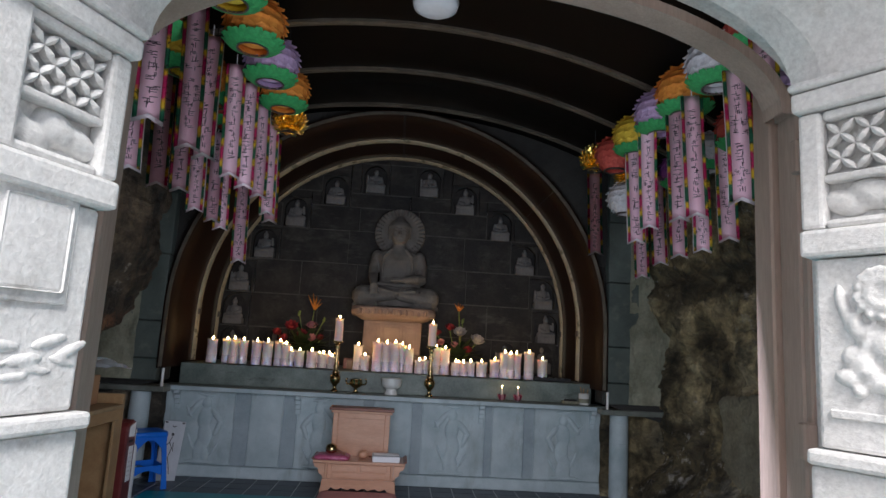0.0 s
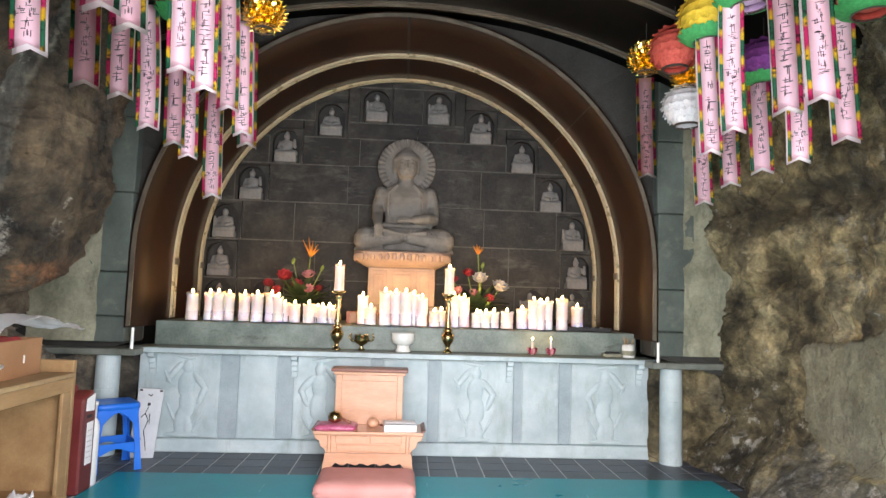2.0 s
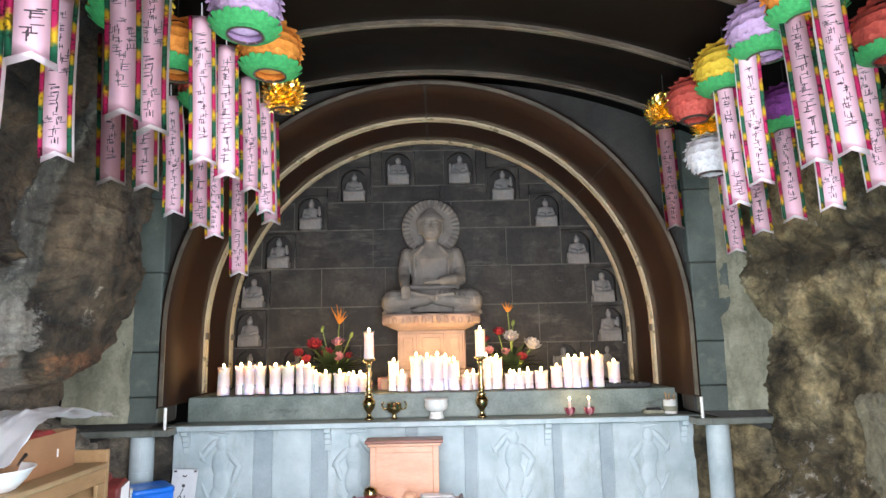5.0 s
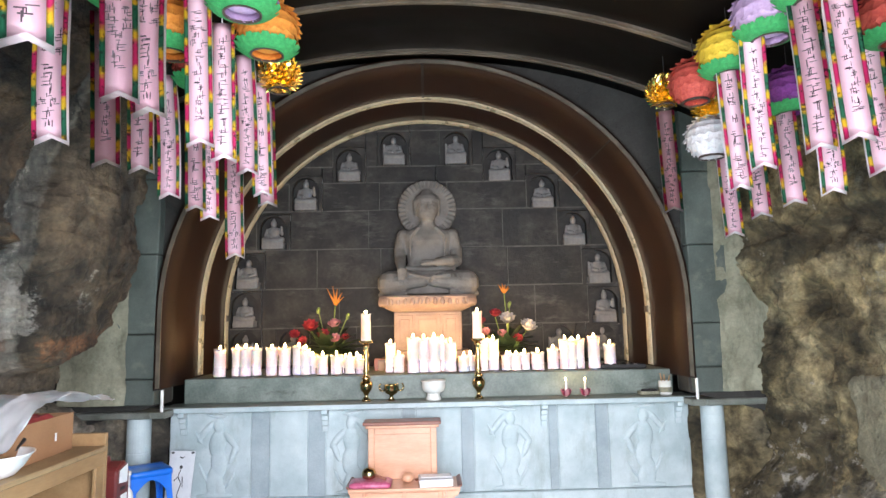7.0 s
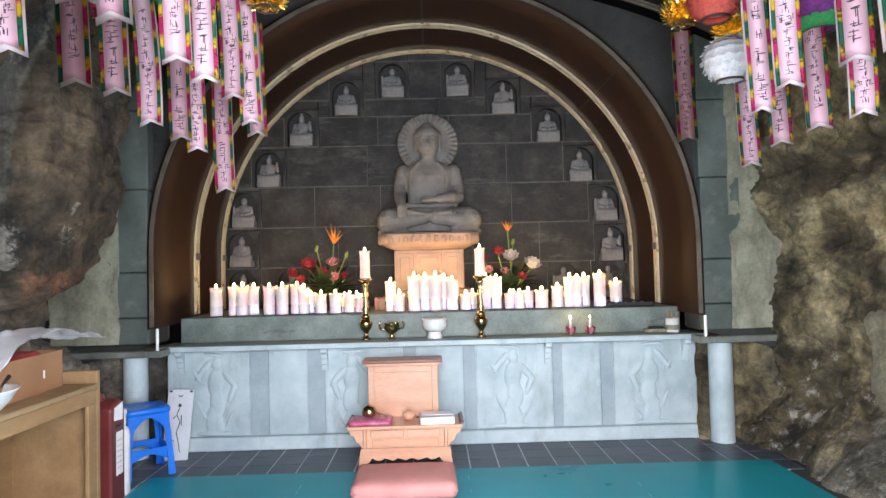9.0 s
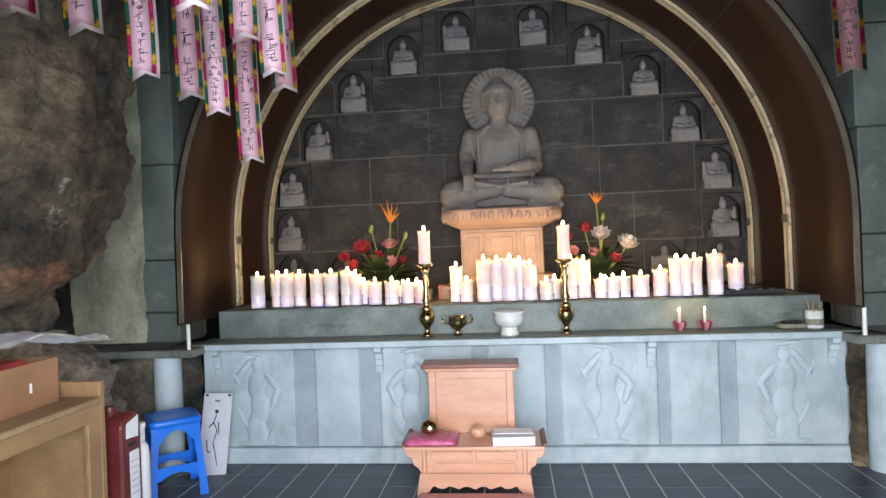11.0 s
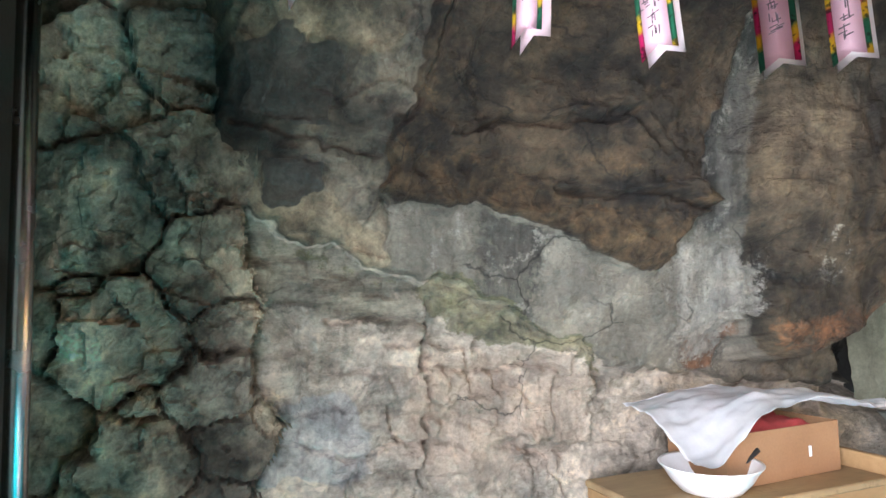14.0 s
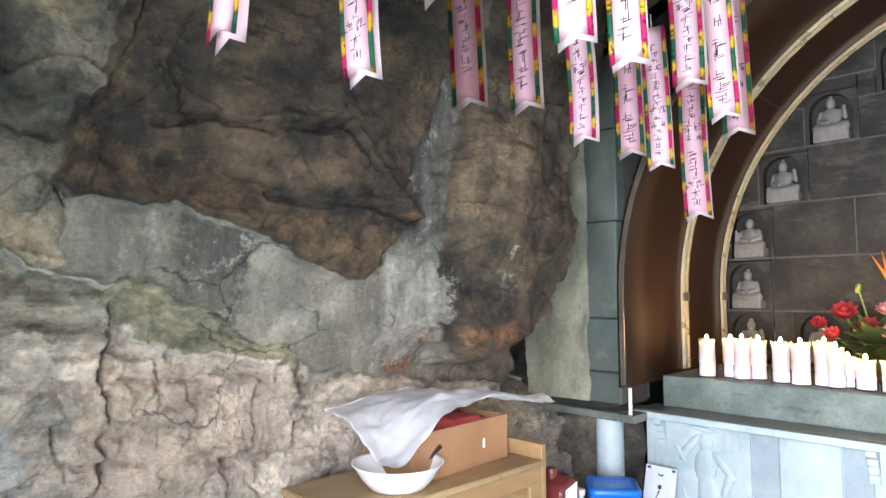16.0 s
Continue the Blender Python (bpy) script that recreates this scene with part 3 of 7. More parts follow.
grout = part("tile_bed", a_box(-2.55, 2.345, 4.25, 5.15, -0.0115, -0.003, 0), GROUT)
tagged(grout, "light mortar bed between floor tiles", "floor", kind="structure")
side_bed = part("tile_bed", a_box(-2.55, -1.935, 3.2, 4.2495, -0.0115, -0.003, 0), GROUT)
tagged(side_bed, "light mortar bed between floor tiles", "floor", kind="structure")

# rock flanks of the cave
def along(y, pts):
    """Height of a bent line at a place along it."""
    if y <= pts[0][0]:
        return pts[0][1]
    for (a, b), (c, d) in zip(pts, pts[1:]):
        if y <= c:
            return b + (d - b) * (y - a) / (c - a)
    return pts[-1][1]


def near_line(y, z, pts):
    """Distance to a bent line."""
    best = 9.0
    for (a, b), (c, d) in zip(pts, pts[1:]):
        t = min(1.0, max(0.0, ((y - a) * (c - a) + (z - b) * (d - b)) / ((c - a) ** 2 + (d - b) ** 2)))
        best = min(best, math.hypot(y - a - t * (c - a), z - b - t * (d - b)))
    return best


def within(v, a, b, soft=0.08):
    return min(1.0, max(0.0, 0.5 + min(v - a, b - v) / (2 * soft)))


LEDGE = ((1.2, 1.90), (1.59, 1.77), (1.8, 1.67), (2.08, 1.61), (2.32, 1.53), (2.57, 1.40), (2.77, 1.28), (3.06, 1.17), (3.6, 1.10), (5.1, 0.95))
BROW = ((1.84, 2.0), (1.89, 1.90), (2.16, 1.875), (2.49, 1.77), (2.86, 1.64), (3.03, 1.58), (3.12, 1.80), (3.22, 1.86))
BOULDER = ((3.30, 1.9), (3.36, 1.45), (3.52, 1.22), (3.82, 1.20), (4.02, 1.30), (4.16, 1.6), (4.24, 2.2))
CRACKS = (((2.10, 2.17), (2.30, 2.20), (2.53, 2.22), (2.80, 2.27), (2.95, 2.12)), ((2.50, 1.97), (2.86, 1.94), (3.21, 1.89)), ((2.05, 1.54), (2.03, 1.3), (2.01, 1.0), (2.0, -0.1)),
          ((1.89, 1.88), (1.88, 2.10), (1.93, 2.4), (1.99, 2.7)), ((1.44, 1.46), (1.50, 1.27), (1.57, 1.15)), ((1.27, 2.17), (1.55, 2.15), (1.86, 2.05)))
JOINTS = (((2.02, 1.23), (2.33, 1.205), (2.62, 1.20)), ((1.35, 0.965), (1.75, 0.94), (2.3, 0.90), (2.65, 0.83)), ((2.31, 1.21), (2.335, 1.08), (2.30, 0.92)), ((1.62, 1.45), (2.04, 1.43)),
          ((2.02, 1.03), (2.32, 1.01)), ((1.35, 0.62), (2.6, 0.55)), ((1.72, 0.94), (1.70, 0.6)), ((2.62, 1.2), (2.58, 0.85), (2.66, 0.6)), ((1.2, 0.28), (2.6, 0.26)))
MASKS_L = ("tan", "slab", "brown", "ochre", "streak", "wash", "grime", "pale", "strata", "rose", "bluish", "moss", "rust", "lime")


def left_rock(y, z):
    """Where the left flank's surface stands, and which coats lie on it there."""
    wy = y + 0.07 * fbm((31, y, z), 2.4, 4) + 0.03 * fbm((35, y, z), 6, 3) + 0.012 * fbm((32, y, z), 14, 3)
    wz = z + 0.06 * fbm((33, y, z), 2.4, 4) + 0.025 * fbm((36, y, z), 6, 3) + 0.012 * fbm((34, y, z), 14, 3)
    ledge = along(wy, LEDGE)
    up = wz - ledge
    brow = wz - along(wy, BROW)
    low = step(up, -0.02, 0.03)
    x = -2.575 + 0.075 * low + 0.05 * step(up, 0.0, 0.3) + 0.16 * step(up, 0.35, 0.95) + 0.45 * step(z, 2.2, 3.3)
    mass = step(brow, -0.01, 0.05) * step(wy, 1.85, 1.91) * (1 - step(wy, 3.17, 3.24))
    stone = step(wz - along(wy, BOULDER), -0.02, 0.10) * step(wy, 3.28, 3.40) * (1 - step(wy, 4.10, 4.26))
    x += 0.075 * mass + 0.10 * step(y, 2.0, 3.0) * step(up, 0.05, 0.4)
    x += stone * (0.30 - 0.14 * step(z, 2.1, 3.0)) * (0.55 + 0.45 * math.sin(math.pi * min(1.0, max(0.0, (wy - 3.25) / 1.05))))
    x -= 0.52 * step(y + 0.08 * fbm((3, y, z), 2.0, 3), 4.16, 4.62) * step(z, 0.75, 1.05)
    x -= 0.30 * (1 - step(y + 0.05 * fbm((4, y, z), 2.5, 4), 1.14, 1.27))
    x += 0.10 * (1 - step(z, 0.0, 0.7)) * step(y, 1.8, 2.4)
    column = within(wy, 3.185, 3.325, 0.02) * step(z, 1.78, 1.86) * (1 - stone)
    coat = 1 - low
    wash = low * (1 - mass) * (1 - stone) * step(wy, 1.82, 1.95) * (1 - step(wy, 3.55, 3.9))
    slab = max(within(wy, 1.28, 1.63, 0.02) * within(wz, 2.2, 2.44, 0.02), within(wy, 1.32, 1.59, 0.02) * within(wz, 1.90, 2.07, 0.02))
    corner = low * (1 - step(wy, 1.84, 1.92))
    x += 0.02 * step(slab, 0.4, 0.7) + 0.09 * corner * chips((1.0, y, z * 1.4), 3.6)
    rough = 1.0 - 0.75 * max(wash, column)
    x += rough * (0.05 * fbm((0, y, z), 0.9, 3) + 0.05 * chips((0, y, z), 2.2) + 0.045 * chips((3.0, y, z * 1.6), 4.6) + 0.03 * chips((4.0, y, z), 11.0)) + 0.014 * fbm((5, y, z), 7, 5)
    if mass > 0.3:
        x += 0.05 * (ridged((1.0, y * 0.7, z * 1.7), 1.3, 4) - 1.0)
    if stone > 0.3:
        x += 0.03 * (ridged((1.0, y * 2.2, z * 0.6), 1.3, 4) - 1.0)
    for q, line in enumerate(CRACKS):
        d = near_line(wy, wz, line)
        if d < 0.06:
            deep, wide = ((0.09, 0.016), (0.08, 0.014), (0.08, 0.010), (0.05, 0.010), (0.03, 0.007), (0.04, 0.012))[q]
            x -= deep * (1 - step(d, 0.3 * wide, 1.6 * wide))
            if q < 2:
                x += 0.03 * (1 - step(d, 0.0, 0.06)) * (1 if wz > along(wy, line) else 0)
    if coat > 0.5:
        d = min(near_line(wy, wz, line) for line in JOINTS)
        x -= 0.05 * (1 - step(d, 0.003, 0.016)) * step(fbm((41, y, z), 2.0, 3), -0.45, -0.1)
        x += 0.03 * (noise.cell(Vector((math.floor(wy / 0.31) + 0.5, math.floor(wz / 0.22) + 0.5, 3.5))) - 0.5) + 0.045 * chips((6.0, y, z), 3.2)
        # moss-grown sill, standing proud under the ledge
        x += 0.05 * within(up, -0.16, 0.0, 0.03) * within(wy, 2.0, 2.8, 0.06)
    tan = low * within(wz, 2.44, 2.7, 0.05) * (1 - step(wy, 1.7, 1.9)) + corner * within(up, -0.02, 0.14, 0.06)
    masks = (tan, max(slab * low, 0.9 * column), mass * (1 - column), 0.52 * mass * within(brow, -0.02, 0.16, 0.08) + 0.36 * mass + 0.30 * stone, stone,
             wash * (1 - column), 0.62 * wash * within(wy, 2.15, 2.62, 0.15) + 0.50 * wash * step(wy, 3.0, 3.25) + 0.55 * column, coat, coat * max(0.75 * (1 - step(wy, 1.9, 2.2)) * within(up, -0.30, 0.05, 0.08), 0.42),
             0.5 * coat * within(wy, 1.95, 2.7, 0.1) * within(wz, 0.8, 1.25, 0.1) + 0.35 * coat, coat * (0.75 * within(wy, 1.36, 1.72, 0.05) * within(wz, 0.85, 1.14, 0.04) + 0.36 * within(wy, 1.3, 2.0, 0.1)),
             0.74 * within(wy, 2.04, 2.80, 0.04) * within(up, -0.19 + 0.15 * step(wy, 2.3, 2.75), 0.015, 0.04) + 0.44 * within(up, -0.10, 0.02, 0.05) * (1 - step(wy, 2.9, 3.1)) + 0.36 * coat * within(wy, 2.0, 2.6, 0.1) * within(wz, 0.95, 1.2, 0.1),
             max(0.9 * within(math.hypot(wy - 3.33, 0.8 * (wz - 1.30)), -1, 0.12, 0.06), 0.52 * stone * within(wz, 1.1, 1.5, 0.12)),
             0.56 * within(wy, 3.14, 3.40, 0.06) * within(wz, 1.32, 1.75, 0.12) + 0.42 * within(wy, 3.50, 3.72, 0.08) * within(wz, 1.5, 1.9, 0.1) + 0.34 * wash)
    return x, masks


MASKS_R = ("dark", "grey", "cement", "lime")


def right_rock(y, z):
    """The same for the right flank, with the shade of its shelf painted among the coats."""
    wy = y + 0.09 * fbm((51, y, z), 1.8, 4) + 0.015 * fbm((52, y, z), 12, 3)
    wz = z + 0.09 * fbm((53, y, z), 1.8, 4) + 0.015 * fbm((54, y, z), 12, 3)
    x = 2.47 + 0.30 * step(z, 0.0, 0.45) - 0.18 * step(z, 1.4, 2.6) - 0.2 * step(z, 2.5, 3.3) - 0.12 * step(y, 4.15, 4.75)
    cement = within(wy, 2.1, 4.08, 0.06) * within(wz, 0.42 + 0.10 * math.sin(3 * wy), 1.16 - 0.10 * (wy - 3.0), 0.04)
    rough = 1 - 0.85 * step(cement, 0.3, 0.7)
    x += rough * (0.18 * fbm((7, y, z), 0.8, 4) + 0.13 * chips((7.0, y, z * 0.8), 1.9) + 0.08 * chips((1.0, y, z), 4.6) + 0.035 * chips((2.0, y, z), 11.0)) + 0.022 * fbm((3, y, z), 6, 5) * rough
    x -= 0.07 * rough * (ridged((5.0, y * 1.3, z * 0.55), 1.2, 4) - 1.0)
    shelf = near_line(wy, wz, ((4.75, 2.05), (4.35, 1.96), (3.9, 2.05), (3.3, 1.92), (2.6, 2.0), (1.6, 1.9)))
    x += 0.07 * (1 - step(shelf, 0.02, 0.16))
    # Dark band along the shelf line: shade of the recess put into the colour.
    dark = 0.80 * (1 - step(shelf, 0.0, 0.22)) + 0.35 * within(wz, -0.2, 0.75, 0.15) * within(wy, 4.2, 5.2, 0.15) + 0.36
    grey = 0.30 * within(wz, -0.3, 0.45, 0.2) * (1 - step(wy, 4.3, 4.7)) + 0.40 * (1 - step(wy, 3.8, 4.4))
    lime = 0.12 * (1 - step(z, 0.5, 0.9)) + 0.24
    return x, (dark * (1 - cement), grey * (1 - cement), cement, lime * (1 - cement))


def flank(name, nu, nv, y0, y1, shape, masks, material):
    """A rock flank laid out over a stretch of the hall, from floor to roof."""
    verts, cover = [], []
    for i in range(nu + 1):
        y = y0 + (y1 - y0) * i / nu
        for j in range(nv + 1):
            z = -0.1 + 3.5 * j / nv
            x, m = shape(y, z)
            verts.append((x, y, z))
            cover.append(m)
    w = nv + 1
    me = bpy.data.meshes.new(name)
    me.from_pydata(verts, [], [(i * w + j, (i + 1) * w + j, (i + 1) * w + j + 1, i * w + j + 1) for i in range(nu) for j in range(nv)])
    for k, attr in enumerate(masks):
        me.attributes.new(attr, "FLOAT", "POINT").data.foreach_set("value", [min(1.0, max(0.0, m[k])) for m in cover])
    me.update()
    return part_mesh(name, me, material, smooth=True)


rock_left = flank("rock_wall_left", 430, 370, 1.05, 5.05, left_rock, MASKS_L, ROCK_L)
tagged(rock_left, "overhanging brown rock above grey wash and pale bedded stone with moss", "rock wall", kind="structure")
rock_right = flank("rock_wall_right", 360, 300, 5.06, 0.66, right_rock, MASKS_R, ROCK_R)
tagged(rock_right, "rough olive brown cave rock with a smooth cement patch", "rock wall", kind="structure")

# closing walls behind the rock
shell = bmesh.new()
box(shell, -3.4, -3.1, 0.43, 6.6, -0.2, 4.2)
box(shell, 3.1, 3.4, 0.43, 6.6, -0.2, 4.2)
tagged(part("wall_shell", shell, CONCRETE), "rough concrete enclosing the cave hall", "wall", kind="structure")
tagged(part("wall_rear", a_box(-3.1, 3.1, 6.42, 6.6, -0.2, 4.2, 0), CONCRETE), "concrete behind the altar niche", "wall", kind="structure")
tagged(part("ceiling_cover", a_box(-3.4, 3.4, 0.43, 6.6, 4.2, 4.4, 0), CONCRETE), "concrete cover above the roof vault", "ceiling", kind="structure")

# tympanum over the niche mouth, between its arch and the hall roof
def tympanum():
    bm = bmesh.new()
    inner = vault_line(w=2.065, spring=1.55, crown=3.572, z0=0.86)
    mid = Vector((VX, 1.4))
    n = len(inner)
    outer = []
    for k, (x, z) in enumerate(inner):
        d = (Vector((x, z)) - mid)
        s = 1.0
        while abs(x + d.x * (s - 1) - VX) < 3.1 and z + d.y * (s - 1) < 4.15 and s < 4:
            s += 0.02
        outer.append((mid.x + d.x * s, mid.y + d.y * s))
    fi = [bm.verts.new((x, 4.92 + 0.03 * fbm((x, 1, z), 3, 3), z)) for x, z in inner]
    fm = [bm.verts.new(((a[0] + b[0]) / 2, 4.88 + 0.12 * fbm(((a[0] + b[0]) / 2, 1, z0), 2, 4), (a[1] + b[1]) / 2)) for a, b, z0 in zip(inner, outer, [q[1] for q in inner])]
    fo = [bm.verts.new((x, 4.9, z)) for x, z in outer]
    bk = [bm.verts.new((x, 5.12, z)) for x, z in inner]
    for k in range(n - 1):
        bm.faces.new((fi[k], fi[k + 1], fm[k + 1], fm[k]))
        bm.faces.new((fm[k], fm[k + 1], fo[k + 1], fo[k]))
        bm.faces.new((fi[k], bk[k], bk[k + 1], fi[k + 1]))
    bmesh.ops.recalc_face_normals(bm, faces=bm.faces)
    return bm


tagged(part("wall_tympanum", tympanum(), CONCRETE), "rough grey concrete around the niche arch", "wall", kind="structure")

# the niche vault and hall roof with their ribs
tagged(part("ceiling_niche", sheet(vault_line(w=2.05, spring=1.55, crown=3.56, z0=0.98), vault_line(z0=0.98), MOUTH, BACK + 0.03, 0.03, 5), VAULT, smooth=True),
       "glossy brown barrel vault of the altar niche", "ceiling", kind="structure")
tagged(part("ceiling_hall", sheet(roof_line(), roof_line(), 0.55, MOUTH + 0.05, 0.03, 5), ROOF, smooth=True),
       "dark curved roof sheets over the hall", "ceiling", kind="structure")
for y, w, gap, g in ((BACK - 0.10, 0.018, 0.046, 0.0), (5.60, 0.021, 0.054, 0.022)):
    rib = thing("vault_rib", "pair of brass-toned metal strips ribbing the niche vault", "rib", group="niche vault ribs")
    for dy in (-gap / 2, gap / 2):
        part("strip", rib_along(vault_line(w=VW + g, crown=VA + 0.6 * g, z0=1.03), y + dy, w, 0.022, -0.002), RIB, rib)
    part("web", rib_along(vault_line(w=VW + g, crown=VA + 0.6 * g, z0=1.03), y, gap * 0.5, 0.006, -0.002), VAULT, rib)
    for side in (-1, 1):
        part("joint_plate", a_box(VX + side * (VW + g - 0.022) - 0.006, VX + side * (VW + g - 0.022) + 0.006, y - gap * 0.8, y + gap * 0.8, 1.50, 1.56, 0.002), RIB_DULL, rib)
edge = thing("vault_rib", "thin metal edge trim around the niche mouth", "rib", group="niche vault ribs")
part("strip", rib_along(vault_line(w=2.05, spring=1.55, crown=3.56, z0=0.99), MOUTH - 0.006, 0.012, 0.03, -0.012), RIB_DULL, edge)
for y in (4.66, 3.88, 3.10, 2.32, 1.54):
    rib = thing("roof_rib", "dull aluminium bar across the curved roof", "rib", group="hall roof ribs")
    for dy in (-0.022, 0.022):
        part("strip", rib_along(roof_line(2.6), y + dy, 0.022, 0.020, -0.002), RIB_DULL, rib)
    part("web", rib_along(roof_line(2.6), y, 0.022, 0.010, -0.002), RIB_DULL, rib)
ridge = thing("ridge_joint", "dark joint strip along the crown of the vault", "joint strip")
part("strip", prism(((MOUTH, 3.552), (BACK - 0.14, 3.522), (BACK - 0.14, 3.530), (MOUTH, 3.560)), 0.024, "x"), BLACK, ridge, at=(VX - 0.012, 0, 0))

# joints between the vault's bent sheets
for a in (42, 138):
    bm = bmesh.new()
    ca, sa = math.cos(radians(a)), math.sin(radians(a))
    rings = []
    for y, w, spring, crown in ((MOUTH + 0.01, 2.05, 1.55, 3.56), (BACK - 0.15, VW, VS, VA)):
        row = []
        for d, side in ((0.004, -1), (0.004, 1), (-0.005, 1), (-0.005, -1)):
            row.append(bm.verts.new((VX + (w - d) * ca - side * 0.006 * sa, y, spring + (crown - spring - d) * sa + side * 0.006 * ca)))
        rings.append(row)
    for k in range(4):
        bm.faces.new((rings[0][k], rings[0][(k + 1) % 4], rings[1][(k + 1) % 4], rings[1][k]))
    bm.faces.new(rings[0])
    bm.faces.new(rings[1][::-1])
    bmesh.ops.recalc_face_normals(bm, faces=bm.faces)
    joint = thing("sheet_joint", "thin dark joint between brown vault sheets", "joint strip", group="vault sheet joints")
    part("strip", bm, BLACK, joint)

# piers of squared stone beside the niche
for side in (-1, 1):
    pier = thing("wall_pier_" + ("left" if side < 0 else "right"), "green-grey squared stone pier beside the niche", "pier", kind="structure")
    z = 0.86
    for k, h in enumerate((0.20, 0.34, 0.62, 0.60, 0.56, 0.42)):
        a, b = sorted((VX + side * 2.085, VX + side * (2.385 + 0.03 * (k % 2))))
        part("stone", a_box(a, b, 4.83 - 0.008 * (k % 3), 5.2, z + 0.003, z + h - 0.003, 0.008), PIER, pier)
        z += h
    cx = VX + side * 2.55
    def flank(u, v, cx=cx, side=side):
        x, z = cx + side * (u - 0.5) * 0.52, 0.87 + 2.6 * v
        return (x, 4.80 + 0.04 * fbm((x, 4.0, z), 2.5, 5) + 0.03 * chips((x, 4.2, z), 4), z)
    strip = part("wall_flank_" + ("left" if side < 0 else "right"), grid_mesh(24, 80, flank), PLASTER, smooth=True)
    tagged(strip, "pale lime-rendered rock strip beside the stone pier", "wall", kind="structure")
    def under(u, v, side=side):
        x, z = side * (2.06 + 1.0 * u), -0.05 + 0.87 * v
        return (x, 5.0 - 0.30 * step(u, 0.35, 0.9) + 0.05 * fbm((x, 5.0, z), 2.5, 4) + 0.06 * chips((x, 5.3, z), 4.0), z)
    base = part("wall_under_ledge_" + ("left" if side < 0 else "right"), grid_mesh(44, 40, under), ROCK_L if side < 0 else ROCK_R, smooth=True)
    tagged(base, "rough dark rock under the side ledge", "rock wall", kind="structure")
    post = thing("stone_column", "plain grey stone column under the side ledge", "column", at=(side * 2.235 - 0.02, 4.93, 0.0), group="columns beside the altar")
    part("shaft", lathe(((0.088, 0), (0.088, 0.50), (0.086, 0.502), (0.086, 0.506), (0.088, 0.508), (0.086, 0.765)), 28), ALTAR, post, smooth=False)
    led = thing("side_ledge", "dark stone ledge above the column", "ledge", group="side ledges")
    a, b = sorted((side * 2.12, side * (2.72 if side > 0 else 2.80)))
    part("slab", a_box(a, b, 4.80, 5.2, 0.765, 0.815, 0.008), SLAB, led)
    a, b = sorted((side * 2.01, side * 2.119))
    part("slab_end", a_box(a, b, 4.80, 4.97, 0.765, 0.815, 0.006), SLAB, led)

# back wall: courses of slate blocks with arched niches for figurines
SEATS = ((-1.87, 1.43), (-1.84, 1.82), (-1.59, 2.22), (-1.26, 2.62), (-0.81, 2.92), (-0.345, 3.09),
         (0.31, 3.09), (0.76, 2.90), (1.205, 2.61), (1.515, 2.21), (1.755, 1.81), (1.80, 1.41),
         (-1.86, 1.05), (-1.38, 1.05), (1.32, 1.05), (1.76, 1.05))
wall_back = thing("wall_back", "courses of dark slate blocks behind the statue", "wall", kind="structure")


def arch_hole_block(w, h, cx, sill, aw, ah, depth, back):
    """A block whose face has a round-headed recess."""
    bm = bmesh.new()
    n = 14
    hole = [(cx - aw / 2, sill), (cx - aw / 2, sill + (ah - aw / 2) * 0.5)]
    for k in range(n + 1):
        a = math.pi - math.pi * k / n
        hole.append((cx + aw / 2 * math.cos(a), sill + ah - aw / 2 + aw / 2 * math.sin(a)))
    hole += [(cx + aw / 2, sill + (ah - aw / 2) * 0.5), (cx + aw / 2, sill)]
    c = Vector((cx, sill + ah * 0.5))
    rim = []
    for x, z in hole:
        d = Vector((x, z)) - c
        s = min([((w if d.x > 0 else 0) - c.x) / d.x if abs(d.x) > 1e-6 else 1e9, ((h if d.y > 0 else 0) - c.y) / d.y if abs(d.y) > 1e-6 else 1e9])
        rim.append((c.x + d.x * s, c.y + d.y * s))
    corners = [(0, 0), (0, h), (w, h), (w, 0)]
    f0 = [bm.verts.new((x, 0, z)) for x, z in hole]
    f1 = [bm.verts.new((x, 0, z)) for x, z in rim]
    fb = [bm.verts.new((x, back, z)) for x, z in hole]
    m = len(hole)
    for k in range(m):
        j = (k + 1) % m
        bm.faces.new((f0[k], f0[j], f1[j], f1[k]))
        bm.faces.new((f0[k], fb[k], fb[j], f0[j]))
        a, b = rim[k], rim[j]
        if abs(a[0] - b[0]) > 1e-5 and abs(a[1] - b[1]) > 1e-5:
            q = min(corners, key=lambda q: abs(q[0] - (a[0] if a[0] in (0, w) else b[0])) + abs(q[1] - (b[1] if a[0] in (0, w) else a[1])))
            q = min(corners, key=lambda q: (q[0] - (a[0] + b[0]) / 2) ** 2 + (q[1] - (a[1] + b[1]) / 2) ** 2)
            bm.faces.new((f1[k], f1[j], bm.verts.new((q[0], 0, q[1]))))
    bm.faces.new(fb)
    bmesh.ops.recalc_face_normals(bm, faces=bm.faces)
    return bm


courses = (1.02, 1.42, 1.815, 2.215, 2.615, 2.905, 3.08, 3.46, 3.62)
rng = random.Random(11)
def slate(a, b, z0, z1):
    if b - a > 0.012 and z1 - z0 > 0.012:
        y = BACK + rng.uniform(-0.006, 0.006)
        part("block", box(bmesh.new(), a + 0.002, b - 0.002, y, y + 0.084, z0 + 0.003, z1 - 0.003, 0.004), BLOCK, wall_back)
        if b - a > 0.3 and z1 - z0 > 0.2 and b < 2.0:
            part("mortar_joint", a_box(b - 0.005, b + 0.005, BACK - 0.001, BACK + 0.03, z0 + 0.008, z1 - 0.008, 0), GROUT_D, wall_back)


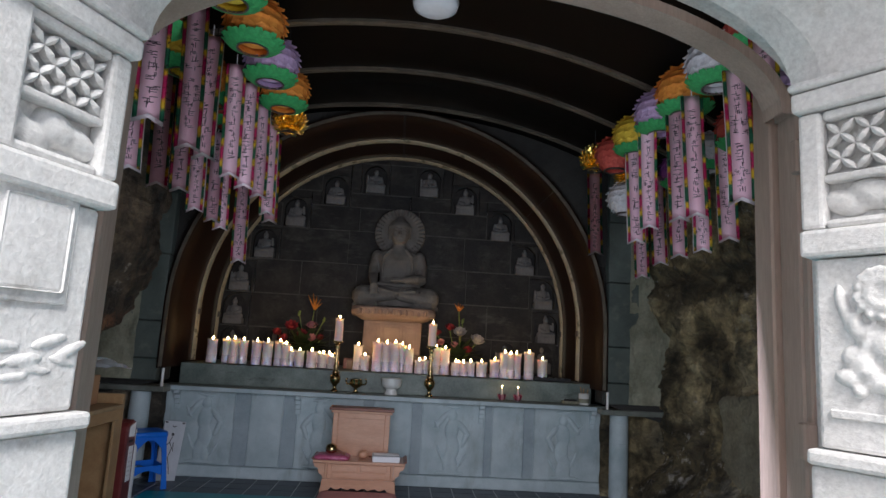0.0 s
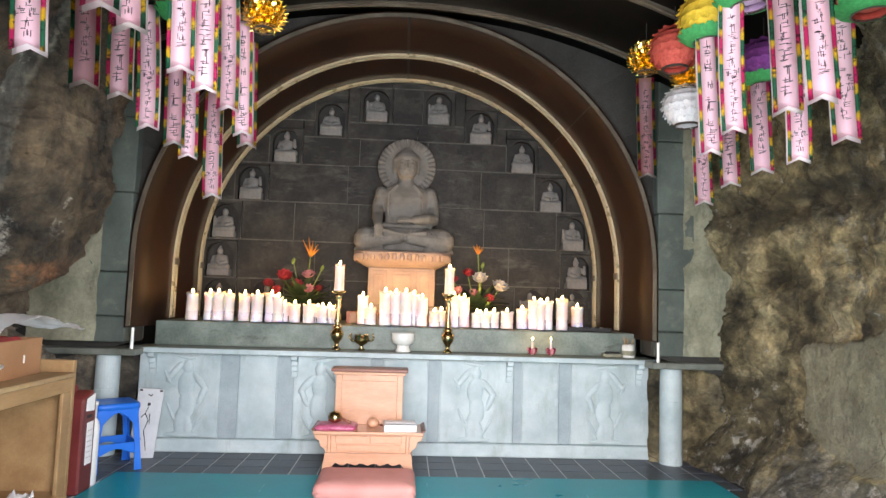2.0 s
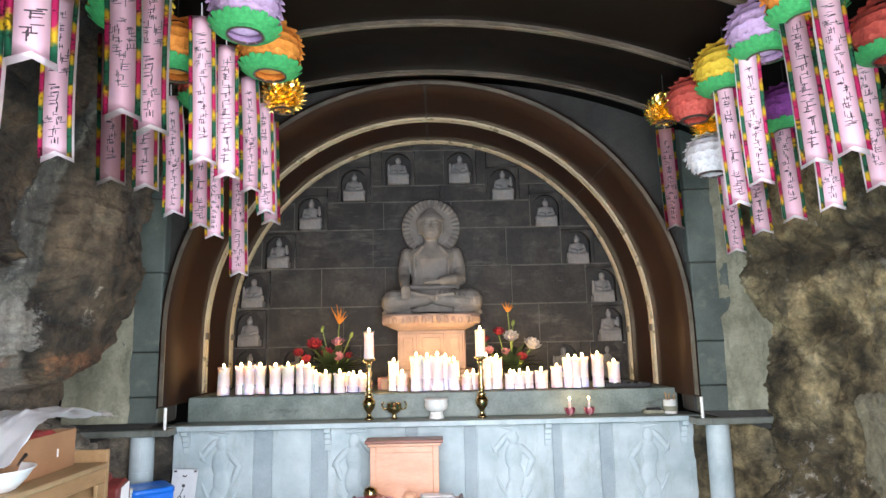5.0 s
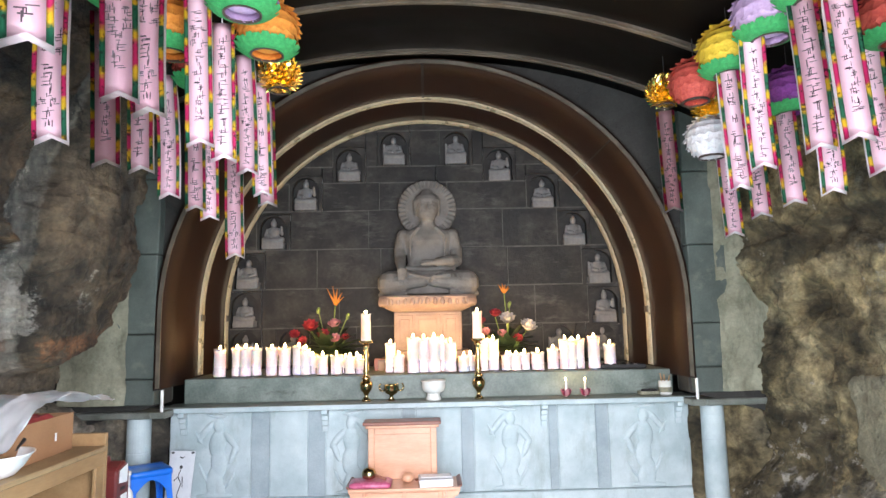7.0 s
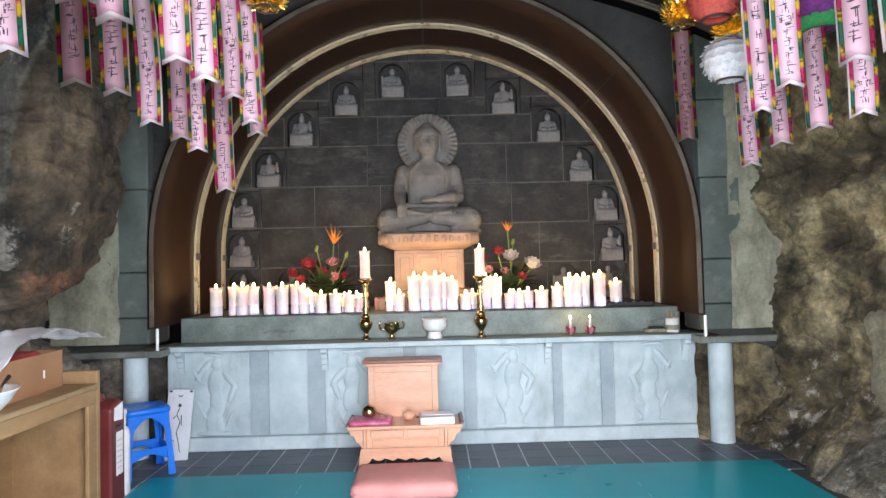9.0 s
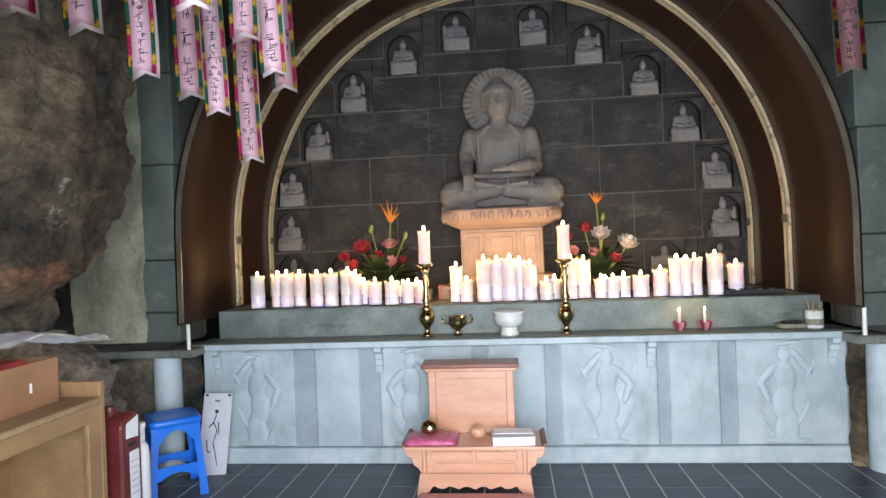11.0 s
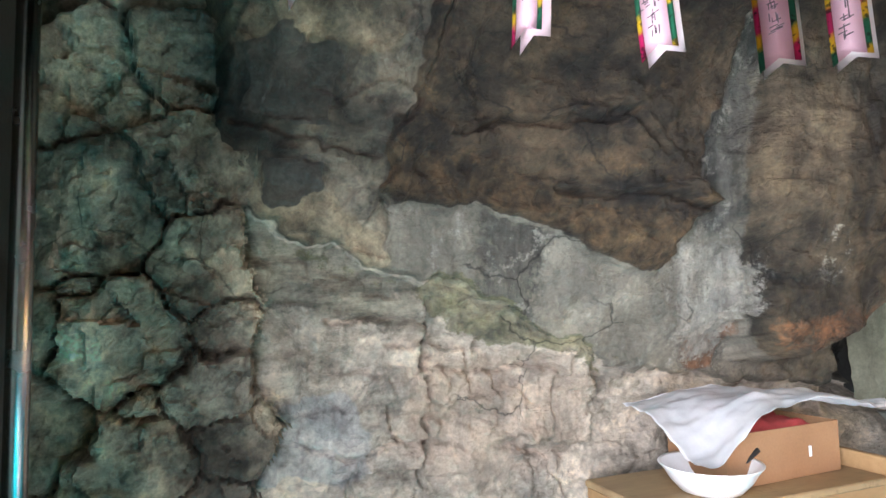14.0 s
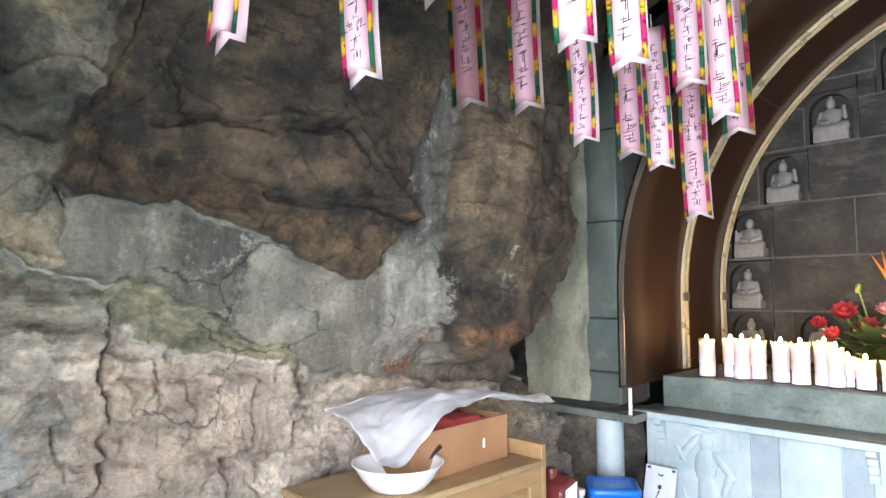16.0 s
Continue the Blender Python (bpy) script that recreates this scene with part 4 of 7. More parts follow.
NICHES = [(max(-2.15, sx - 0.17), sx + 0.17, sz - 0.012, sz + 0.365, sx, sz) for sx, sz in SEATS]
for a, b, z0, z1, sx, sz in NICHES:
    part("niche_block", arch_hole_block(b - a - 0.002, z1 - z0 - 0.004, sx - a - 0.001, 0.010, 0.275, 0.35, 0.1, 0.074), BLOCK, wall_back, at=(a + 0.001, BACK + rng.uniform(-0.005, 0.005), z0 + 0.002))
for k, (z0, z1) in enumerate(zip(courses, courses[1:])):
    holes = sorted(q for q in NICHES if q[2] < z1 - 0.02 and q[3] > z0 + 0.02)
    x = -2.15
    for a, b, h0, h1, sx, sz in holes + [(2.15, 2.15, z0, z1, 0, 0)]:
        span = a - x
        if span > 0.012:
            m = max(1, round(span / 0.62))
            shift = 0.0 if m < 2 else 0.12 * ((k % 2) * 2 - 1)
            cuts = [x] + [x + span * q / m + shift for q in range(1, m)] + [a]
            for c0, c1 in zip(cuts, cuts[1:]):
                slate(c0, c1, z0, z1)
        slate(a, b, z0, min(z1, h0))
        slate(a, b, max(z0, h1), z1)
        x = max(x, b)
for k, z in enumerate(courses[1:-1]):
    stops = sorted((a, b) for a, b, h0, h1, sx, sz in NICHES if h0 < z - 0.02 and h1 > z + 0.02)
    x = -2.1
    for a, b in stops + [(2.1, 2.1)]:
        if a - x > 0.02:
            part("mortar_joint", a_box(x, a, BACK - 0.002, BACK + 0.03, z - 0.0075, z + 0.0075, 0), GROUT_D, wall_back)
        x = max(x, b)
tagged(part("wall_back_joint", a_box(-2.15, 2.15, BACK + 0.088, BACK + 0.098, 0.9, 3.7, 0), GROUT), "pale mortar behind the slate blocks", "wall", kind="structure")


# ---- altar ----
altar = thing("altar", "long blue-grey granite altar with carved front panels", "altar")
part("top_slab", a_box(-2.13, 2.13, 4.985, 5.30, 0.775, 0.820, 0.006, 2), ALTAR_D, altar, "dark stained granite slab, its lit front edge put in as a paler strip")
# Paler strip: daylight on the slab's front edge put into its colour.
part("slab_face", a_box(-2.132, 2.132, 4.976, 4.9845, 0.778, 0.817, 0.003), ALTAR, altar)
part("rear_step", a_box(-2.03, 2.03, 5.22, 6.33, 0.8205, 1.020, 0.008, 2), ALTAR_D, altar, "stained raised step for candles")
part("slab_stain", a_box(-2.10, 2.10, 5.02, 5.218, 0.8205, 0.8225, 0), SLAB, altar, "dark soot and wax stain")
part("plinth", a_box(-2.10, 2.13, 5.03, 5.30, 0.0, 0.105, 0.008), ALTAR, altar)
part("core", a_box(-2.08, 2.12, 5.085, 5.215, 0.105, 0.775, 0), ALTAR, altar)
# pilasters and grooved frames between the carved panels
for x0, x1 in ((-1.43, -1.29), (-0.98, -0.85), (-0.23, -0.13), (0.24, 0.335), (0.945, 1.01), (1.325, 1.42)):
    part("pilaster", a_box(x0, x1, 5.068, 5.0845, 0.107, 0.772, 0.002), ALTAR_M, altar, "darker plain upright")
for x0, x1 in ((-2.07, -1.44), (-1.28, -0.99), (-0.84, -0.24), (-0.12, 0.23), (0.345, 0.935), (1.02, 1.315), (1.43, 2.11)):
    part("panel", a_box(x0, x1, 5.072, 5.0848, 0.108, 0.771, 0.002), ALTAR, altar)


def relief(lean, flip):
    """A low carved dancer: body, sash and raised arm as soft swellings."""
    bm = bmesh.new()
    s = -1 if flip else 1
    for x, z, rx, rz, a in ((0, 0.56, 0.045, 0.055, 0), (0, 0.42, 0.07, 0.11, 6), (0.02, 0.27, 0.065, 0.12, -5), (-0.015, 0.13, 0.055, 0.12, 4),
                            (0.04, 0.10, 0.04, 0.10, -12), (0.11, 0.44, 0.03, 0.10, -40), (-0.10, 0.52, 0.028, 0.11, 38), (0.13, 0.34, 0.026, 0.09, 20),
                            (-0.15, 0.47, 0.012, 0.07, -30), (-0.10, 0.20, 0.013, 0.09, -24), (0.12, 0.14, 0.013, 0.08, 28), (-0.02, 0.635, 0.09, 0.016, 6),
                            (0, 0.025, 0.15, 0.022, 0)):
        ball(bm, (s * x + lean * z, 0.0, z), 1.0, (rx, 0.019, rz), (0, s * a, 0), 12, 8)
    return fused("carved_figure", bm, 0.0075, 2)


for x, lean, flip in ((-1.72, 0.05, False), (-0.62, -0.04, True), (0.615, 0.03, False), (1.73, -0.03, True)):
    part_mesh("carved_figure", relief(lean, flip), ALTAR, altar, "low relief of a dancing figure", True, (x, 5.071, 0.105))
for x in (-1.965, -0.845, 0.905, 1.995):
    pts = ((4.992, 0.0), (5.0845, 0.0), (5.0845, -0.175), (5.058, -0.175), (5.058, -0.13), (5.045, -0.125), (5.045, -0.085), (5.028, -0.08), (5.028, -0.045), (4.992, -0.03))
    part("bracket", prism(pts, 0.05, "x", 0.003), ALTAR, altar, "stepped corbel", at=(x - 0.025, 0, 0.7745))
for x in (-2.045, 2.065):
    rail = thing("rail_stub", "short white rod standing on the side ledge beside the altar", "rod", at=(x, 4.825, 0.8155), group="altar corner rods")
    part("rod", lathe(((0.012, 0), (0.012, 0.158), (0.009, 0.162)), 14), CERAMIC, rail, smooth=False)

# ---- seated statue on its pedestal ----
def blob(bm, c, r, squash=1.0, seg=10):
    """A light round lump."""
    loft(bm, [(c.z + r * squash * math.sin(radians(a)), r * math.cos(radians(a)), r * math.cos(radians(a)), c.y) for a in (-80, -50, -18, 18, 50, 80)], c.x, seg)


def limb(bm, pts, radii, squash=1.0):
    """A soft tapered limb along a bent line."""
    for (a, b), (r0, r1) in zip(zip(pts, pts[1:]), zip(radii, radii[1:])):
        a, b = Vector(a), Vector(b)
        n = max(3, int((b - a).length / (0.5 * min(r0, r1))))
        for k in range(n + 1):
            t = k / n
            blob(bm, a.lerp(b, t), r0 + (r1 - r0) * t, squash)


def loft(bm, rings, cx=0.0, seg=28):
    """Stacked ovals (height, half width, half depth, y) closed at both ends."""
    made = [[bm.verts.new((cx + rx * math.cos(2 * math.pi * k / seg), y + ry * math.sin(2 * math.pi * k / seg), z)) for k in range(seg)] for z, rx, ry, y in rings]
    for a, b in zip(made, made[1:]):
        for k in range(seg):
            bm.faces.new((a[k], a[(k + 1) % seg], b[(k + 1) % seg], b[k]))
    bm.faces.new(made[0][::-1])
    bm.faces.new(made[-1])


def seated(bm):
    """A cross-legged figure, its seat at z 0, a little over one unit high."""
    loft(bm, ((0.02, 0.30, 0.20, 0.02), (0.14, 0.27, 0.18, 0.02), (0.24, 0.205, 0.14, 0.02), (0.33, 0.185, 0.125, 0.02), (0.43, 0.20, 0.13, 0.015), (0.52, 0.225, 0.13, 0.015),
              (0.58, 0.235, 0.115, 0.02), (0.62, 0.19, 0.095, 0.02), (0.655, 0.11, 0.075, 0.015), (0.69, 0.068, 0.062, 0.01), (0.76, 0.066, 0.066, 0.005)))
    for s in (-1, 1):
        limb(bm, ((s * 0.15, 0.02, 0.13), (s * 0.345, -0.13, 0.115)), (0.125, 0.118))
        limb(bm, ((s * 0.36, -0.15, 0.10), (s * 0.05, -0.24, 0.13)), (0.095, 0.062), 0.85)
        limb(bm, ((s * 0.43, -0.11, 0.018), (s * 0.20, -0.235, 0.022)), (0.026, 0.024))
        ball(bm, (s * 0.110, 0.0, 0.82), 0.026, (0.55, 0.8, 2.6))
    # arms
    limb(bm, ((-0.225, 0.03, 0.575), (-0.258, 0.01, 0.44), (-0.255, -0.05, 0.345), (-0.245, -0.16, 0.285), (-0.235, -0.225, 0.235)), (0.066, 0.058, 0.054, 0.046, 0.038))
    for k in range(4):
        limb(bm, ((-0.262 + 0.02 * k, -0.245, 0.235), (-0.262 + 0.02 * k, -0.268, 0.145)), (0.014, 0.011))
    limb(bm, ((0.225, 0.03, 0.575), (0.262, 0.01, 0.43), (0.258, -0.05, 0.33)), (0.066, 0.060, 0.060))
    limb(bm, ((0.258, -0.06, 0.325), (0.20, -0.14, 0.318), (0.09, -0.185, 0.305)), (0.060, 0.056, 0.040))
    limb(bm, ((0.09, -0.19, 0.30), (-0.05, -0.205, 0.288)), (0.032, 0.020), 0.8)
    limb(bm, ((0.03, -0.20, 0.315), (-0.06, -0.19, 0.318)), (0.014, 0.010))
    # head, hair cap and topknot
    loft(bm, ((0.712, 0.040, 0.045, -0.045), (0.732, 0.072, 0.078, -0.03), (0.775, 0.096, 0.100, -0.015), (0.83, 0.108, 0.108, -0.008), (0.89, 0.110, 0.112, 0.0),
              (0.935, 0.098, 0.098, 0.005), (0.965, 0.06, 0.06, 0.01)))
    loft(bm, ((0.888, 0.118, 0.120, 0.002), (0.91, 0.121, 0.122, 0.004), (0.945, 0.105, 0.106, 0.01), (0.975, 0.066, 0.068, 0.012), (1.0, 0.050, 0.05, 0.014), (1.018, 0.028, 0.03, 0.014)))
    for s in (-1, 1):
        limb(bm, ((s * 0.113, -0.035, 0.90), (s * 0.112, -0.02, 0.81)), (0.013, 0.010))
        limb(bm, ((s * 0.016, -0.112, 0.865), (s * 0.045, -0.108, 0.874), (s * 0.072, -0.085, 0.862)), (0.008, 0.009, 0.006))
        ball(bm, (s * 0.042, -0.100, 0.842), 0.017, (1.4, 0.7, 0.55))
        ball(bm, (s * 0.045, -0.082, 0.795), 0.030, (1, 0.8, 1.1))
        # edges of the robe down the chest
        limb(bm, ((s * 0.085, -0.058, 0.645), (s * 0.155, -0.098, 0.56), (s * 0.160, -0.112, 0.44), (s * 0.15, -0.112, 0.34)), (0.013, 0.014, 0.013, 0.010))
    limb(bm, ((0, -0.113, 0.866), (0, -0.130, 0.812)), (0.008, 0.014))
    ball(bm, (0, -0.108, 0.776), 0.022, (1.5, 0.6, 0.42))
    ball(bm, (0, -0.092, 0.742), 0.026, (1.1, 0.7, 0.7))
    # folds over the shin and cloth hem between the knees
    for k in range(6):
        limb(bm, ((0.055 + 0.042 * k, -0.262 + 0.010 * k, 0.205 - 0.004 * k), (0.02 + 0.052 * k, -0.312 + 0.016 * k, 0.125 - 0.006 * k)), (0.010, 0.008))
    limb(bm, ((-0.19, -0.24, 0.20), (0.0, -0.285, 0.155), (0.19, -0.245, 0.185)), (0.014, 0.018, 0.014))
    limb(bm, ((-0.24, -0.10, 0.262), (0.0, -0.155, 0.245), (0.24, -0.10, 0.262)), (0.020, 0.024, 0.020))
    return bm


def main_statue():
    bm = seated(bmesh.new())
    # halo disc with a ring of small rays
    bmesh.ops.create_cone(bm, cap_ends=True, segments=48, radius1=0.282, radius2=0.276, depth=0.05, matrix=pose(0, 0.155, 0.855, 90, 0, 0))
    for k in range(36):
        a = 2 * math.pi * k / 36
        ball(bm, (0.245 * math.cos(a), 0.128, 0.855 + 0.245 * math.sin(a)), 0.026, (1.5, 0.75, 0.50), (0, -math.degrees(a), 0), 10, 6)
    bmesh.ops.create_cone(bm, cap_ends=True, segments=12, radius1=0.07, radius2=0.05, depth=0.4, matrix=pose(0, 0.12, 0.62, 0, 0, 0))
    return fused("seated_statue", bm, 0.0072, 1)


statue = part_mesh("seated_statue", main_statue(), STATUE, None, "", True, pose(-0.005, 6.03, 1.70, 0, 0, 0) @ Matrix.Diagonal((1.06, 0.95, 1.045, 1)))
tagged(statue, "seated grey granite figure with round halo, on a pedestal", "statue")

pedestal = thing("statue_pedestal", "rose granite pedestal with lotus rim, lit by candles", "pedestal", at=(-0.015, 6.0, 1.02))
part("base_step", a_box(-0.46, 0.46, -0.33, 0.30, 0.0, 0.10, 0.012, 2), PEDESTAL, pedestal)
part("base_step", a_box(-0.39, 0.39, -0.28, 0.28, 0.1005, 0.17, 0.015, 2), PEDESTAL, pedestal)
part("shaft", a_box(-0.315, 0.315, -0.22, 0.25, 0.1705, 0.53, 0.01), PEDESTAL, pedestal)
for x0, x1 in ((-0.29, -0.14), (-0.115, 0.115), (0.14, 0.29)):
    bm = bmesh.new()
    box(bm, x0, x1, -0.232, -0.2205, 0.21, 0.50, 0.004)
    part("carved_panel", bm, PEDESTAL, pedestal)
    part("inner_panel", a_box(x0 + 0.03, x1 - 0.03, -0.240, -0.2325, 0.245, 0.465, 0.006), PEDESTAL, pedestal)


def rounded_plate(profile, half_x, half_y, r, n=10):
    """Stacked rounded rectangles; profile gives (inset, height)."""
    bm = bmesh.new()
    rings = []
    for inset, z in profile:
        hx, hy, rr = half_x - inset, half_y - inset, max(0.01, r - inset)
        ring = []
        for cx, cy, a0 in ((1, 1, 0), (-1, 1, 90), (-1, -1, 180), (1, -1, 270)):
            for k in range(n + 1):
                a = radians(a0 + 90 * k / n)
                ring.append(bm.verts.new((cx * (hx - rr) + rr * math.cos(a), cy * (hy - rr) + rr * math.sin(a), z)))
        rings.append(ring)
    for a, b in zip(rings, rings[1:]):
        m = len(a)
        for k in range(m):
            bm.faces.new((a[k], a[(k + 1) % m], b[(k + 1) % m], b[k]))
    bm.faces.new(rings[0][::-1])
    bm.faces.new(rings[-1])
    return bm


part("lotus_bowl", rounded_plate(((0.145, 0.53), (0.07, 0.56), (0.02, 0.60), (0.006, 0.64), (0.0, 0.665), (0.012, 0.68)), 0.462, 0.36, 0.2), PEDESTAL, pedestal, smooth=False)
petal = bmesh.new()
for k in range(64):
    a = 2 * math.pi * k / 64
    cx = max(-0.27, min(0.27, 0.52 * math.cos(a)))
    cy = max(-0.17, min(0.17, 0.42 * math.sin(a)))
    d = Vector((math.cos(a), math.sin(a))).normalized()
    ball(petal, (cx + d.x * 0.185, cy + d.y * 0.185, 0.622), 0.030, (0.55, 0.75, 1.35), (0, 0, math.degrees(a)), 8, 6)
part("lotus_petals", petal, PEDESTAL, pedestal, "ring of carved petals", True)

# ---- figurines in the wall niches ----
def figurine(kind):
    bm = bmesh.new()
    for s in (-1, 1):
        limb(bm, ((s * 0.03, 0.0, 0.095), (s * 0.085, -0.025, 0.09)), (0.040, 0.034))
        limb(bm, ((s * 0.088, -0.03, 0.085), (s * 0.01, -0.05, 0.085)), (0.030, 0.022))
    loft(bm, ((0.07, 0.075, 0.05, 0.0), (0.13, 0.060, 0.042, 0.0), (0.18, 0.064, 0.042, 0.0), (0.208, 0.050, 0.034, 0.0), (0.22, 0.022, 0.022, 0.0), (0.24, 0.020, 0.02, 0.0)), 0, 16)
    ball(bm, (0, -0.005, 0.252), 0.033, (0.92, 1, 1.18))
    if kind != 2:
        ball(bm, (0, 0.002, 0.292), 0.015)
    limb(bm, ((-0.062, 0.0, 0.19), (-0.078, -0.008, 0.14), (-0.02, -0.045, 0.125)), (0.020, 0.018, 0.015))
    if kind == 1:
        limb(bm, ((0.062, 0.0, 0.19), (0.09, -0.02, 0.15), (0.085, -0.03, 0.215)), (0.020, 0.017, 0.014))
    else:
        limb(bm, ((0.062, 0.0, 0.19), (0.078, -0.008, 0.14), (0.02, -0.045, 0.125)), (0.020, 0.018, 0.015))
    if kind == 2:
        limb(bm, ((-0.095, -0.02, 0.09), (-0.10, -0.02, 0.20)), (0.024, 0.014))
    box(bm, -0.112, 0.112, -0.055, 0.05, 0.0, 0.068, 0.006)
    return fused("figurine", bm, 0.005, 1)


figures = [figurine(k) for k in range(3)]
for k, (x, z) in enumerate(SEATS):
    f = part_mesh("figurine", figures[(k * 2 + k // 3) % 3], STATUE_S, None, "", True, pose(x, BACK + 0.024, z + 0.006, 0, 0, (k * 37) % 17 - 8) @ Matrix.Diagonal((1.0, 1.0, 1.0 + 0.03 * ((k * 5) % 4), 1)))
    tagged(f, "small pale stone seated figurine in an arched niche", "figurine", group="figurines in the back wall")

# ---- candles ----
def candle_parts(root, r, h, seed, cup=True):
    rg = random.Random(seed)
    z0 = 0.0
    if cup:
        part("cup", lathe(((r * 1.02, 0.0), (r * 1.07, 0.002), (r * 1.09, h * 0.36), (r * 1.07, h * 0.36), (r * 1.05, 0.004)), 20), CUP, root, "clear plastic cup", True).visible_shadow = False
        z0 = 0.007
    bm = bmesh.new()
    seg, rows = 18, 9
    rings = []
    for q in range(rows + 1):
        t = q / rows
        ring = []
        for k in range(seg):
            a = 2 * math.pi * k / seg
            w = r * (1 + 0.05 * fbm((math.cos(a), math.sin(a), t * 4 + seed), 1.5, 3) - 0.10 * t + 0.12 * step(t, 0.84, 1.0) + 0.30 * max(0.0, fbm((math.cos(a) * 2.2, math.sin(a) * 2.2, seed + 0.4), 1.3, 2)) * step(t, 0.45, 0.95))
            z = z0 + (h - z0) * t + (0.42 * r * fbm((math.cos(a) * 2, math.sin(a) * 2, seed), 1.2, 2) if q == rows else 0)
            ring.append(bm.verts.new((w * math.cos(a), w * math.sin(a), z)))
        rings.append(ring)
    well = [bm.verts.new((0.72 * r * math.cos(2 * math.pi * k / seg), 0.72 * r * math.sin(2 * math.pi * k / seg), h - 0.012)) for k in range(seg)]
    rings.append(well)
    for a, b in zip(rings, rings[1:]):
        for k in range(seg):
            bm.faces.new((a[k], a[(k + 1) % seg], b[(k + 1) % seg], b[k]))
    bm.faces.new(rings[0][::-1])
    bm.faces.new(well)
    part("wax", bm, WAX, root, smooth=True)
    wick = part("wick", rod(bmesh.new(), (0, 0, h - 0.014), (0.002, 0, h + 0.012), 0.0018, 6), BLACK, root)
    fl = bmesh.new()
    ball(fl, (0.001, 0, h + 0.016), 0.0105, (0.95, 0.95, 1.75), (0, 0, 0), 10, 10)
    for v in fl.verts:
        t = (v.co.z - h) / 0.05
        if t > 0.4:
            v.co.x *= max(0.15, 1.35 - t)
            v.co.y *= max(0.15, 1.35 - t)
    f = part("flame", fl, FLAME, wick, "small yellow flame", True)
    f.visible_shadow = False


STEP_Z = 1.0205
CANDLES = ((-1.785, 0.235, 0.046), (-1.655, 0.24, 0.040), (-1.575, 0.245, 0.044), (-1.50, 0.24, 0.042), (-1.355, 0.235, 0.044), (-1.24, 0.24, 0.046),
           (-1.13, 0.245, 0.048), (-1.065, 0.225, 0.040), (-1.02, 0.165, 0.036), (-0.925, 0.165, 0.044), (-0.80, 0.17, 0.044), (-0.69, 0.15, 0.042), (-0.60, 0.13, 0.036),
           (-0.345, 0.255, 0.040), (-0.27, 0.155, 0.042), (-0.145, 0.30, 0.046), (-0.055, 0.29, 0.046), (0.035, 0.30, 0.048), (0.105, 0.28, 0.040), (0.175, 0.255, 0.044),
           (0.285, 0.135, 0.042), (0.345, 0.145, 0.036), (0.455, 0.28, 0.040), (0.55, 0.27, 0.044), (0.66, 0.14, 0.042), (0.735, 0.14, 0.040), (0.815, 0.15, 0.042),
           (0.925, 0.155, 0.050), (1.07, 0.18, 0.046), (1.165, 0.26, 0.044), (1.22, 0.25, 0.036), (1.29, 0.26, 0.044), (1.415, 0.275, 0.046), (1.57, 0.21, 0.046))
for k, (x, h, r) in enumerate(CANDLES):
    y = 5.345 + (0.0, 0.05, 0.02, 0.08, 0.03)[k % 5]
    c = thing("pillar_candle", "lit white pillar candle in a clear cup" if h > 0.2 else "short melted white candle burning in a clear cup", "candle", at=(x, y, STEP_Z), group="candles on the altar step")
    candle_parts(c, r * 1.13, h, k)
for k, x in enumerate((-0.98, -0.74, -0.64, 0.70, 1.11)):
    c = thing("pillar_candle", "short melted white candle burning in a clear cup", "candle", at=(x, 5.47, STEP_Z), group="candles on the altar step")
    candle_parts(c, 0.044, 0.13 + 0.01 * (k % 3), 70 + k)

for k, x in enumerate((-0.525, 0.392)):
    st = thing("candlestick", "tall turned brass candlestick on the altar edge", "candlestick", at=(x, 5.12, 0.8228), group="brass candlesticks")
    part("foot", lathe(((0.036, 0), (0.038, 0.008), (0.030, 0.018), (0.018, 0.03), (0.016, 0.05), (0.026, 0.07), (0.046, 0.095), (0.054, 0.125), (0.05, 0.150), (0.03, 0.17)), 24), BRASS, st, smooth=True)
    part("stem", lathe(((0.03, 0.171), (0.04, 0.185), (0.025, 0.20), (0.02, 0.22), (0.03, 0.24), (0.022, 0.26), (0.016, 0.33), (0.026, 0.37), (0.016, 0.39), (0.02, 0.43), (0.03, 0.445), (0.018, 0.455)), 20), BRASS, st, smooth=True)
    part("drip_pan", lathe(((0.018, 0.456), (0.05, 0.472), (0.058, 0.486), (0.052, 0.487), (0.02, 0.478)), 24), BRASS, st, smooth=True)
    c = thing("pillar_candle", "lit white candle standing on a brass candlestick", "candle", at=(x, 5.12, 0.8228 + 0.4785), group="candles on candlesticks")
    candle_parts(c, 0.041, 0.225, 40 + k, False)

burner = thing("incense_burner", "small brass three-footed incense burner", "incense burner", at=(-0.32, 5.11, 0.8228))
part("bowl", lathe(((0.012, 0.0), (0.03, 0.004), (0.014, 0.03), (0.016, 0.045), (0.05, 0.065), (0.062, 0.095), (0.058, 0.125), (0.064, 0.13), (0.054, 0.127), (0.03, 0.09)), 20), BRASS, burner, smooth=True)
for s in (-1, 1):
    bm = bmesh.new()
    pts = [(s * 0.055, 0, 0.08), (s * 0.09, 0, 0.085), (s * 0.10, 0, 0.115), (s * 0.085, 0, 0.14)]
    for a, b in zip(pts, pts[1:]):
        rod(bm, a, b, 0.007, 8)
    part("handle", bm, BRASS, burner, smooth=True)
bowl = thing("offering_bowl", "white glazed footed bowl on the altar", "bowl", at=(0.022, 5.11, 0.8228))
part("foot", lathe(((0.062, 0), (0.064, 0.012), (0.05, 0.04), (0.055, 0.055)), 28), CERAMIC, bowl, smooth=True)
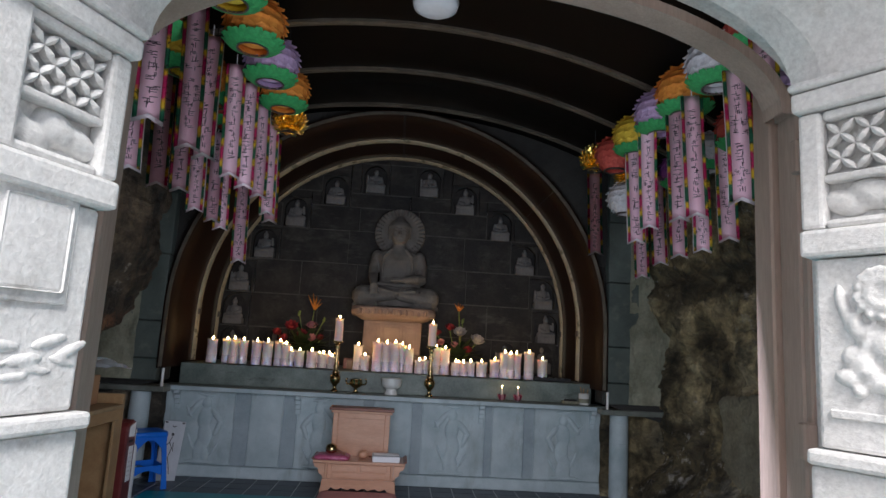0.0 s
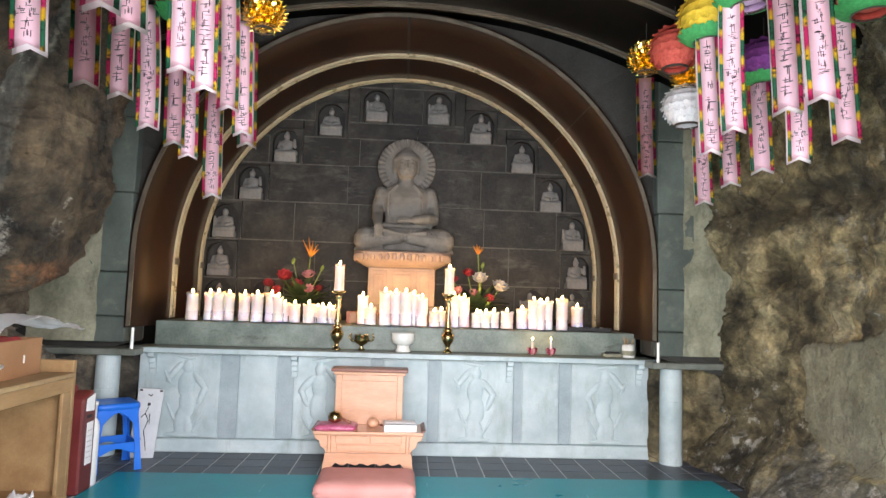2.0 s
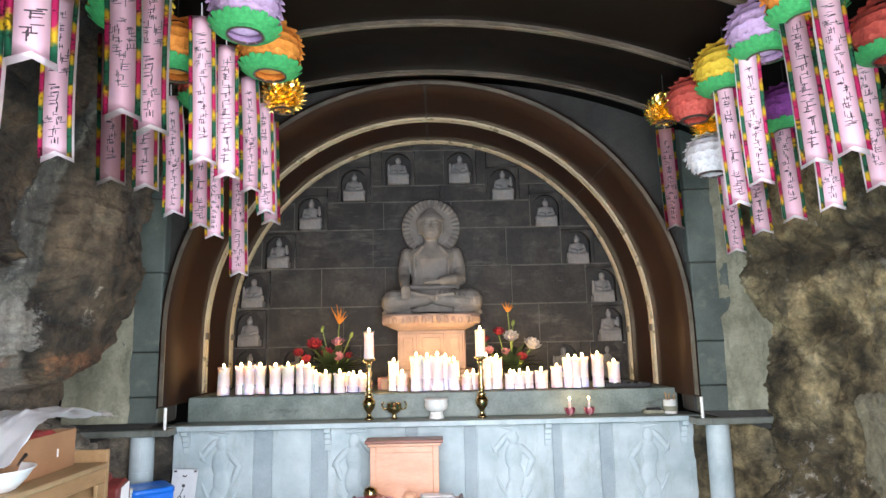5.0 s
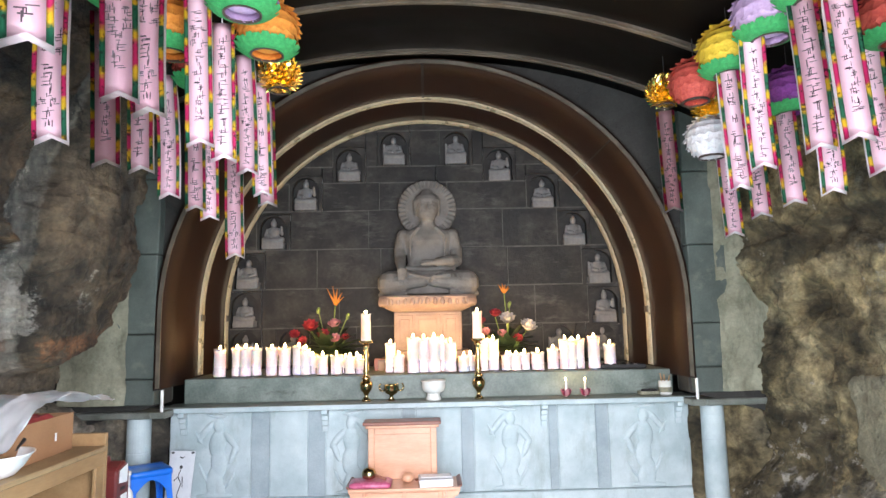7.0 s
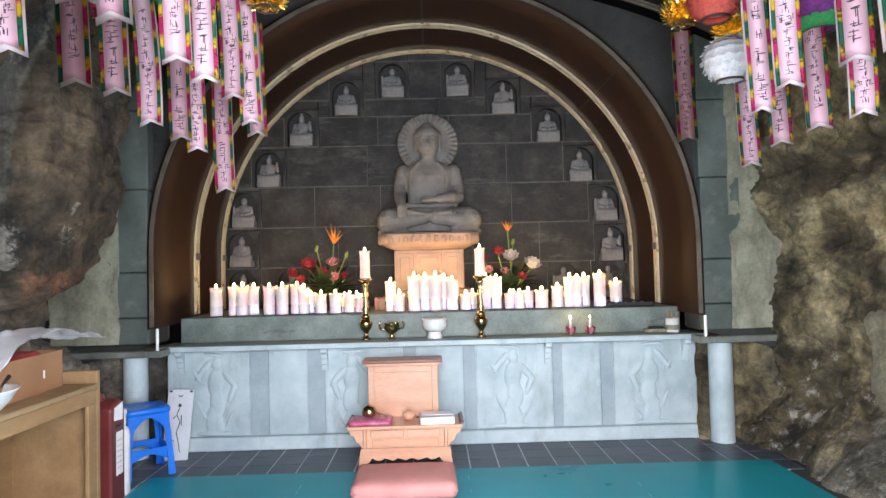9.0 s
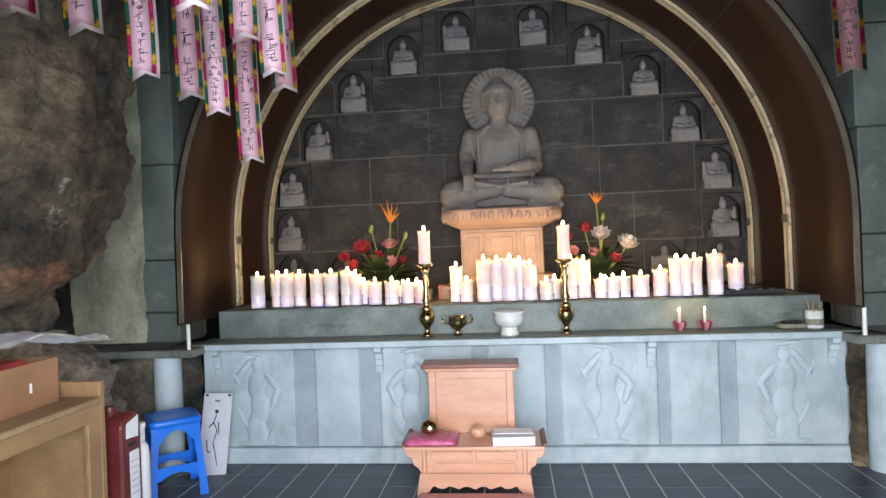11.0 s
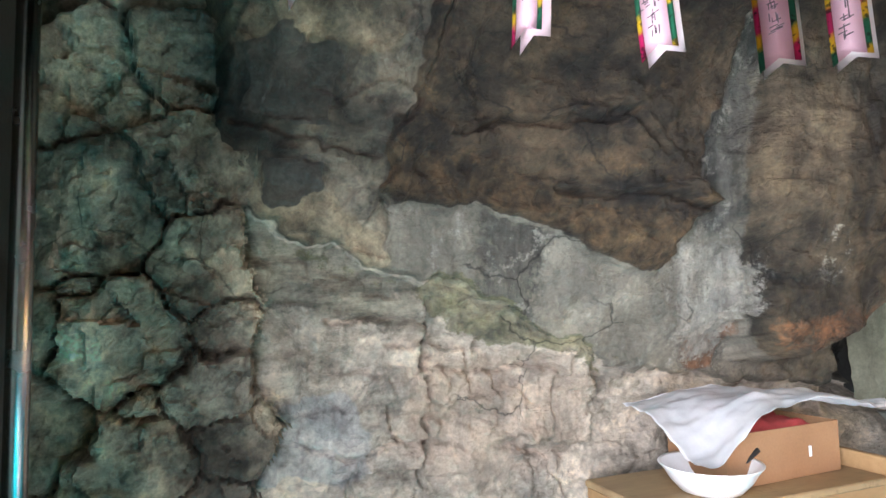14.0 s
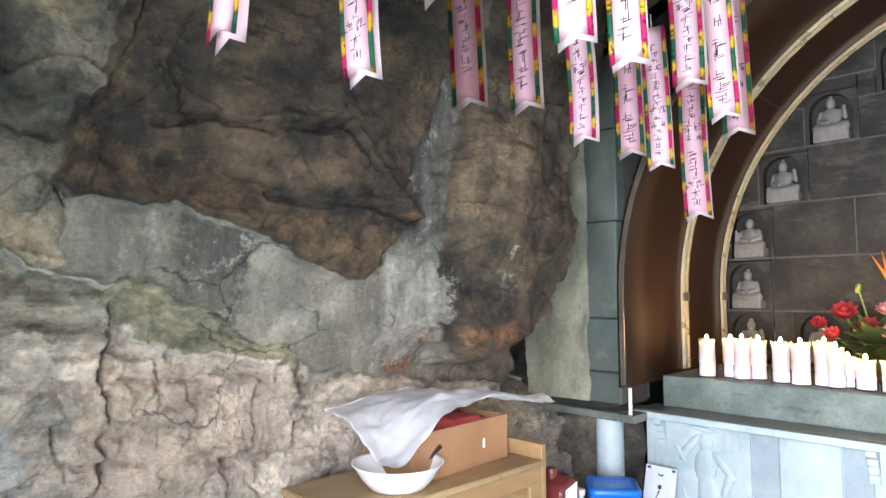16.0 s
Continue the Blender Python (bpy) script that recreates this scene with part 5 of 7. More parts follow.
part("bowl", lathe(((0.055, 0.0555), (0.088, 0.075), (0.098, 0.11), (0.094, 0.14), (0.103, 0.155), (0.099, 0.158), (0.086, 0.14), (0.06, 0.09)), 28), CERAMIC, bowl, smooth=True)
for k, x in enumerate((1.105, 1.262)):
    lot = thing("lotus_candle", "pink glass lotus candle holder on the altar", "candle", at=(x, 5.11, 0.8228), group="pink lotus candles")
    for q in range(8):
        a = 2 * math.pi * q / 8
        bm = bmesh.new()
        ball(bm, (0.030 * math.cos(a), 0.030 * math.sin(a), 0.035), 0.02, (0.5, 0.95, 1.6), (0, 22, math.degrees(a)), 8, 6)
        part("petal", bm, PINK_GLASS if q % 2 else PETAL_P, lot, smooth=True)
    part("stick", lathe(((0.010, 0.0), (0.010, 0.11), (0.004, 0.125)), 10), WAX, lot, smooth=True)
    f = part("flame", ball(bmesh.new(), (0, 0, 0.138), 0.006, (0.9, 0.9, 2.0), (0, 0, 0), 8, 8), FLAME, lot, smooth=True)
    f.visible_shadow = False
jar = thing("incense_cup", "white cup with wooden sticks at the altar end", "cup", at=(1.925, 5.12, 0.8228))
part("cup", lathe(((0.048, 0), (0.052, 0.004), (0.052, 0.11), (0.046, 0.11), (0.046, 0.01)), 20), CERAMIC, jar, smooth=True)
part("label", lathe(((0.0528, 0.02), (0.0530, 0.06)), 20, False), PLASTER, jar, "beige band")
for k, (dx, dz) in enumerate(((-0.02, 0.17), (0.028, 0.15), (0.0, 0.16))):
    part("stick", rod(bmesh.new(), (dx * 0.4, 0, 0.012), (dx * 1.6, 0.01, dz), 0.006, 6), PINE, jar)
dish = thing("shallow_dish", "small pale dish with dark scraps on the altar", "dish", at=(1.79, 5.13, 0.8228))
part("plate", rounded_plate(((0.012, 0), (0, 0.006), (0.0, 0.03), (0.01, 0.03), (0.012, 0.012)), 0.085, 0.05, 0.03, 4), PLASTER, dish)
bm = bmesh.new()
for q in range(6):
    ball(bm, (0.05 - 0.018 * q, 0.006 * (q % 3), 0.034), 0.016, (1.3, 1, 0.8), (0, 0, q * 40), 8, 6)
part("scraps", bm, BLACK, dish)
tray = thing("candle_tray", "black tray with foil strips behind the candles", "tray", at=(1.66, 5.42, STEP_Z))
part("tray", rounded_plate(((0.01, 0), (0, 0.006), (0.0, 0.035), (0.008, 0.035), (0.01, 0.01)), 0.20, 0.09, 0.02, 4), BLACK, tray)
for q in range(5):
    part("foil", a_box(-0.15 + 0.06 * q, -0.12 + 0.06 * q, -0.07, 0.07, 0.03, 0.042, 0.003), STEEL, tray)

# ---- flower arrangements ----
def lotus(bm, c, r, tilt, rows=3):
    for w in range(rows):
        n = 9 - w
        for q in range(n):
            a = 2 * math.pi * (q + 0.5 * w) / n
            open_ = 62 - 22 * w
            m = pose(*c, *tilt) @ pose(0, 0, 0, 0, 0, math.degrees(a)) @ pose(0, 0, 0, 0, open_, 0)
            vs = []
            for u in range(5):
                t = u / 4
                wd = 0.34 * r * math.sin(math.pi * (0.12 + 0.86 * t)) ** 0.8
                lift = 0.18 * r * t * t
                vs.append([bm.verts.new(m @ Vector((-lift - 0.06 * r, s * wd, r * t))) for s in (-1, 0, 1)])
                vs[-1][1].co += (m.to_3x3() @ Vector((0.05 * r, 0, 0)))
            for a0, b0 in zip(vs, vs[1:]):
                bm.faces.new((a0[0], a0[1], b0[1], b0[0]))
                bm.faces.new((a0[1], a0[2], b0[2], b0[1]))


def flowers(x, y, kind, seed):
    rg = random.Random(seed)
    th = thing("flower_arrangement", "red and pink artificial lotus flowers in a dark pot" if kind == 0 else "white and red artificial flowers in a dark pot", "flowers", at=(x, y, STEP_Z), group="altar flowers")
    part("pot", lathe(((0.06, 0), (0.085, 0.02), (0.10, 0.09), (0.085, 0.13), (0.092, 0.14), (0.08, 0.138)), 20), POT, th, smooth=True)
    heads = (((-0.15, -0.06, 0.34), 0.075, PETAL_R), ((-0.29, -0.03, 0.28), 0.05, PETAL_R), ((-0.04, -0.10, 0.27), 0.06, PETAL_R), ((0.05, -0.05, 0.35), 0.065, PETAL_P), ((0.06, -0.10, 0.24), 0.05, PETAL_P), ((-0.20, -0.09, 0.22), 0.05, PETAL_R), ((0.14, -0.04, 0.24), 0.045, PETAL_R)) if kind == 0 else \
            (((0.00, -0.08, 0.37), 0.075, PETAL_W), ((0.16, -0.06, 0.29), 0.085, PETAL_W), ((-0.10, -0.05, 0.42), 0.06, PETAL_R), ((-0.18, -0.05, 0.27), 0.045, PETAL_P), ((-0.05, -0.06, 0.24), 0.05, PETAL_P), ((-0.22, -0.04, 0.36), 0.05, PETAL_R), ((0.08, -0.10, 0.20), 0.05, PETAL_R))
    for c, r, m in heads:
        bm = bmesh.new()
        c = (c[0] * 1.1, c[1], c[2] + 0.05)
        lotus(bm, c, r * 1.28, (rg.uniform(25, 60), rg.uniform(-25, 25), 0))
        part("flower", bm, m, th, smooth=True)
        part("stem", rod(bmesh.new(), (c[0] * 0.15, 0, 0.10), c, 0.005, 6), STEM, th)
    lf = bmesh.new()
    for q in range(80):
        a, l, e = rg.uniform(0, 6.28), rg.uniform(0.16, 0.34), rg.uniform(-5, 75)
        m = pose(0, 0, rg.uniform(0.1, 0.2), 0, 0, math.degrees(a)) @ pose(0, 0, 0, 0, -e, 0)
        prev = None
        for u in range(5):
            t = u / 4
            wd = 0.055 * math.sin(math.pi * (0.08 + 0.9 * t))
            row = [lf.verts.new(m @ Vector((l * t, s * wd, -0.25 * l * t * t + 0.01 * abs(s)))) for s in (-1, 0, 1)]
            if prev:
                lf.faces.new((prev[0], prev[1], row[1], row[0]))
                lf.faces.new((prev[1], prev[2], row[2], row[1]))
            prev = row
    part("leaves", lf, LEAF, th, smooth=True)
    # strelitzia on a long stem, buds beside it
    top = (0.06, -0.03, 0.64) if kind == 0 else (-0.02, -0.03, 0.72)
    part("stem", rod(bmesh.new(), (0.02, 0, 0.12), top, 0.006, 6), STEM, th)
    bm = bmesh.new()
    for q, (ang, l) in enumerate(((-30, 0.15), (8, 0.13), (35, 0.11), (-8, 0.16), (60, 0.09))):
        d = Vector((math.sin(radians(ang)), -0.15, math.cos(radians(ang)) * (0.9 if kind == 0 else 0.5)))
        rod(bm, Vector(top) - Vector((0, 0, 0.03)), Vector(top) + d * l * (1.0 if kind == 0 else 0.7), 0.014, 6, 0.002)
    part("strelitzia", bm, PETAL_O, th, "orange spiky flower", True)
    for bx, bz in (((-0.10, 0.56), (0.17, 0.50)) if kind == 0 else ((0.03, 0.58),)):
        part("stem", rod(bmesh.new(), (0.0, 0, 0.12), (bx, -0.02, bz), 0.005, 6), STEM, th)
        part("bud", ball(bmesh.new(), (bx, -0.02, bz), 0.018, (0.9, 0.9, 1.8), (0, 15, 0), 10, 8), STEM, th, smooth=True)


flowers(-0.93, 5.80, 0, 5)
flowers(0.72, 5.80, 1, 9)
for k, x in enumerate((-0.62, -0.45, 0.60, 0.98)):
    gift = thing("wrapped_offering", "small reddish wrapped box beside the pedestal", "box", at=(x, 5.72 + 0.03 * (k % 2), STEP_Z), group="wrapped offerings")
    part("body", a_box(-0.06, 0.06, -0.05, 0.05, 0, 0.08 + 0.03 * (k % 2), 0.006), CHEST_D if k % 2 else PEDESTAL, gift)

# ---- offering chest, cushion and what lies on it ----
CX, CY = -0.195, 4.40
chest = thing("offering_chest", "orange lacquered wooden offering chest with tall back panel", "chest", at=(CX, CY, 0.0))
part("body", a_box(-0.265, 0.265, 0.0, 0.26, 0.150, 0.30, 0.004), CHEST, chest)
for x0, x1 in ((-0.235, -0.01), (0.01, 0.235)):
    part("drawer", a_box(x0, x1, -0.010, -0.0005, 0.238, 0.290, 0.004), CHEST, chest)
part("lower_panel", a_box(-0.225, 0.225, -0.008, -0.0005, 0.180, 0.226, 0.004), CHEST, chest)
for x in (-0.285, 0.265):
    part("stile", a_box(x, x + 0.02, -0.014, 0.262, 0.15, 0.30, 0.003), CHEST, chest)
apron = [(-0.30, 0.172), (0.30, 0.172), (0.318, 0.06), (0.318, 0.0), (0.262, 0.0), (0.255, 0.075), (0.24, 0.09)]
for k in range(17):
    t = k / 16
    apron.append((0.225 - 0.45 * t, 0.098 + 0.010 * math.cos(10 * math.pi * t)))
apron += [(-0.24, 0.09), (-0.255, 0.075), (-0.262, 0.0), (-0.318, 0.0), (-0.318, 0.06)]
part("apron", prism(apron, 0.022, "y", 0), CHEST, chest, "scalloped foot board", at=(0, -0.024, 0))
for s in (-1, 1):
    part("foot", a_box(min(s * 0.27, s * 0.31), max(s * 0.27, s * 0.31), 0.0, 0.26, 0.0, 0.149, 0.006), CHEST, chest)
    wing = [(s * 0.287, 0.295), (s * 0.385, 0.295), (s * 0.37, 0.262), (s * 0.345, 0.255), (s * 0.335, 0.215), (s * 0.31, 0.20), (s * 0.287, 0.16)]
    part("wing", prism(wing, 0.03, "y", 0.002), CHEST, chest, "carved side wing", at=(0, -0.01, 0))
part("table", a_box(-0.385, 0.385, -0.035, 0.275, 0.3005, 0.322, 0.005, 2), CHEST, chest)
for s in (-1, 1):
    lip = [(s * 0.365, 0.3225), (s * 0.392, 0.3225), (s * 0.400, 0.338), (s * 0.385, 0.340)]
    part("lip", prism(lip, 0.30, "y", 0.002), CHEST_D, chest, "dark upturned edge", at=(0, -0.03, 0))
BX = -0.02
back = part("back_panel", a_box(BX - 0.235, BX + 0.235, 0.235, 0.262, 0.3225, 0.685, 0.003), CHEST, chest)
for s in (-1, 1):
    part("back_stile", a_box(BX + min(s * 0.205, s * 0.25), BX + max(s * 0.205, s * 0.25), 0.222, 0.27, 0.3225, 0.686, 0.004), CHEST, back)
part("back_rail", a_box(BX - 0.204, BX + 0.204, 0.222, 0.2345, 0.64, 0.686, 0.003), CHEST, back)
part("cornice", a_box(BX - 0.268, BX + 0.268, 0.195, 0.285, 0.6865, 0.712, 0.006, 2), CHEST, back)
part("cap", a_box(BX - 0.283, BX + 0.283, 0.160, 0.345, 0.7125, 0.737, 0.007, 2), CHEST_D, back, "dark red-brown top board")

silk = thing("silk_cushion", "small magenta silk cushion under a brass bell", "cushion", at=(CX - 0.235, CY + 0.06, 0.3225))
part("cover", rounded_plate(((0.02, 0), (0.0, 0.012), (0.0, 0.028), (0.03, 0.04)), 0.145, 0.10, 0.03, 5), MAGENTA, silk, smooth=True)
bell = thing("hand_bell", "small round brass bell with wooden handle", "bell", at=(CX - 0.25, CY + 0.08, 0.363))
part("bell", lathe(((0.02, 0), (0.046, 0.012), (0.052, 0.04), (0.04, 0.068), (0.012, 0.08)), 20), BRASS, bell, smooth=True)
part("handle", rod(bmesh.new(), (0.04, -0.02, 0.035), (0.12, -0.05, 0.008), 0.009, 8), CHEST_D, bell, smooth=True)
gourd = thing("wooden_percussion", "small round wooden percussion bell on the chest", "percussion block", at=(CX + 0.02, CY + 0.13, 0.3225))
part("body", ball(bmesh.new(), (0, 0, 0.034), 0.036, (1.25, 1, 0.95), (0, 0, 0), 16, 12), CHEST, gourd, smooth=True)
part("mallet", rod(bmesh.new(), (0.05, -0.01, 0.02), (0.17, 0.02, 0.016), 0.007, 8), CHEST_D, gourd, smooth=True)
book = thing("open_book", "stack of white sheets and books on the chest", "book", at=pose(CX + 0.215, CY + 0.06, 0.3225, 0, 0, 4))
part("page_block", a_box(-0.115, 0.115, -0.08, 0.08, 0.0, 0.045, 0.004), PAPER, book)
part("cover", a_box(-0.118, 0.118, -0.083, 0.083, 0.0455, 0.050, 0.002), BOARD, book, "grey upper sheet")
part("upper_sheet", prism(((-0.10, -0.02), (0.11, -0.03), (0.105, 0.07), (-0.105, 0.075)), 0.004, "z"), WHITE_PL, book, at=(0, 0, 0.0505))

cushion = thing("floor_cushion", "flat salmon pink cushion before the offering chest", "cushion", at=pose(-0.185, 4.10, 0.0045, 0, 0, 0.5))
bm = rounded_plate(((0.03, 0), (0.008, 0.012), (0.0, 0.03), (0.0, 0.065), (0.012, 0.085), (0.045, 0.098), (0.12, 0.104)), 0.32, 0.235, 0.045, 6)
for v in bm.verts:
    v.co.z += 0.006 * fbm((v.co.x, v.co.y, 0.0), 5, 3) * (1 if v.co.z > 0.05 else 0)
part("cover", bm, CUSHION, cushion, smooth=True)
bm = bmesh.new()
pts = [(sx * 0.318, sy * 0.233) for sx, sy in ((-1, -1), (1, -1), (1, 1), (-1, 1))]
for a, b in zip(pts, pts[1:] + pts[:1]):
    rod(bm, (a[0] * 0.985, a[1] * 0.985, 0.048), (b[0] * 0.985, b[1] * 0.985, 0.048), 0.006, 8)
part("piping", bm, CUSHION, cushion, smooth=True)

for k, x in enumerate((-0.895, 0.145, 1.085)):
    mat = thing("prayer_mat", "white quilted prayer mat with printed motifs on vinyl", "mat", at=pose(x, 2.28, 0.0045, 0, 0, (0.5, -0.5, 1.0)[k]), group="white prayer mats")
    hw = 0.222
    bm = rounded_plate(((0.006, 0), (0.0, 0.006), (0.0, 0.016), (0.01, 0.021)), hw, 0.585, 0.05, 6)
    part("cloth", bm, WHITE_MAT, mat, smooth=False)
    rg = random.Random(30 + k)
    for q in range(16):
        px, py = rg.uniform(-0.15, 0.15), rg.uniform(-0.5, 0.5)
        m = (PRINT_B, PRINT_G, PRINT_R, PRINT_G)[q % 4]
        bm = bmesh.new()
        for w in range(3):
            a = rg.uniform(0, 3.14)
            bx, by = px + rg.uniform(-0.03, 0.03), py + rg.uniform(-0.03, 0.03)
            l, t = rg.uniform(0.012, 0.04), rg.uniform(0.003, 0.014)
            ring = [(math.cos(radians(36 * d)) * rg.uniform(0.75, 1.1), math.sin(radians(36 * d)) * rg.uniform(0.75, 1.1)) for d in range(10)]
            vs = [bm.verts.new((bx + u * l * math.cos(a) - v * t * math.sin(a), by + u * l * math.sin(a) + v * t * math.cos(a), 0.0228 + 0.0005 * w + 0.0001 * q)) for u, v in ring]
            bm.faces.new(vs)
        part("motif", bm, m, mat)

# ---- along the left wall ----
cab = thing("plywood_cabinet", "open-fronted pale plywood cabinet with a worn top", "cabinet", at=(0, 0, 0))
X0, X1, Y0, Y1 = -2.42, -1.925, 2.66, 3.80
part("side_panel", a_box(X0, X1, Y1 - 0.035, Y1, 0.0045, 0.835, 0.004), PINE, cab, "side board rising above the top")
part("side_panel", a_box(X0, X1, Y0, Y0 + 0.03, 0.0045, 0.735, 0.004), PINE, cab)
part("top_board", a_box(X0, X1 + 0.012, Y0 - 0.01, Y1 - 0.036, 0.736, 0.765, 0.005), PINE_TOP, cab, "stained top board")
part("front_rail", a_box(X1 - 0.022, X1, Y0 + 0.0305, Y1 - 0.0355, 0.655, 0.7355, 0.003), PINE, cab)
part("front_stile", a_box(X1 - 0.022, X1, Y1 - 0.125, Y1 - 0.0355, 0.075, 0.6545, 0.003), PINE, cab)
part("front_stile", a_box(X1 - 0.022, X1, Y0 + 0.0305, Y0 + 0.26, 0.075, 0.6545, 0.003), PINE, cab)
part("bottom_board", a_box(X0, X1, Y0 + 0.031, Y1 - 0.036, 0.045, 0.0745, 0.003), PINE, cab)
part("kick_board", a_box(X1 - 0.025, X1 - 0.005, Y0 + 0.031, Y1 - 0.036, 0.0045, 0.0445, 0.003), PINE, cab)
part("back_board", a_box(X0, X0 + 0.012, Y0 + 0.031, Y1 - 0.036, 0.075, 0.7355, 0), PINE, cab)
rag = thing("red_cloth", "crumpled red and white cloth inside the cabinet", "cloth", at=(-2.05, 3.28, 0.0755))
part("fold", grid_mesh(14, 12, lambda u, v: (0.22 * (u - 0.5), 0.34 * (v - 0.5), 0.012 + 0.05 * abs(fbm((u * 3, v * 3, 1), 1.2, 3)))), RED_CLOTH, rag, smooth=True)
part("white_fold", grid_mesh(10, 8, lambda u, v: (0.02 + 0.12 * (u - 0.5), 0.19 + 0.14 * (v - 0.5), 0.03 + 0.05 * abs(fbm((u * 3, v * 3, 4), 1.2, 3)))), PAPER, rag, smooth=True)

carton = thing("cardboard_box", "brown cardboard box with open top, on the cabinet", "box", at=pose(-2.215, 3.36, 0.7655, 0, 0, 3))
W, L, H = 0.155, 0.325, 0.205
part("wall", a_box(W - 0.006, W, -L, L, 0, H, 0.001), CARD, carton)
part("wall", a_box(-W, -W + 0.006, -L, L, 0, H, 0.001), CARD, carton)
part("wall", a_box(-W + 0.0065, W - 0.0065, L - 0.006, L, 0, H, 0.001), CARD, carton)
part("wall", a_box(-W + 0.0065, W - 0.0065, -L, -L + 0.006, 0, H, 0.001), CARD, carton)
part("base", a_box(-W + 0.0065, W - 0.0065, -L + 0.0065, L - 0.0065, 0, 0.006, 0), CARD, carton)
part("label", a_box(W, W + 0.0015, 0.135, 0.150, 0.075, 0.118, 0), PAPER, carton, "small white tag")
redc = thing("red_cloth", "red cloth heaped in the cardboard box", "cloth", at=(-2.21, 3.34, 0.772))
part("fold", grid_mesh(16, 20, lambda u, v: (0.27 * (u - 0.5), 0.58 * (v - 0.5), 0.17 + 0.05 * math.sin(math.pi * u) * math.sin(math.pi * v) + 0.03 * fbm((u * 4, v * 5, 2), 1.3, 4))), RED_CLOTH, redc, smooth=True)


def drape(u, v):
    """A crumpled sheet over the box: peaks, folds and a point hanging towards the bowl."""
    y = -0.52 + 1.12 * u
    x = 0.24 - 0.44 * v
    z = 0.268 + 0.05 * math.sin(math.pi * min(1, u * 1.2)) + 0.030 * fbm((u * 4, v * 3, 7), 1.1, 3) + 0.016 * ridged((u * 2, v * 1.6, 3), 1.2, 2)
    hang = (1 - step(u, 0.0, 0.42)) * (1 - step(v, 0.0, 0.75))
    z -= 0.155 * hang * (0.6 + 0.4 * math.sin(6 * u + 1.0))
    x += 0.03 * hang
    far = step(u, 0.62, 1.0)
    x = x * (1 - 0.72 * far) + 0.16 * far
    z -= 0.02 * far
    return (x, y, z)


plastic = thing("plastic_sheet", "crumpled milky plastic sheet draped over the box", "plastic sheet", at=(-2.20, 3.36, 0.7655))
bm = grid_mesh(64, 40, drape)
bmesh.ops.solidify(bm, geom=list(bm.faces), thickness=0.002)
part("sheet", bm, SHEET, plastic, smooth=True)

basin = thing("enamel_basin", "white enamel basin with a ladle, on the cabinet", "basin", at=pose(-2.085, 3.00, 0.7655) @ Matrix.Diagonal((0.93, 0.93, 0.95, 1)))
part("bowl", lathe(((0.11, 0.0), (0.125, 0.006), (0.165, 0.05), (0.19, 0.092), (0.207, 0.108), (0.207, 0.112), (0.192, 0.107), (0.16, 0.05), (0.12, 0.012)), 40), WHITE_PL, basin, smooth=True)
part("spoon", rod(bmesh.new(), (0.02, 0.10, 0.06), (0.04, 0.225, 0.145), 0.011, 8), BLACK, basin, "black ladle handle", True)
can = thing("jerry_can", "dark red plastic can with a white label", "canister", at=(-2.04, 4.00, -0.002))
outline = [(-0.085, 0.0), (0.085, 0.0), (0.085, 0.50)] + [(0.02 + 0.065 * math.cos(radians(a)), 0.53 + 0.10 * math.sin(radians(a))) for a in (10, 35, 60, 85)] + [(-0.06, 0.60), (-0.085, 0.57)]
part("body", prism(outline, 0.23, "x", 0.012), RED_PL, can, at=(-0.115, 0, 0))
# Solid black bar: the dark of the handle opening put in as colour.
part("grip_shade", a_box(0.108, 0.1165, -0.03, 0.035, 0.455, 0.478, 0.003), BLACK, can, "black bar painted in for the shaded handle opening")
part("label", a_box(0.1155, 0.117, -0.025, 0.055, 0.17, 0.43, 0), PAPER, can, "white paper label")
for q in range(6):
    part("print", a_box(0.1172, 0.1177, -0.015, 0.045, 0.21 + 0.033 * q, 0.216 + 0.033 * q, 0), PRINT_G, can)
part("tape", prism(((-0.05, 0.0), (0.05, -0.01), (0.055, 0.10), (-0.045, 0.075)), 0.002, "x"), SHEET, can, "crumpled tape patch", at=(0.1165, 0.0, 0.505))
part("cap", lathe(((0.03, 0.60), (0.032, 0.64), (0.028, 0.66)), 16), RED_PL, can)
bot = thing("plastic_bottle", "tall white plastic bottle beside the can", "bottle", at=(-1.985, 4.155, -0.002))
part("body", lathe(((0.045, 0), (0.052, 0.01), (0.052, 0.36), (0.046, 0.40), (0.028, 0.43)), 24), WHITE_PL, bot, smooth=True)
part("cap", lathe(((0.029, 0.4305), (0.031, 0.44), (0.031, 0.50), (0.036, 0.505), (0.036, 0.53)), 20), WHITE_PL, bot, smooth=True)

# stool
def stool_leg(sx, sy):
    bm = bmesh.new()
    top, low = Vector((sx * 0.125, sy * 0.125, 0.445)), Vector((sx * 0.165, sy * 0.165, 0.0))
    rows = []
    for k in range(7):
        t = k / 6
        c = top.lerp(low, t)
        w = 0.052 - 0.012 * math.sin(math.pi * t)
        pts = [(0, 0), (-w, 0), (-w, -0.012), (-0.012, -0.012), (-0.012, -w), (0, -w)]
        rows.append([bm.verts.new((c.x + sx * (a + 0.012), c.y + sy * (b + 0.012), c.z)) for a, b in pts])
    for a, b in zip(rows, rows[1:]):
        for k in range(6):
            bm.faces.new((a[k], a[(k + 1) % 6], b[(k + 1) % 6], b[k]))
    bm.faces.new(rows[0])
    bm.faces.new(rows[-1][::-1])
    bmesh.ops.recalc_face_normals(bm, faces=bm.faces)
    return bm


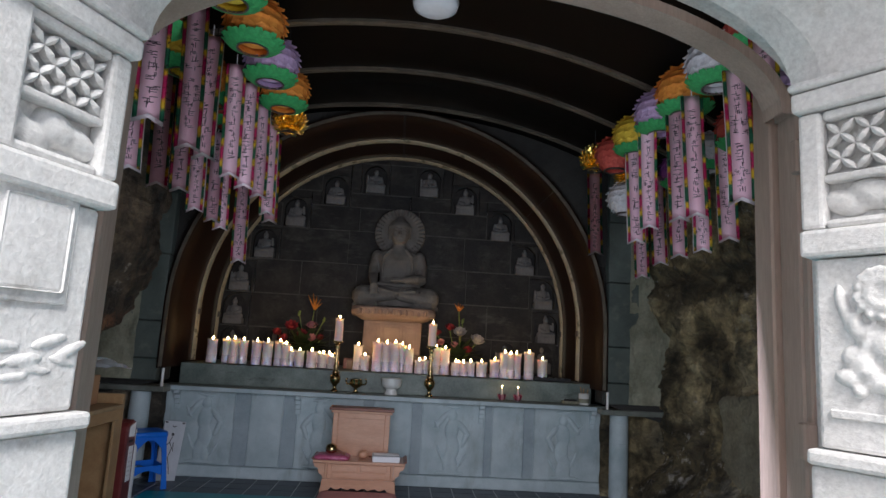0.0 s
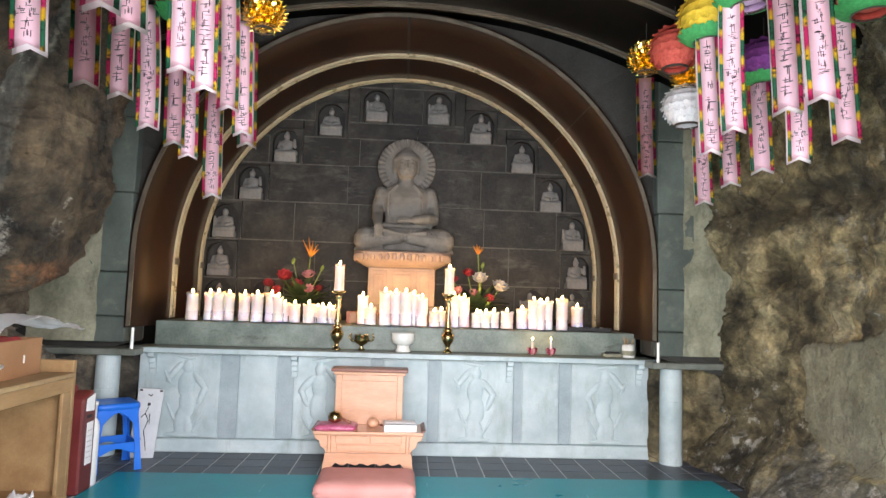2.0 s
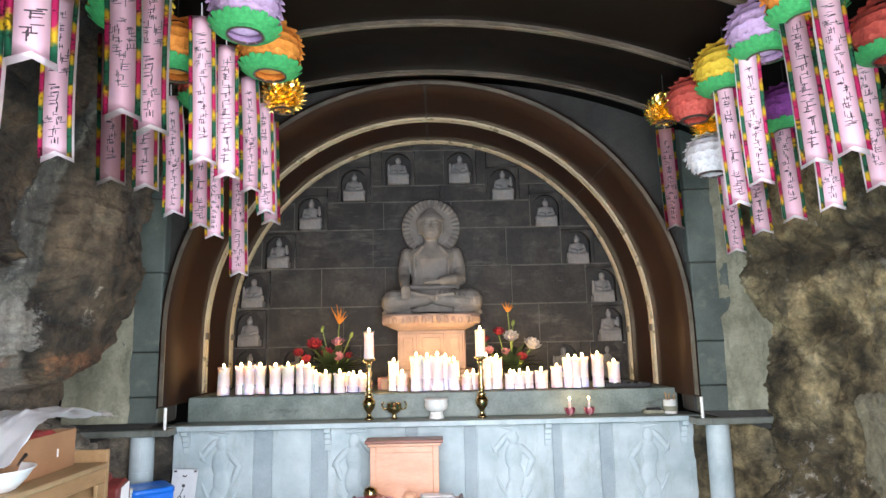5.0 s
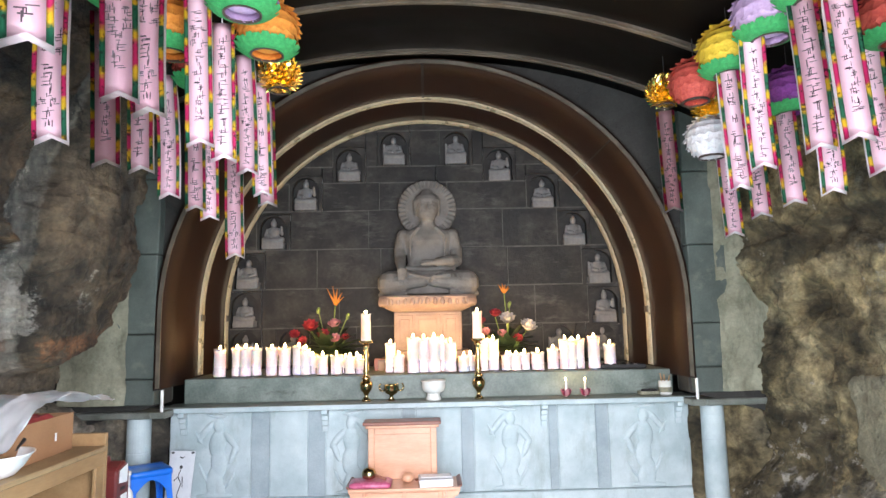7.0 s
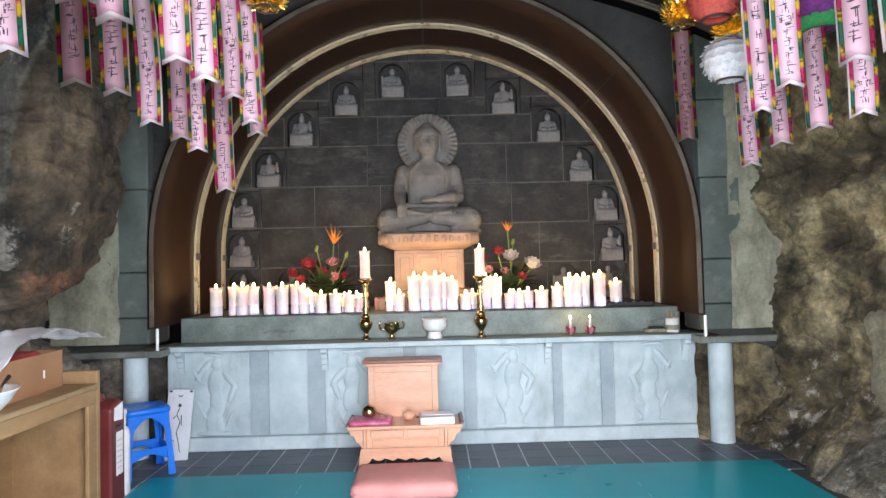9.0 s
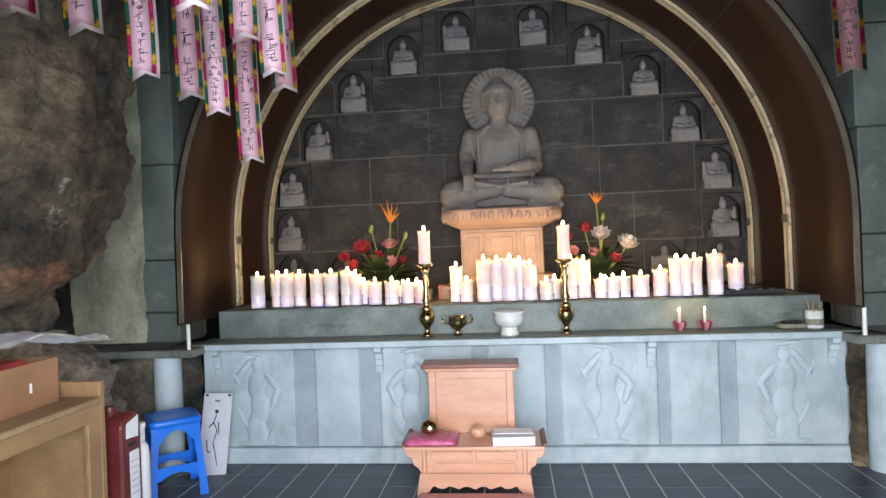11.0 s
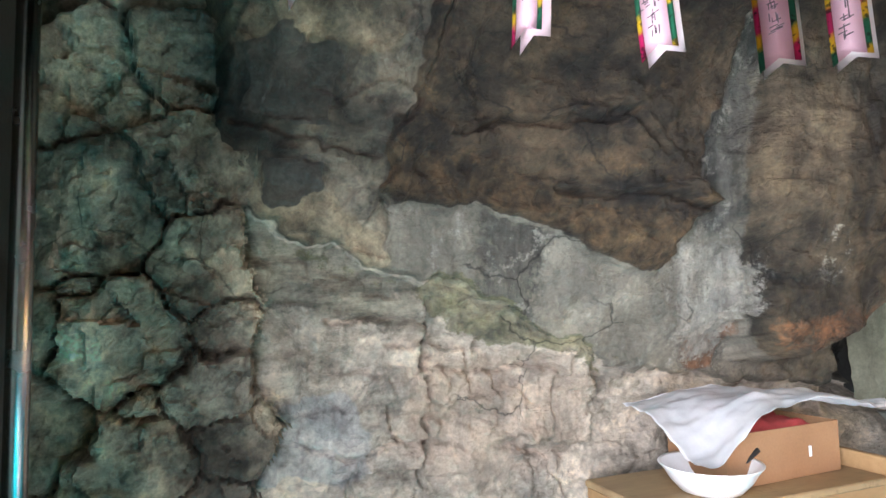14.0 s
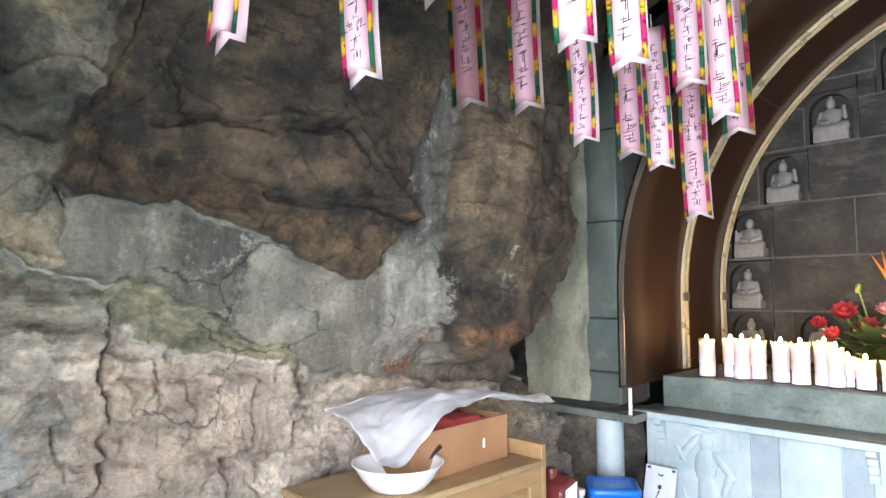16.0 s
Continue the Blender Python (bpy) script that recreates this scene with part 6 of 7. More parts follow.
stool = thing("plastic_stool", "bright blue moulded plastic stool beside the altar", "stool", at=pose(-2.03, 4.57, -0.002, 0, 0, 38) @ Matrix.Diagonal((0.93, 0.93, 0.97, 1)))
part("seat", rounded_plate(((0.02, 0.435), (0.0, 0.44), (0.0, 0.47), (0.012, 0.482), (0.05, 0.478), (0.06, 0.474)), 0.158, 0.158, 0.05, 6), BLUE_PL, stool, smooth=True)
for sx in (-1, 1):
    for sy in (-1, 1):
        part("leg", stool_leg(sx, sy), BLUE_PL, stool)
for s in (-1, 1):
    for ax in (0, 1):
        arch = [(-0.125, 0.12), (-0.10, 0.125)] + [(-0.10 + 0.20 * k / 8, 0.125 + 0.035 * math.sin(math.pi * k / 8)) for k in range(1, 8)] + [(0.10, 0.125), (0.125, 0.12), (0.13, 0.20), (-0.13, 0.20)]
        o = part("stretcher", prism(arch, 0.01, "y" if ax else "x"), BLUE_PL, stool)
        o.location = (0, s * 0.145 - 0.005, 0) if ax else (s * 0.145 - 0.005, 0, 0)
        arch = [(-0.135, 0.30), (-0.115, 0.33)] + [(-0.10 + 0.20 * k / 8, 0.34 + 0.075 * math.sin(math.pi * k / 8)) for k in range(9)] + [(0.115, 0.33), (0.135, 0.30), (0.135, 0.44), (-0.135, 0.44)]
        o = part("skirt", prism(arch, 0.01, "y" if ax else "x"), BLUE_PL, stool)
        o.location = (0, s * 0.140 - 0.005, 0) if ax else (s * 0.140 - 0.005, 0, 0)

board = thing("ink_painting", "white board with a black ink drawing leaning on the altar", "picture", at=pose(-1.93, 4.83, -0.002, 0, 0, 14) @ pose(0, 0, 0, -16, 4, 0) @ Matrix.Diagonal((0.8, 1, 1, 1)))
part("board", a_box(-0.115, 0.115, 0.0, 0.012, 0.0, 0.52, 0.003), BOARD, board)
for x, z, rx, rz in ((-0.09, 0.505, 0.016, 0.008), (0.09, 0.505, 0.016, 0.008), (0.0, 0.40, 0.016, 0.014)):
    part("blot", ball(bmesh.new(), (x, -0.001, z), 1.0, (rx, 0.0015, rz), (0, 0, 0), 10, 6), BLACK, board)
for a, b in (((0.0, 0.38), (-0.02, 0.33)), ((-0.02, 0.33), (0.015, 0.28)), ((0.015, 0.28), (-0.01, 0.20)), ((-0.01, 0.20), (0.02, 0.12)), ((-0.05, 0.30), (-0.02, 0.33)),
             ((-0.06, 0.22), (-0.05, 0.15)), ((-0.05, 0.15), (-0.02, 0.14)), ((0.02, 0.12), (0.035, 0.06)), ((0.02, 0.33), (0.03, 0.25)), ((-0.02, 0.475), (0.0, 0.465)), ((0.0, 0.465), (0.02, 0.475))):
    part("stroke", rod(bmesh.new(), (a[0], -0.0005, a[1]), (b[0], -0.0005, b[1]), 0.005, 6, 0.003), BLACK, board)

pole = thing("steel_pole", "upright polished steel pole near the entrance", "pole", at=(-1.90, 0.76, 0.0))
part("tube", lathe(((0.027, 0.0), (0.027, 3.0)), 24), STEEL, pole, smooth=True)
part("collar", lathe(((0.05, 0.0), (0.05, 0.012), (0.03, 0.02)), 24), STEEL, pole)

# ---- lotus lanterns and name ribbons under the roof ----
def crepe_ball(bm, r, rows, n, puff, seed):
    rg = random.Random(seed)
    for w in range(rows):
        t = (w + 0.5) / rows
        lat = radians(-62 + 135 * t)
        m = max(6, round(n * math.cos(lat) + 3))
        for q in range(m):
            a = 2 * math.pi * (q + 0.5 * (w % 2)) / m + rg.uniform(-0.06, 0.06)
            d = Vector((math.cos(lat) * math.cos(a), math.cos(lat) * math.sin(a), math.sin(lat)))
            side = Vector((-math.sin(a), math.cos(a), 0))
            up = d.cross(side)
            size = r * (0.40 + 0.05 * rg.random())
            prev = None
            for u in range(4):
                s = u / 3
                wd = size * 0.55 * math.sin(math.pi * (0.22 + 0.72 * s)) ** 0.7
                c = d * (r * (0.86 + puff * s * s)) + up * size * (s - 0.45) * -1.0
                row = [bm.verts.new(c - side * wd), bm.verts.new(c + d * (0.10 * size)), bm.verts.new(c + side * wd)]
                if prev:
                    bm.faces.new((prev[0], prev[1], row[1], row[0]))
                    bm.faces.new((prev[1], prev[2], row[2], row[1]))
                prev = row


def scale_ball(bm, rows, n):
    """Overlapping pointed scales that curl away from a ball, as on a pine cone."""
    for w in range(rows):
        lat = radians(-68 + 140 * (w + 0.5) / rows)
        m = max(5, round(n * math.cos(lat)))
        for q in range(m):
            a = 2 * math.pi * (q + 0.5 * (w % 2)) / m
            out = Vector((math.cos(lat) * math.cos(a), math.cos(lat) * math.sin(a), math.sin(lat)))
            side = Vector((-math.sin(a), math.cos(a), 0))
            up = out.cross(side)
            prev = None
            for t, wd, lift in ((0.0, 0.17, 0.0), (0.35, 0.24, 0.06), (0.7, 0.17, 0.20), (1.0, 0.015, 0.40)):
                c = out * (0.74 + lift) + up * (0.52 * (t - 0.4))
                row = [bm.verts.new(c - side * wd + out * 0.05), bm.verts.new(c - out * 0.03), bm.verts.new(c + side * wd + out * 0.05)]
                if prev:
                    bm.faces.new((prev[0], prev[1], row[1], row[0]))
                    bm.faces.new((prev[1], prev[2], row[2], row[1]))
                prev = row


def skirt(bm, r, n, drop, seed):
    rg = random.Random(seed)
    for w in range(2):
        for q in range(n):
            a = 2 * math.pi * (q + 0.5 * w) / n
            side = Vector((-math.sin(a), math.cos(a), 0))
            d = Vector((math.cos(a), math.sin(a), 0))
            prev = None
            for u in range(4):
                s = u / 3
                wd = r * 0.30 * (1 - 0.75 * s ** 2)
                c = d * r * (0.48 + 0.52 * s) + Vector((0, 0, -r * (0.86 - 0.26 * s * s) + drop * w + rg.uniform(-0.006, 0.006)))
                row = [bm.verts.new(c - side * wd), bm.verts.new(c - Vector((0, 0, 0.02 * r))), bm.verts.new(c + side * wd)]
                if prev:
                    bm.faces.new((prev[0], prev[1], row[1], row[0]))
                    bm.faces.new((prev[1], prev[2], row[2], row[1]))
                prev = row


LANTERN_MESH = {}


def lantern(x, y, z, tone, r=0.165, leaf=True):
    gold = tone == "gold"
    words = {"gold": "shiny gold foil lotus lantern hung under the roof"}.get(tone, tone + " crepe paper lotus lantern" + (" with green leaf skirt" if leaf else ""))
    th = thing("lotus_lantern", words, "lantern", at=pose(x, y, z, 0, 0, (x * 97 + y * 53) % 90), group="lotus lanterns")
    key = "gold" if gold else "paper"
    if key not in LANTERN_MESH:
        bm = bmesh.new()
        if not gold:
            crepe_ball(bm, 1.0, 7, 13, 0.16, 3)
            ball(bm, (0, 0, 0), 0.86, (1, 1, 0.95), (0, 0, 0), 20, 14)
        else:
            scale_ball(bm, 8, 15)
            ball(bm, (0, 0, 0), 0.60, (1, 1, 0.95), (0, 0, 0), 16, 10)
        me = bpy.data.meshes.new("petals")
        bm.to_mesh(me)
        bm.free()
        LANTERN_MESH[key] = me
        bs = bmesh.new()
        skirt(bs, 1.0, 12, 0.05, 5)
        ms = bpy.data.meshes.new("leaf_skirt")
        bs.to_mesh(ms)
        bs.free()
        LANTERN_MESH["skirt"] = ms
    tone_key = "petals_" + tone
    if tone_key not in LANTERN_MESH:
        me = LANTERN_MESH[key].copy()
        me.materials.clear()
        LANTERN_MESH[tone_key] = me
    o = part_mesh("petals", LANTERN_MESH[tone_key], GOLD if gold else LANTERN[tone], th, "", False)
    o.scale = (r, r, r * 0.92)
    if leaf and not gold:
        s = part_mesh("leaf_skirt", LANTERN_MESH["skirt"], GREEN_PAPER, th, "green paper leaves")
        s.scale = (r, r, r)
    part("bottom_ring", lathe(((r * 0.50, -r * 0.84), (r * 0.52, -r * 0.82), (r * 0.52, -r * 0.90), (r * 0.46, -r * 0.90), (r * 0.46, -r * 0.84)), 20, False), POT, th)
    roof_z = VA + 0.06 - (4.9 - math.sqrt(4.9 ** 2 - (x - VX) ** 2))
    part("cord", rod(bmesh.new(), (0, 0, r * 0.8), (0, 0, max(r, roof_z - z)), 0.003, 6), BLACK, th)


def ribbon_mesh(length, width, curl, seed):
    """Pink front, banded edges, white tail behind; hung at z 0."""
    n = 16
    def centre(t):
        return curl * math.sin(t * 2.4) * length * 0.06
    def strip(u0, u1, dy, z_end, notch, gap=0.0):
        bm = bmesh.new()
        rows = []
        for k in range(n + 1):
            t = k / n
            z = -z_end * t
            row = []
            for u in (u0, (u0 + u1) / 2, u1):
                e = notch * (1 - abs(u) * 2) if k == n else 0
                bow = -0.002 * (1 - (2 * u) ** 2)
                row.append(bm.verts.new((u * width, dy + gap * min(1.0, 4 * t) + bow + centre(t), z + e)))
            rows.append(row)
        for a, b in zip(rows, rows[1:]):
            bm.faces.new((a[0], a[1], b[1], b[0]))
            bm.faces.new((a[1], a[2], b[2], b[1]))
        bmesh.ops.solidify(bm, geom=list(bm.faces), thickness=0.0012)
        return bm
    front = strip(-0.35, 0.35, 0.0, length, 0.03)
    left = strip(-0.5, -0.351, 0.0, length, 0.03)
    right = strip(0.351, 0.5, 0.0, length, 0.03)
    tail = strip(-0.5, 0.5, 0.004, length + 0.012, 0.03, 0.024)
    ink = bmesh.new()
    rg = random.Random(seed)
    z = 0.10
    big = rg.random() < 0.35
    size = width * (0.34 if big else 0.25)
    while z < length - 0.07:
        cx = rg.uniform(-0.04, 0.04) * width
        cols = (cx,) if (big or rg.random() < 0.8) else (cx - 0.2 * width, cx + 0.2 * width)
        for c in cols:
            for q in range(rg.randint(5, 7)):
                ox, oz = rg.uniform(-0.45, 0.45) * size, rg.uniform(-0.42, 0.42) * size
                hor = rg.random() < 0.5
                l = size * rg.uniform(0.22, 0.45)
                w = size * rg.uniform(0.038, 0.06)
                a, b = (l, w) if hor else (w, l)
                t = (z - oz) / length
                y = -0.0045 + centre(t)
                vs = [ink.verts.new((c + ox + sx * a, y, -z + oz + sz * b + sx * 0.1 * a)) for sx, sz in ((-1, -1), (1, -1), (1, 1), (-1, 1))]
                ink.faces.new(vs)
        z += size * rg.uniform(1.05, 1.3)
        if rg.random() < 0.08:
            z += size
    out = {}
    for name, bm in (("front", front), ("edge_a", left), ("edge_b", right), ("tail", tail), ("writing", ink)):
        me = bpy.data.meshes.new(name)
        bm.to_mesh(me)
        bm.free()
        out[name] = me
    return out


RIBBON = [ribbon_mesh(0.72 + 0.02 * (k % 3), 0.125, (0.5, -0.3, 0.8, -0.9, 0.2, -0.6, 1.0, 0.0)[k], 50 + k) for k in range(8)]


def ribbon(x, y, tip, turn, k, stretch=1.0):
    me = RIBBON[k % 8]
    length = (0.72 + 0.02 * ((k % 8) % 3)) * stretch
    th = thing("name_ribbon", "pink paper ribbon with handwritten names and striped edges", "ribbon", at=pose(x, y, tip + length + 0.02, (k * 7) % 5 - 2, (k * 5) % 5 - 2, turn), group="name ribbons")
    for name, mesh, m in (("front", me["front"], PINK), ("edge", me["edge_a"], BORDER), ("edge", me["edge_b"], BORDER), ("tail", me["tail"], PAPER), ("writing", me["writing"], INK)):
        o = part_mesh(name, mesh, m, face if name == "writing" else th, {"writing": "dark handwriting", "tail": "white back layer"}.get(name, ""), True)
        if name == "writing":
            o["kind"] = "stuff"
        else:
            o.scale = (1, 1, stretch)
        if name == "front":
            face = o
    part("loop", rod(bmesh.new(), (0, 0.002, -0.004), (0, 0.002, 0.07), 0.003, 6), PAPER, th)


rows = ((-1.09, 8, ((1.20, 2.18), (1.54, 2.18), (2.01, 2.22), (2.29, 2.23), (2.80, 2.28), (3.14, 2.28), (3.56, 2.33), (3.87, 2.26), (4.07, 2.23))),
        (-1.52, 10, ((1.34, 2.19), (1.94, 2.16), (2.37, 2.16), (2.80, 2.19), (3.14, 2.23), (3.49, 2.18), (3.90, 2.17), (4.22, 2.17))),
        (1.72, -14, ((1.30, 2.12), (1.60, 2.12), (1.90, 2.10), (2.33, 2.11), (2.62, 2.15), (3.00, 2.18), (3.34, 2.13), (4.20, 2.17))),
        (2.15, -24, ((2.35, 2.08), (2.76, 2.08), (3.19, 2.07), (3.50, 2.07), (3.94, 2.07), (4.23, 1.99))))
k = 0
for x, turn, spots in rows:
    for y, tip in spots:
        ribbon(x + 0.02 * math.sin(3.1 * k), y, tip, turn + (1 - step(y, 1.6, 2.7)) * (10 if x < 0 else -14) + 8 * math.sin(1.7 * k), k)
        k += 1
ribbon(-1.37, 4.29, 1.90, 8, 3, 1.05)

for q, y in enumerate((1.30, 1.80, 2.28, 2.75, 3.20)):
    lantern(-0.86, y, 3.06, ("red", "yellow", "orange", "lilac", "orange")[q], 0.175)
for q, y in enumerate((1.55, 2.05, 2.55, 3.05, 3.52)):
    lantern(-1.32, y, 3.00, ("white", "red", "yellow", "orange", "red")[q], 0.175)
lantern(-0.92, 3.74, 3.02, "gold", 0.125)
for q, y in enumerate((1.25, 1.72, 2.18, 2.60, 2.98)):
    lantern(1.79, y, 3.02, ("orange", "red", "white", "orange", "lilac")[q], 0.18)
lantern(1.77, 3.38, 2.99, "yellow", 0.175)
lantern(1.75, 3.80, 2.97, "red", 0.165, False)
lantern(1.68, 4.12, 3.02, "gold", 0.118)
lantern(1.93, 3.98, 2.86, "gold", 0.11)
lantern(1.93, 4.02, 2.66, "white", 0.165, False)
for q, (y, tone) in enumerate(((1.6, "yellow"), (2.1, "lilac"), (2.62, "red"), (3.10, "white"), (3.50, "purple"))):
    lantern(2.18, y, 2.86 - 0.02 * q, tone, 0.165)

lamp = thing("ceiling_lamp", "round white ceiling lamp, unlit, under the roof", "lamp", at=(0.16, 2.60, 3.50))
part("shade", lathe(((0.02, -0.09), (0.10, -0.085), (0.14, -0.06), (0.15, -0.02), (0.13, 0.0), (0.05, 0.01)), 28), WHITE_PL, lamp, smooth=True)
part("base", lathe(((0.06, 0.01), (0.06, 0.06)), 20), WHITE_PL, lamp)

# ---- entrance front of carved granite ----
DX0, DX1, DZ, DR = -0.825, 1.215, 2.06, 0.42      # doorway: sides, springing, rise of its arch
PE0, PE1, PZ = -0.60, 1.075, 2.04              # inner edges of the doorposts, top of their capitals
DC, DH = (DX0 + DX1) / 2, (DX1 - DX0) / 2


def door_outline(grow=0.0, n=24):
    pts = [(DX0 - grow, -0.02), (DX0 - grow, DZ)]
    for k in range(1, n):
        a = math.pi - math.pi * k / n
        pts.append((DC + (DH + grow) * math.cos(a), DZ + (DR + grow) * math.sin(a)))
    return pts + [(DX1 + grow, DZ), (DX1 + grow, -0.02)]


def front_wall():
    bm = bmesh.new()
    inner = door_outline()
    n = len(inner)
    outer = []
    for x, z in inner:
        d = Vector((x - DC, z - 1.2))
        s = 1.0
        while abs(DC + d.x * s) < 3.4 and 1.2 + d.y * s < 4.3 and s < 12:
            s += 0.01
        outer.append((DC + d.x * s, max(-0.02, 1.2 + d.y * s) if z > 0 else -0.02))
    for y in (0.43, 0.60):
        a = [bm.verts.new((x, y, z)) for x, z in inner]
        b = [bm.verts.new((x, y, z)) for x, z in outer]
        for k in range(n - 1):
            bm.faces.new((a[k], a[k + 1], b[k + 1], b[k]))
    bm.verts.ensure_lookup_table()
    for k in range(n - 1):
        bm.faces.new((bm.verts[k], bm.verts[k + 1], bm.verts[2 * n + k + 1], bm.verts[2 * n + k]))
        bm.faces.new((bm.verts[n + k], bm.verts[n + k + 1], bm.verts[3 * n + k + 1], bm.verts[3 * n + k]))
    bmesh.ops.recalc_face_normals(bm, faces=bm.faces)
    return bm


tagged(part("wall_front", front_wall(), FACADE), "pale granite entrance wall with an arched doorway", "wall", kind="structure")


def leaf4(bm, cx, cz, r, y):
    """Four pointed petals of a pierced lattice."""
    for k in range(4):
        a = radians(45 + 90 * k)
        d, s = Vector((math.cos(a), math.sin(a))), Vector((-math.sin(a), math.cos(a)))
        prof = ((0.0, 0.0), (0.35, 0.20), (0.7, 0.27), (1.05, 0.20), (1.40, 0.0))
        top = [Vector((cx, cz)) + d * r * t + s * r * w for t, w in prof] + [Vector((cx, cz)) + d * r * t - s * r * w for t, w in prof[-2:0:-1]]
        f = [bm.verts.new((p.x, y, p.y)) for p in top]
        m = bm.verts.new((cx + d.x * r * 0.7, y - 0.012, cz + d.y * r * 0.7))
        g = [bm.verts.new((p.x, y + 0.02, p.y)) for p in top]
        for q in range(len(f)):
            j = (q + 1) % len(f)
            bm.faces.new((f[q], f[j], m))
            bm.faces.new((f[q], g[q], g[j], f[j]))


def facade_post(name, side):
    """Stacked carved granite blocks beside the doorway."""
    ex, turn = (PE0 - 0.03, 70) if side < 0 else (PE1, -58)
    post = thing(name, "carved white granite doorpost with pierced lattice and scrolls", "doorpost", at=pose(ex, 0.40, 0, 0, 0, turn) @ pose(0, -0.36, 0), group="carved doorposts")
    e = 0.0
    def span(a, b):
        u, v = e + side * a, e + side * b
        return (min(u, v), max(u, v))
    def slab(label, a, b, y0, y1, z0, z1, bev=0.01):
        x0, x1 = span(a, b)
        return part(label, a_box(x0, x1, y0, y1, z0, z1, bev, 2), FACADE, post)
    dz = -0.06
    # plinth block, die with panel, moulding, lattice block, capital
    slab("foot_block", 0.0, 0.70, 0.34, 0.4295, 0.0, 0.55)
    slab("lower_block", 0.0, 0.70, 0.355, 0.4295, 0.553, 1.15 + dz)
    slab("ledge", -0.012 if side < 0 else 0.0, 0.70, 0.335, 0.4295, 1.153 + dz, 1.19 + dz)
    slab("die", 0.022, 0.70, 0.36, 0.4295, 1.193 + dz, 1.645 + dz)
    slab("moulding", 0.0, 0.70, 0.332, 0.4295, 1.648 + dz, 1.715 + dz)
    slab("lattice_back", 0.0, 0.70, 0.395, 0.4295, 1.718 + dz, 2.02 + dz)
    slab("lattice_jamb", 0.0, 0.055, 0.345, 0.3945, 1.718 + dz, 2.02 + dz)
    slab("lattice_sill", 0.0555, 0.36, 0.35, 0.3945, 1.718 + dz, 1.74 + dz)
    slab("lattice_rail", 0.0555, 0.36, 0.352, 0.3945, 1.835 + dz, 1.853 + dz, 0.004)
    slab("lattice_head", 0.0555, 0.36, 0.35, 0.3945, 1.995 + dz, 2.02 + dz)
    wide = 0.36 if side > 0 else 0.262
    slab("lattice_jamb", wide + 0.0005, wide + (0.06 if side > 0 else 0.43), 0.345, 0.3945, 1.718 + dz, 2.02 + dz)
    slab("capital", -0.008, 0.70, 0.325, 0.4295, 2.023 + dz, 2.075 + dz)
    slab("capital_top", -0.012, 0.70, 0.315, 0.4295, 2.078 + dz, 2.10 + dz)
    bm = bmesh.new()
    for i in range(5):
        for j in range(2):
            x0, x1 = span(0.06 + 0.065 * i, 0.06 + 0.065 * (i + 1))
            if 0.06 + 0.065 * (i + 1) > wide:
                continue
            leaf4(bm, (x0 + x1) / 2, 1.892 + 0.065 * j + dz, 0.0325, 0.362)
    part("lattice", bm, FACADE, post, "pierced petal lattice")
    # swelling scrolls under the lattice
    bm = bmesh.new()
    for k in range(5):
        t = k / 4
        ball(bm, (e + side * (0.085 + 0.25 * t), 0.393, 1.785 + 0.018 * math.sin(9 * t) + dz), 0.05, (1.15, 0.65, 0.62 + 0.15 * (k % 2)), (0, 25, 0), 14, 10)
    part_mesh("scroll", fused("scroll", bm, 0.008, 2), FACADE, post, "carved cloud scroll", True)
    if side > 0:
        bm = bmesh.new()
        bmesh.ops.create_cone(bm, cap_ends=True, segments=30, radius1=0.05, radius2=0.045, depth=0.03, matrix=pose(e + 0.175, 0.352, 1.50, 90, 0, 0))
        for k in range(30):
            a = k * 0.42
            r = 0.02 + 0.0016 * k
            ball(bm, (e + 0.175 + r * math.cos(a), 0.342, 1.50 + r * math.sin(a)), 0.011, (1, 1, 1), (0, 0, 0), 8, 6)
        for x, z, rx, rz, a in ((0.085, 1.47, 0.022, 0.075, -12), (0.11, 1.42, 0.03, 0.09, -30), (0.16, 1.385, 0.05, 0.05, 20), (0.19, 1.345, 0.055, 0.04, -15), (0.11, 1.345, 0.05, 0.045, 30),
                                (0.24, 1.40, 0.045, 0.06, 10), (0.09, 1.30, 0.045, 0.03, 10), (0.16, 1.29, 0.06, 0.03, -8), (0.24, 1.31, 0.06, 0.035, 12), (0.30, 1.38, 0.05, 0.08, 0), (0.29, 1.48, 0.05, 0.07, 30)):
            ball(bm, (e + x, 0.362, z), 1.0, (rx * 0.72, 0.019, rz * 0.72), (0, a, 0), 14, 10)
            ball(bm, (e + x + 0.025, 0.362, z - 0.03), 1.0, (rx * 0.35, 0.022, rz * 0.6), (0, a + 50, 0), 12, 8)
        part_mesh("relief", fused("relief", bm, 0.007, 1), FACADE, post, "carved swirling relief", True)
        slab("die_sill", 0.05, 0.60, 0.352, 0.3595, 1.205, 1.225, 0.003)
    else:
        slab("panel", 0.085, 0.28, 0.352, 0.3595, 1.36, 1.60, 0.006)
        slab("panel", 0.105, 0.26, 0.346, 0.3515, 1.385, 1.575, 0.008)
        bm = bmesh.new()
        for k in range(5):
            ball(bm, (e - 0.05 - 0.055 * k, 0.361, 1.265 + 0.022 * math.sin(2.2 * k)), 0.032, (1.5, 0.28, 0.42), (0, -24 + 9 * k, 0), 14, 10)
            ball(bm, (e - 0.07 - 0.055 * k, 0.361, 1.225 + 0.016 * math.cos(1.7 * k)), 0.026, (1.6, 0.28, 0.36), (0, 14 - 8 * k, 0), 14, 10)
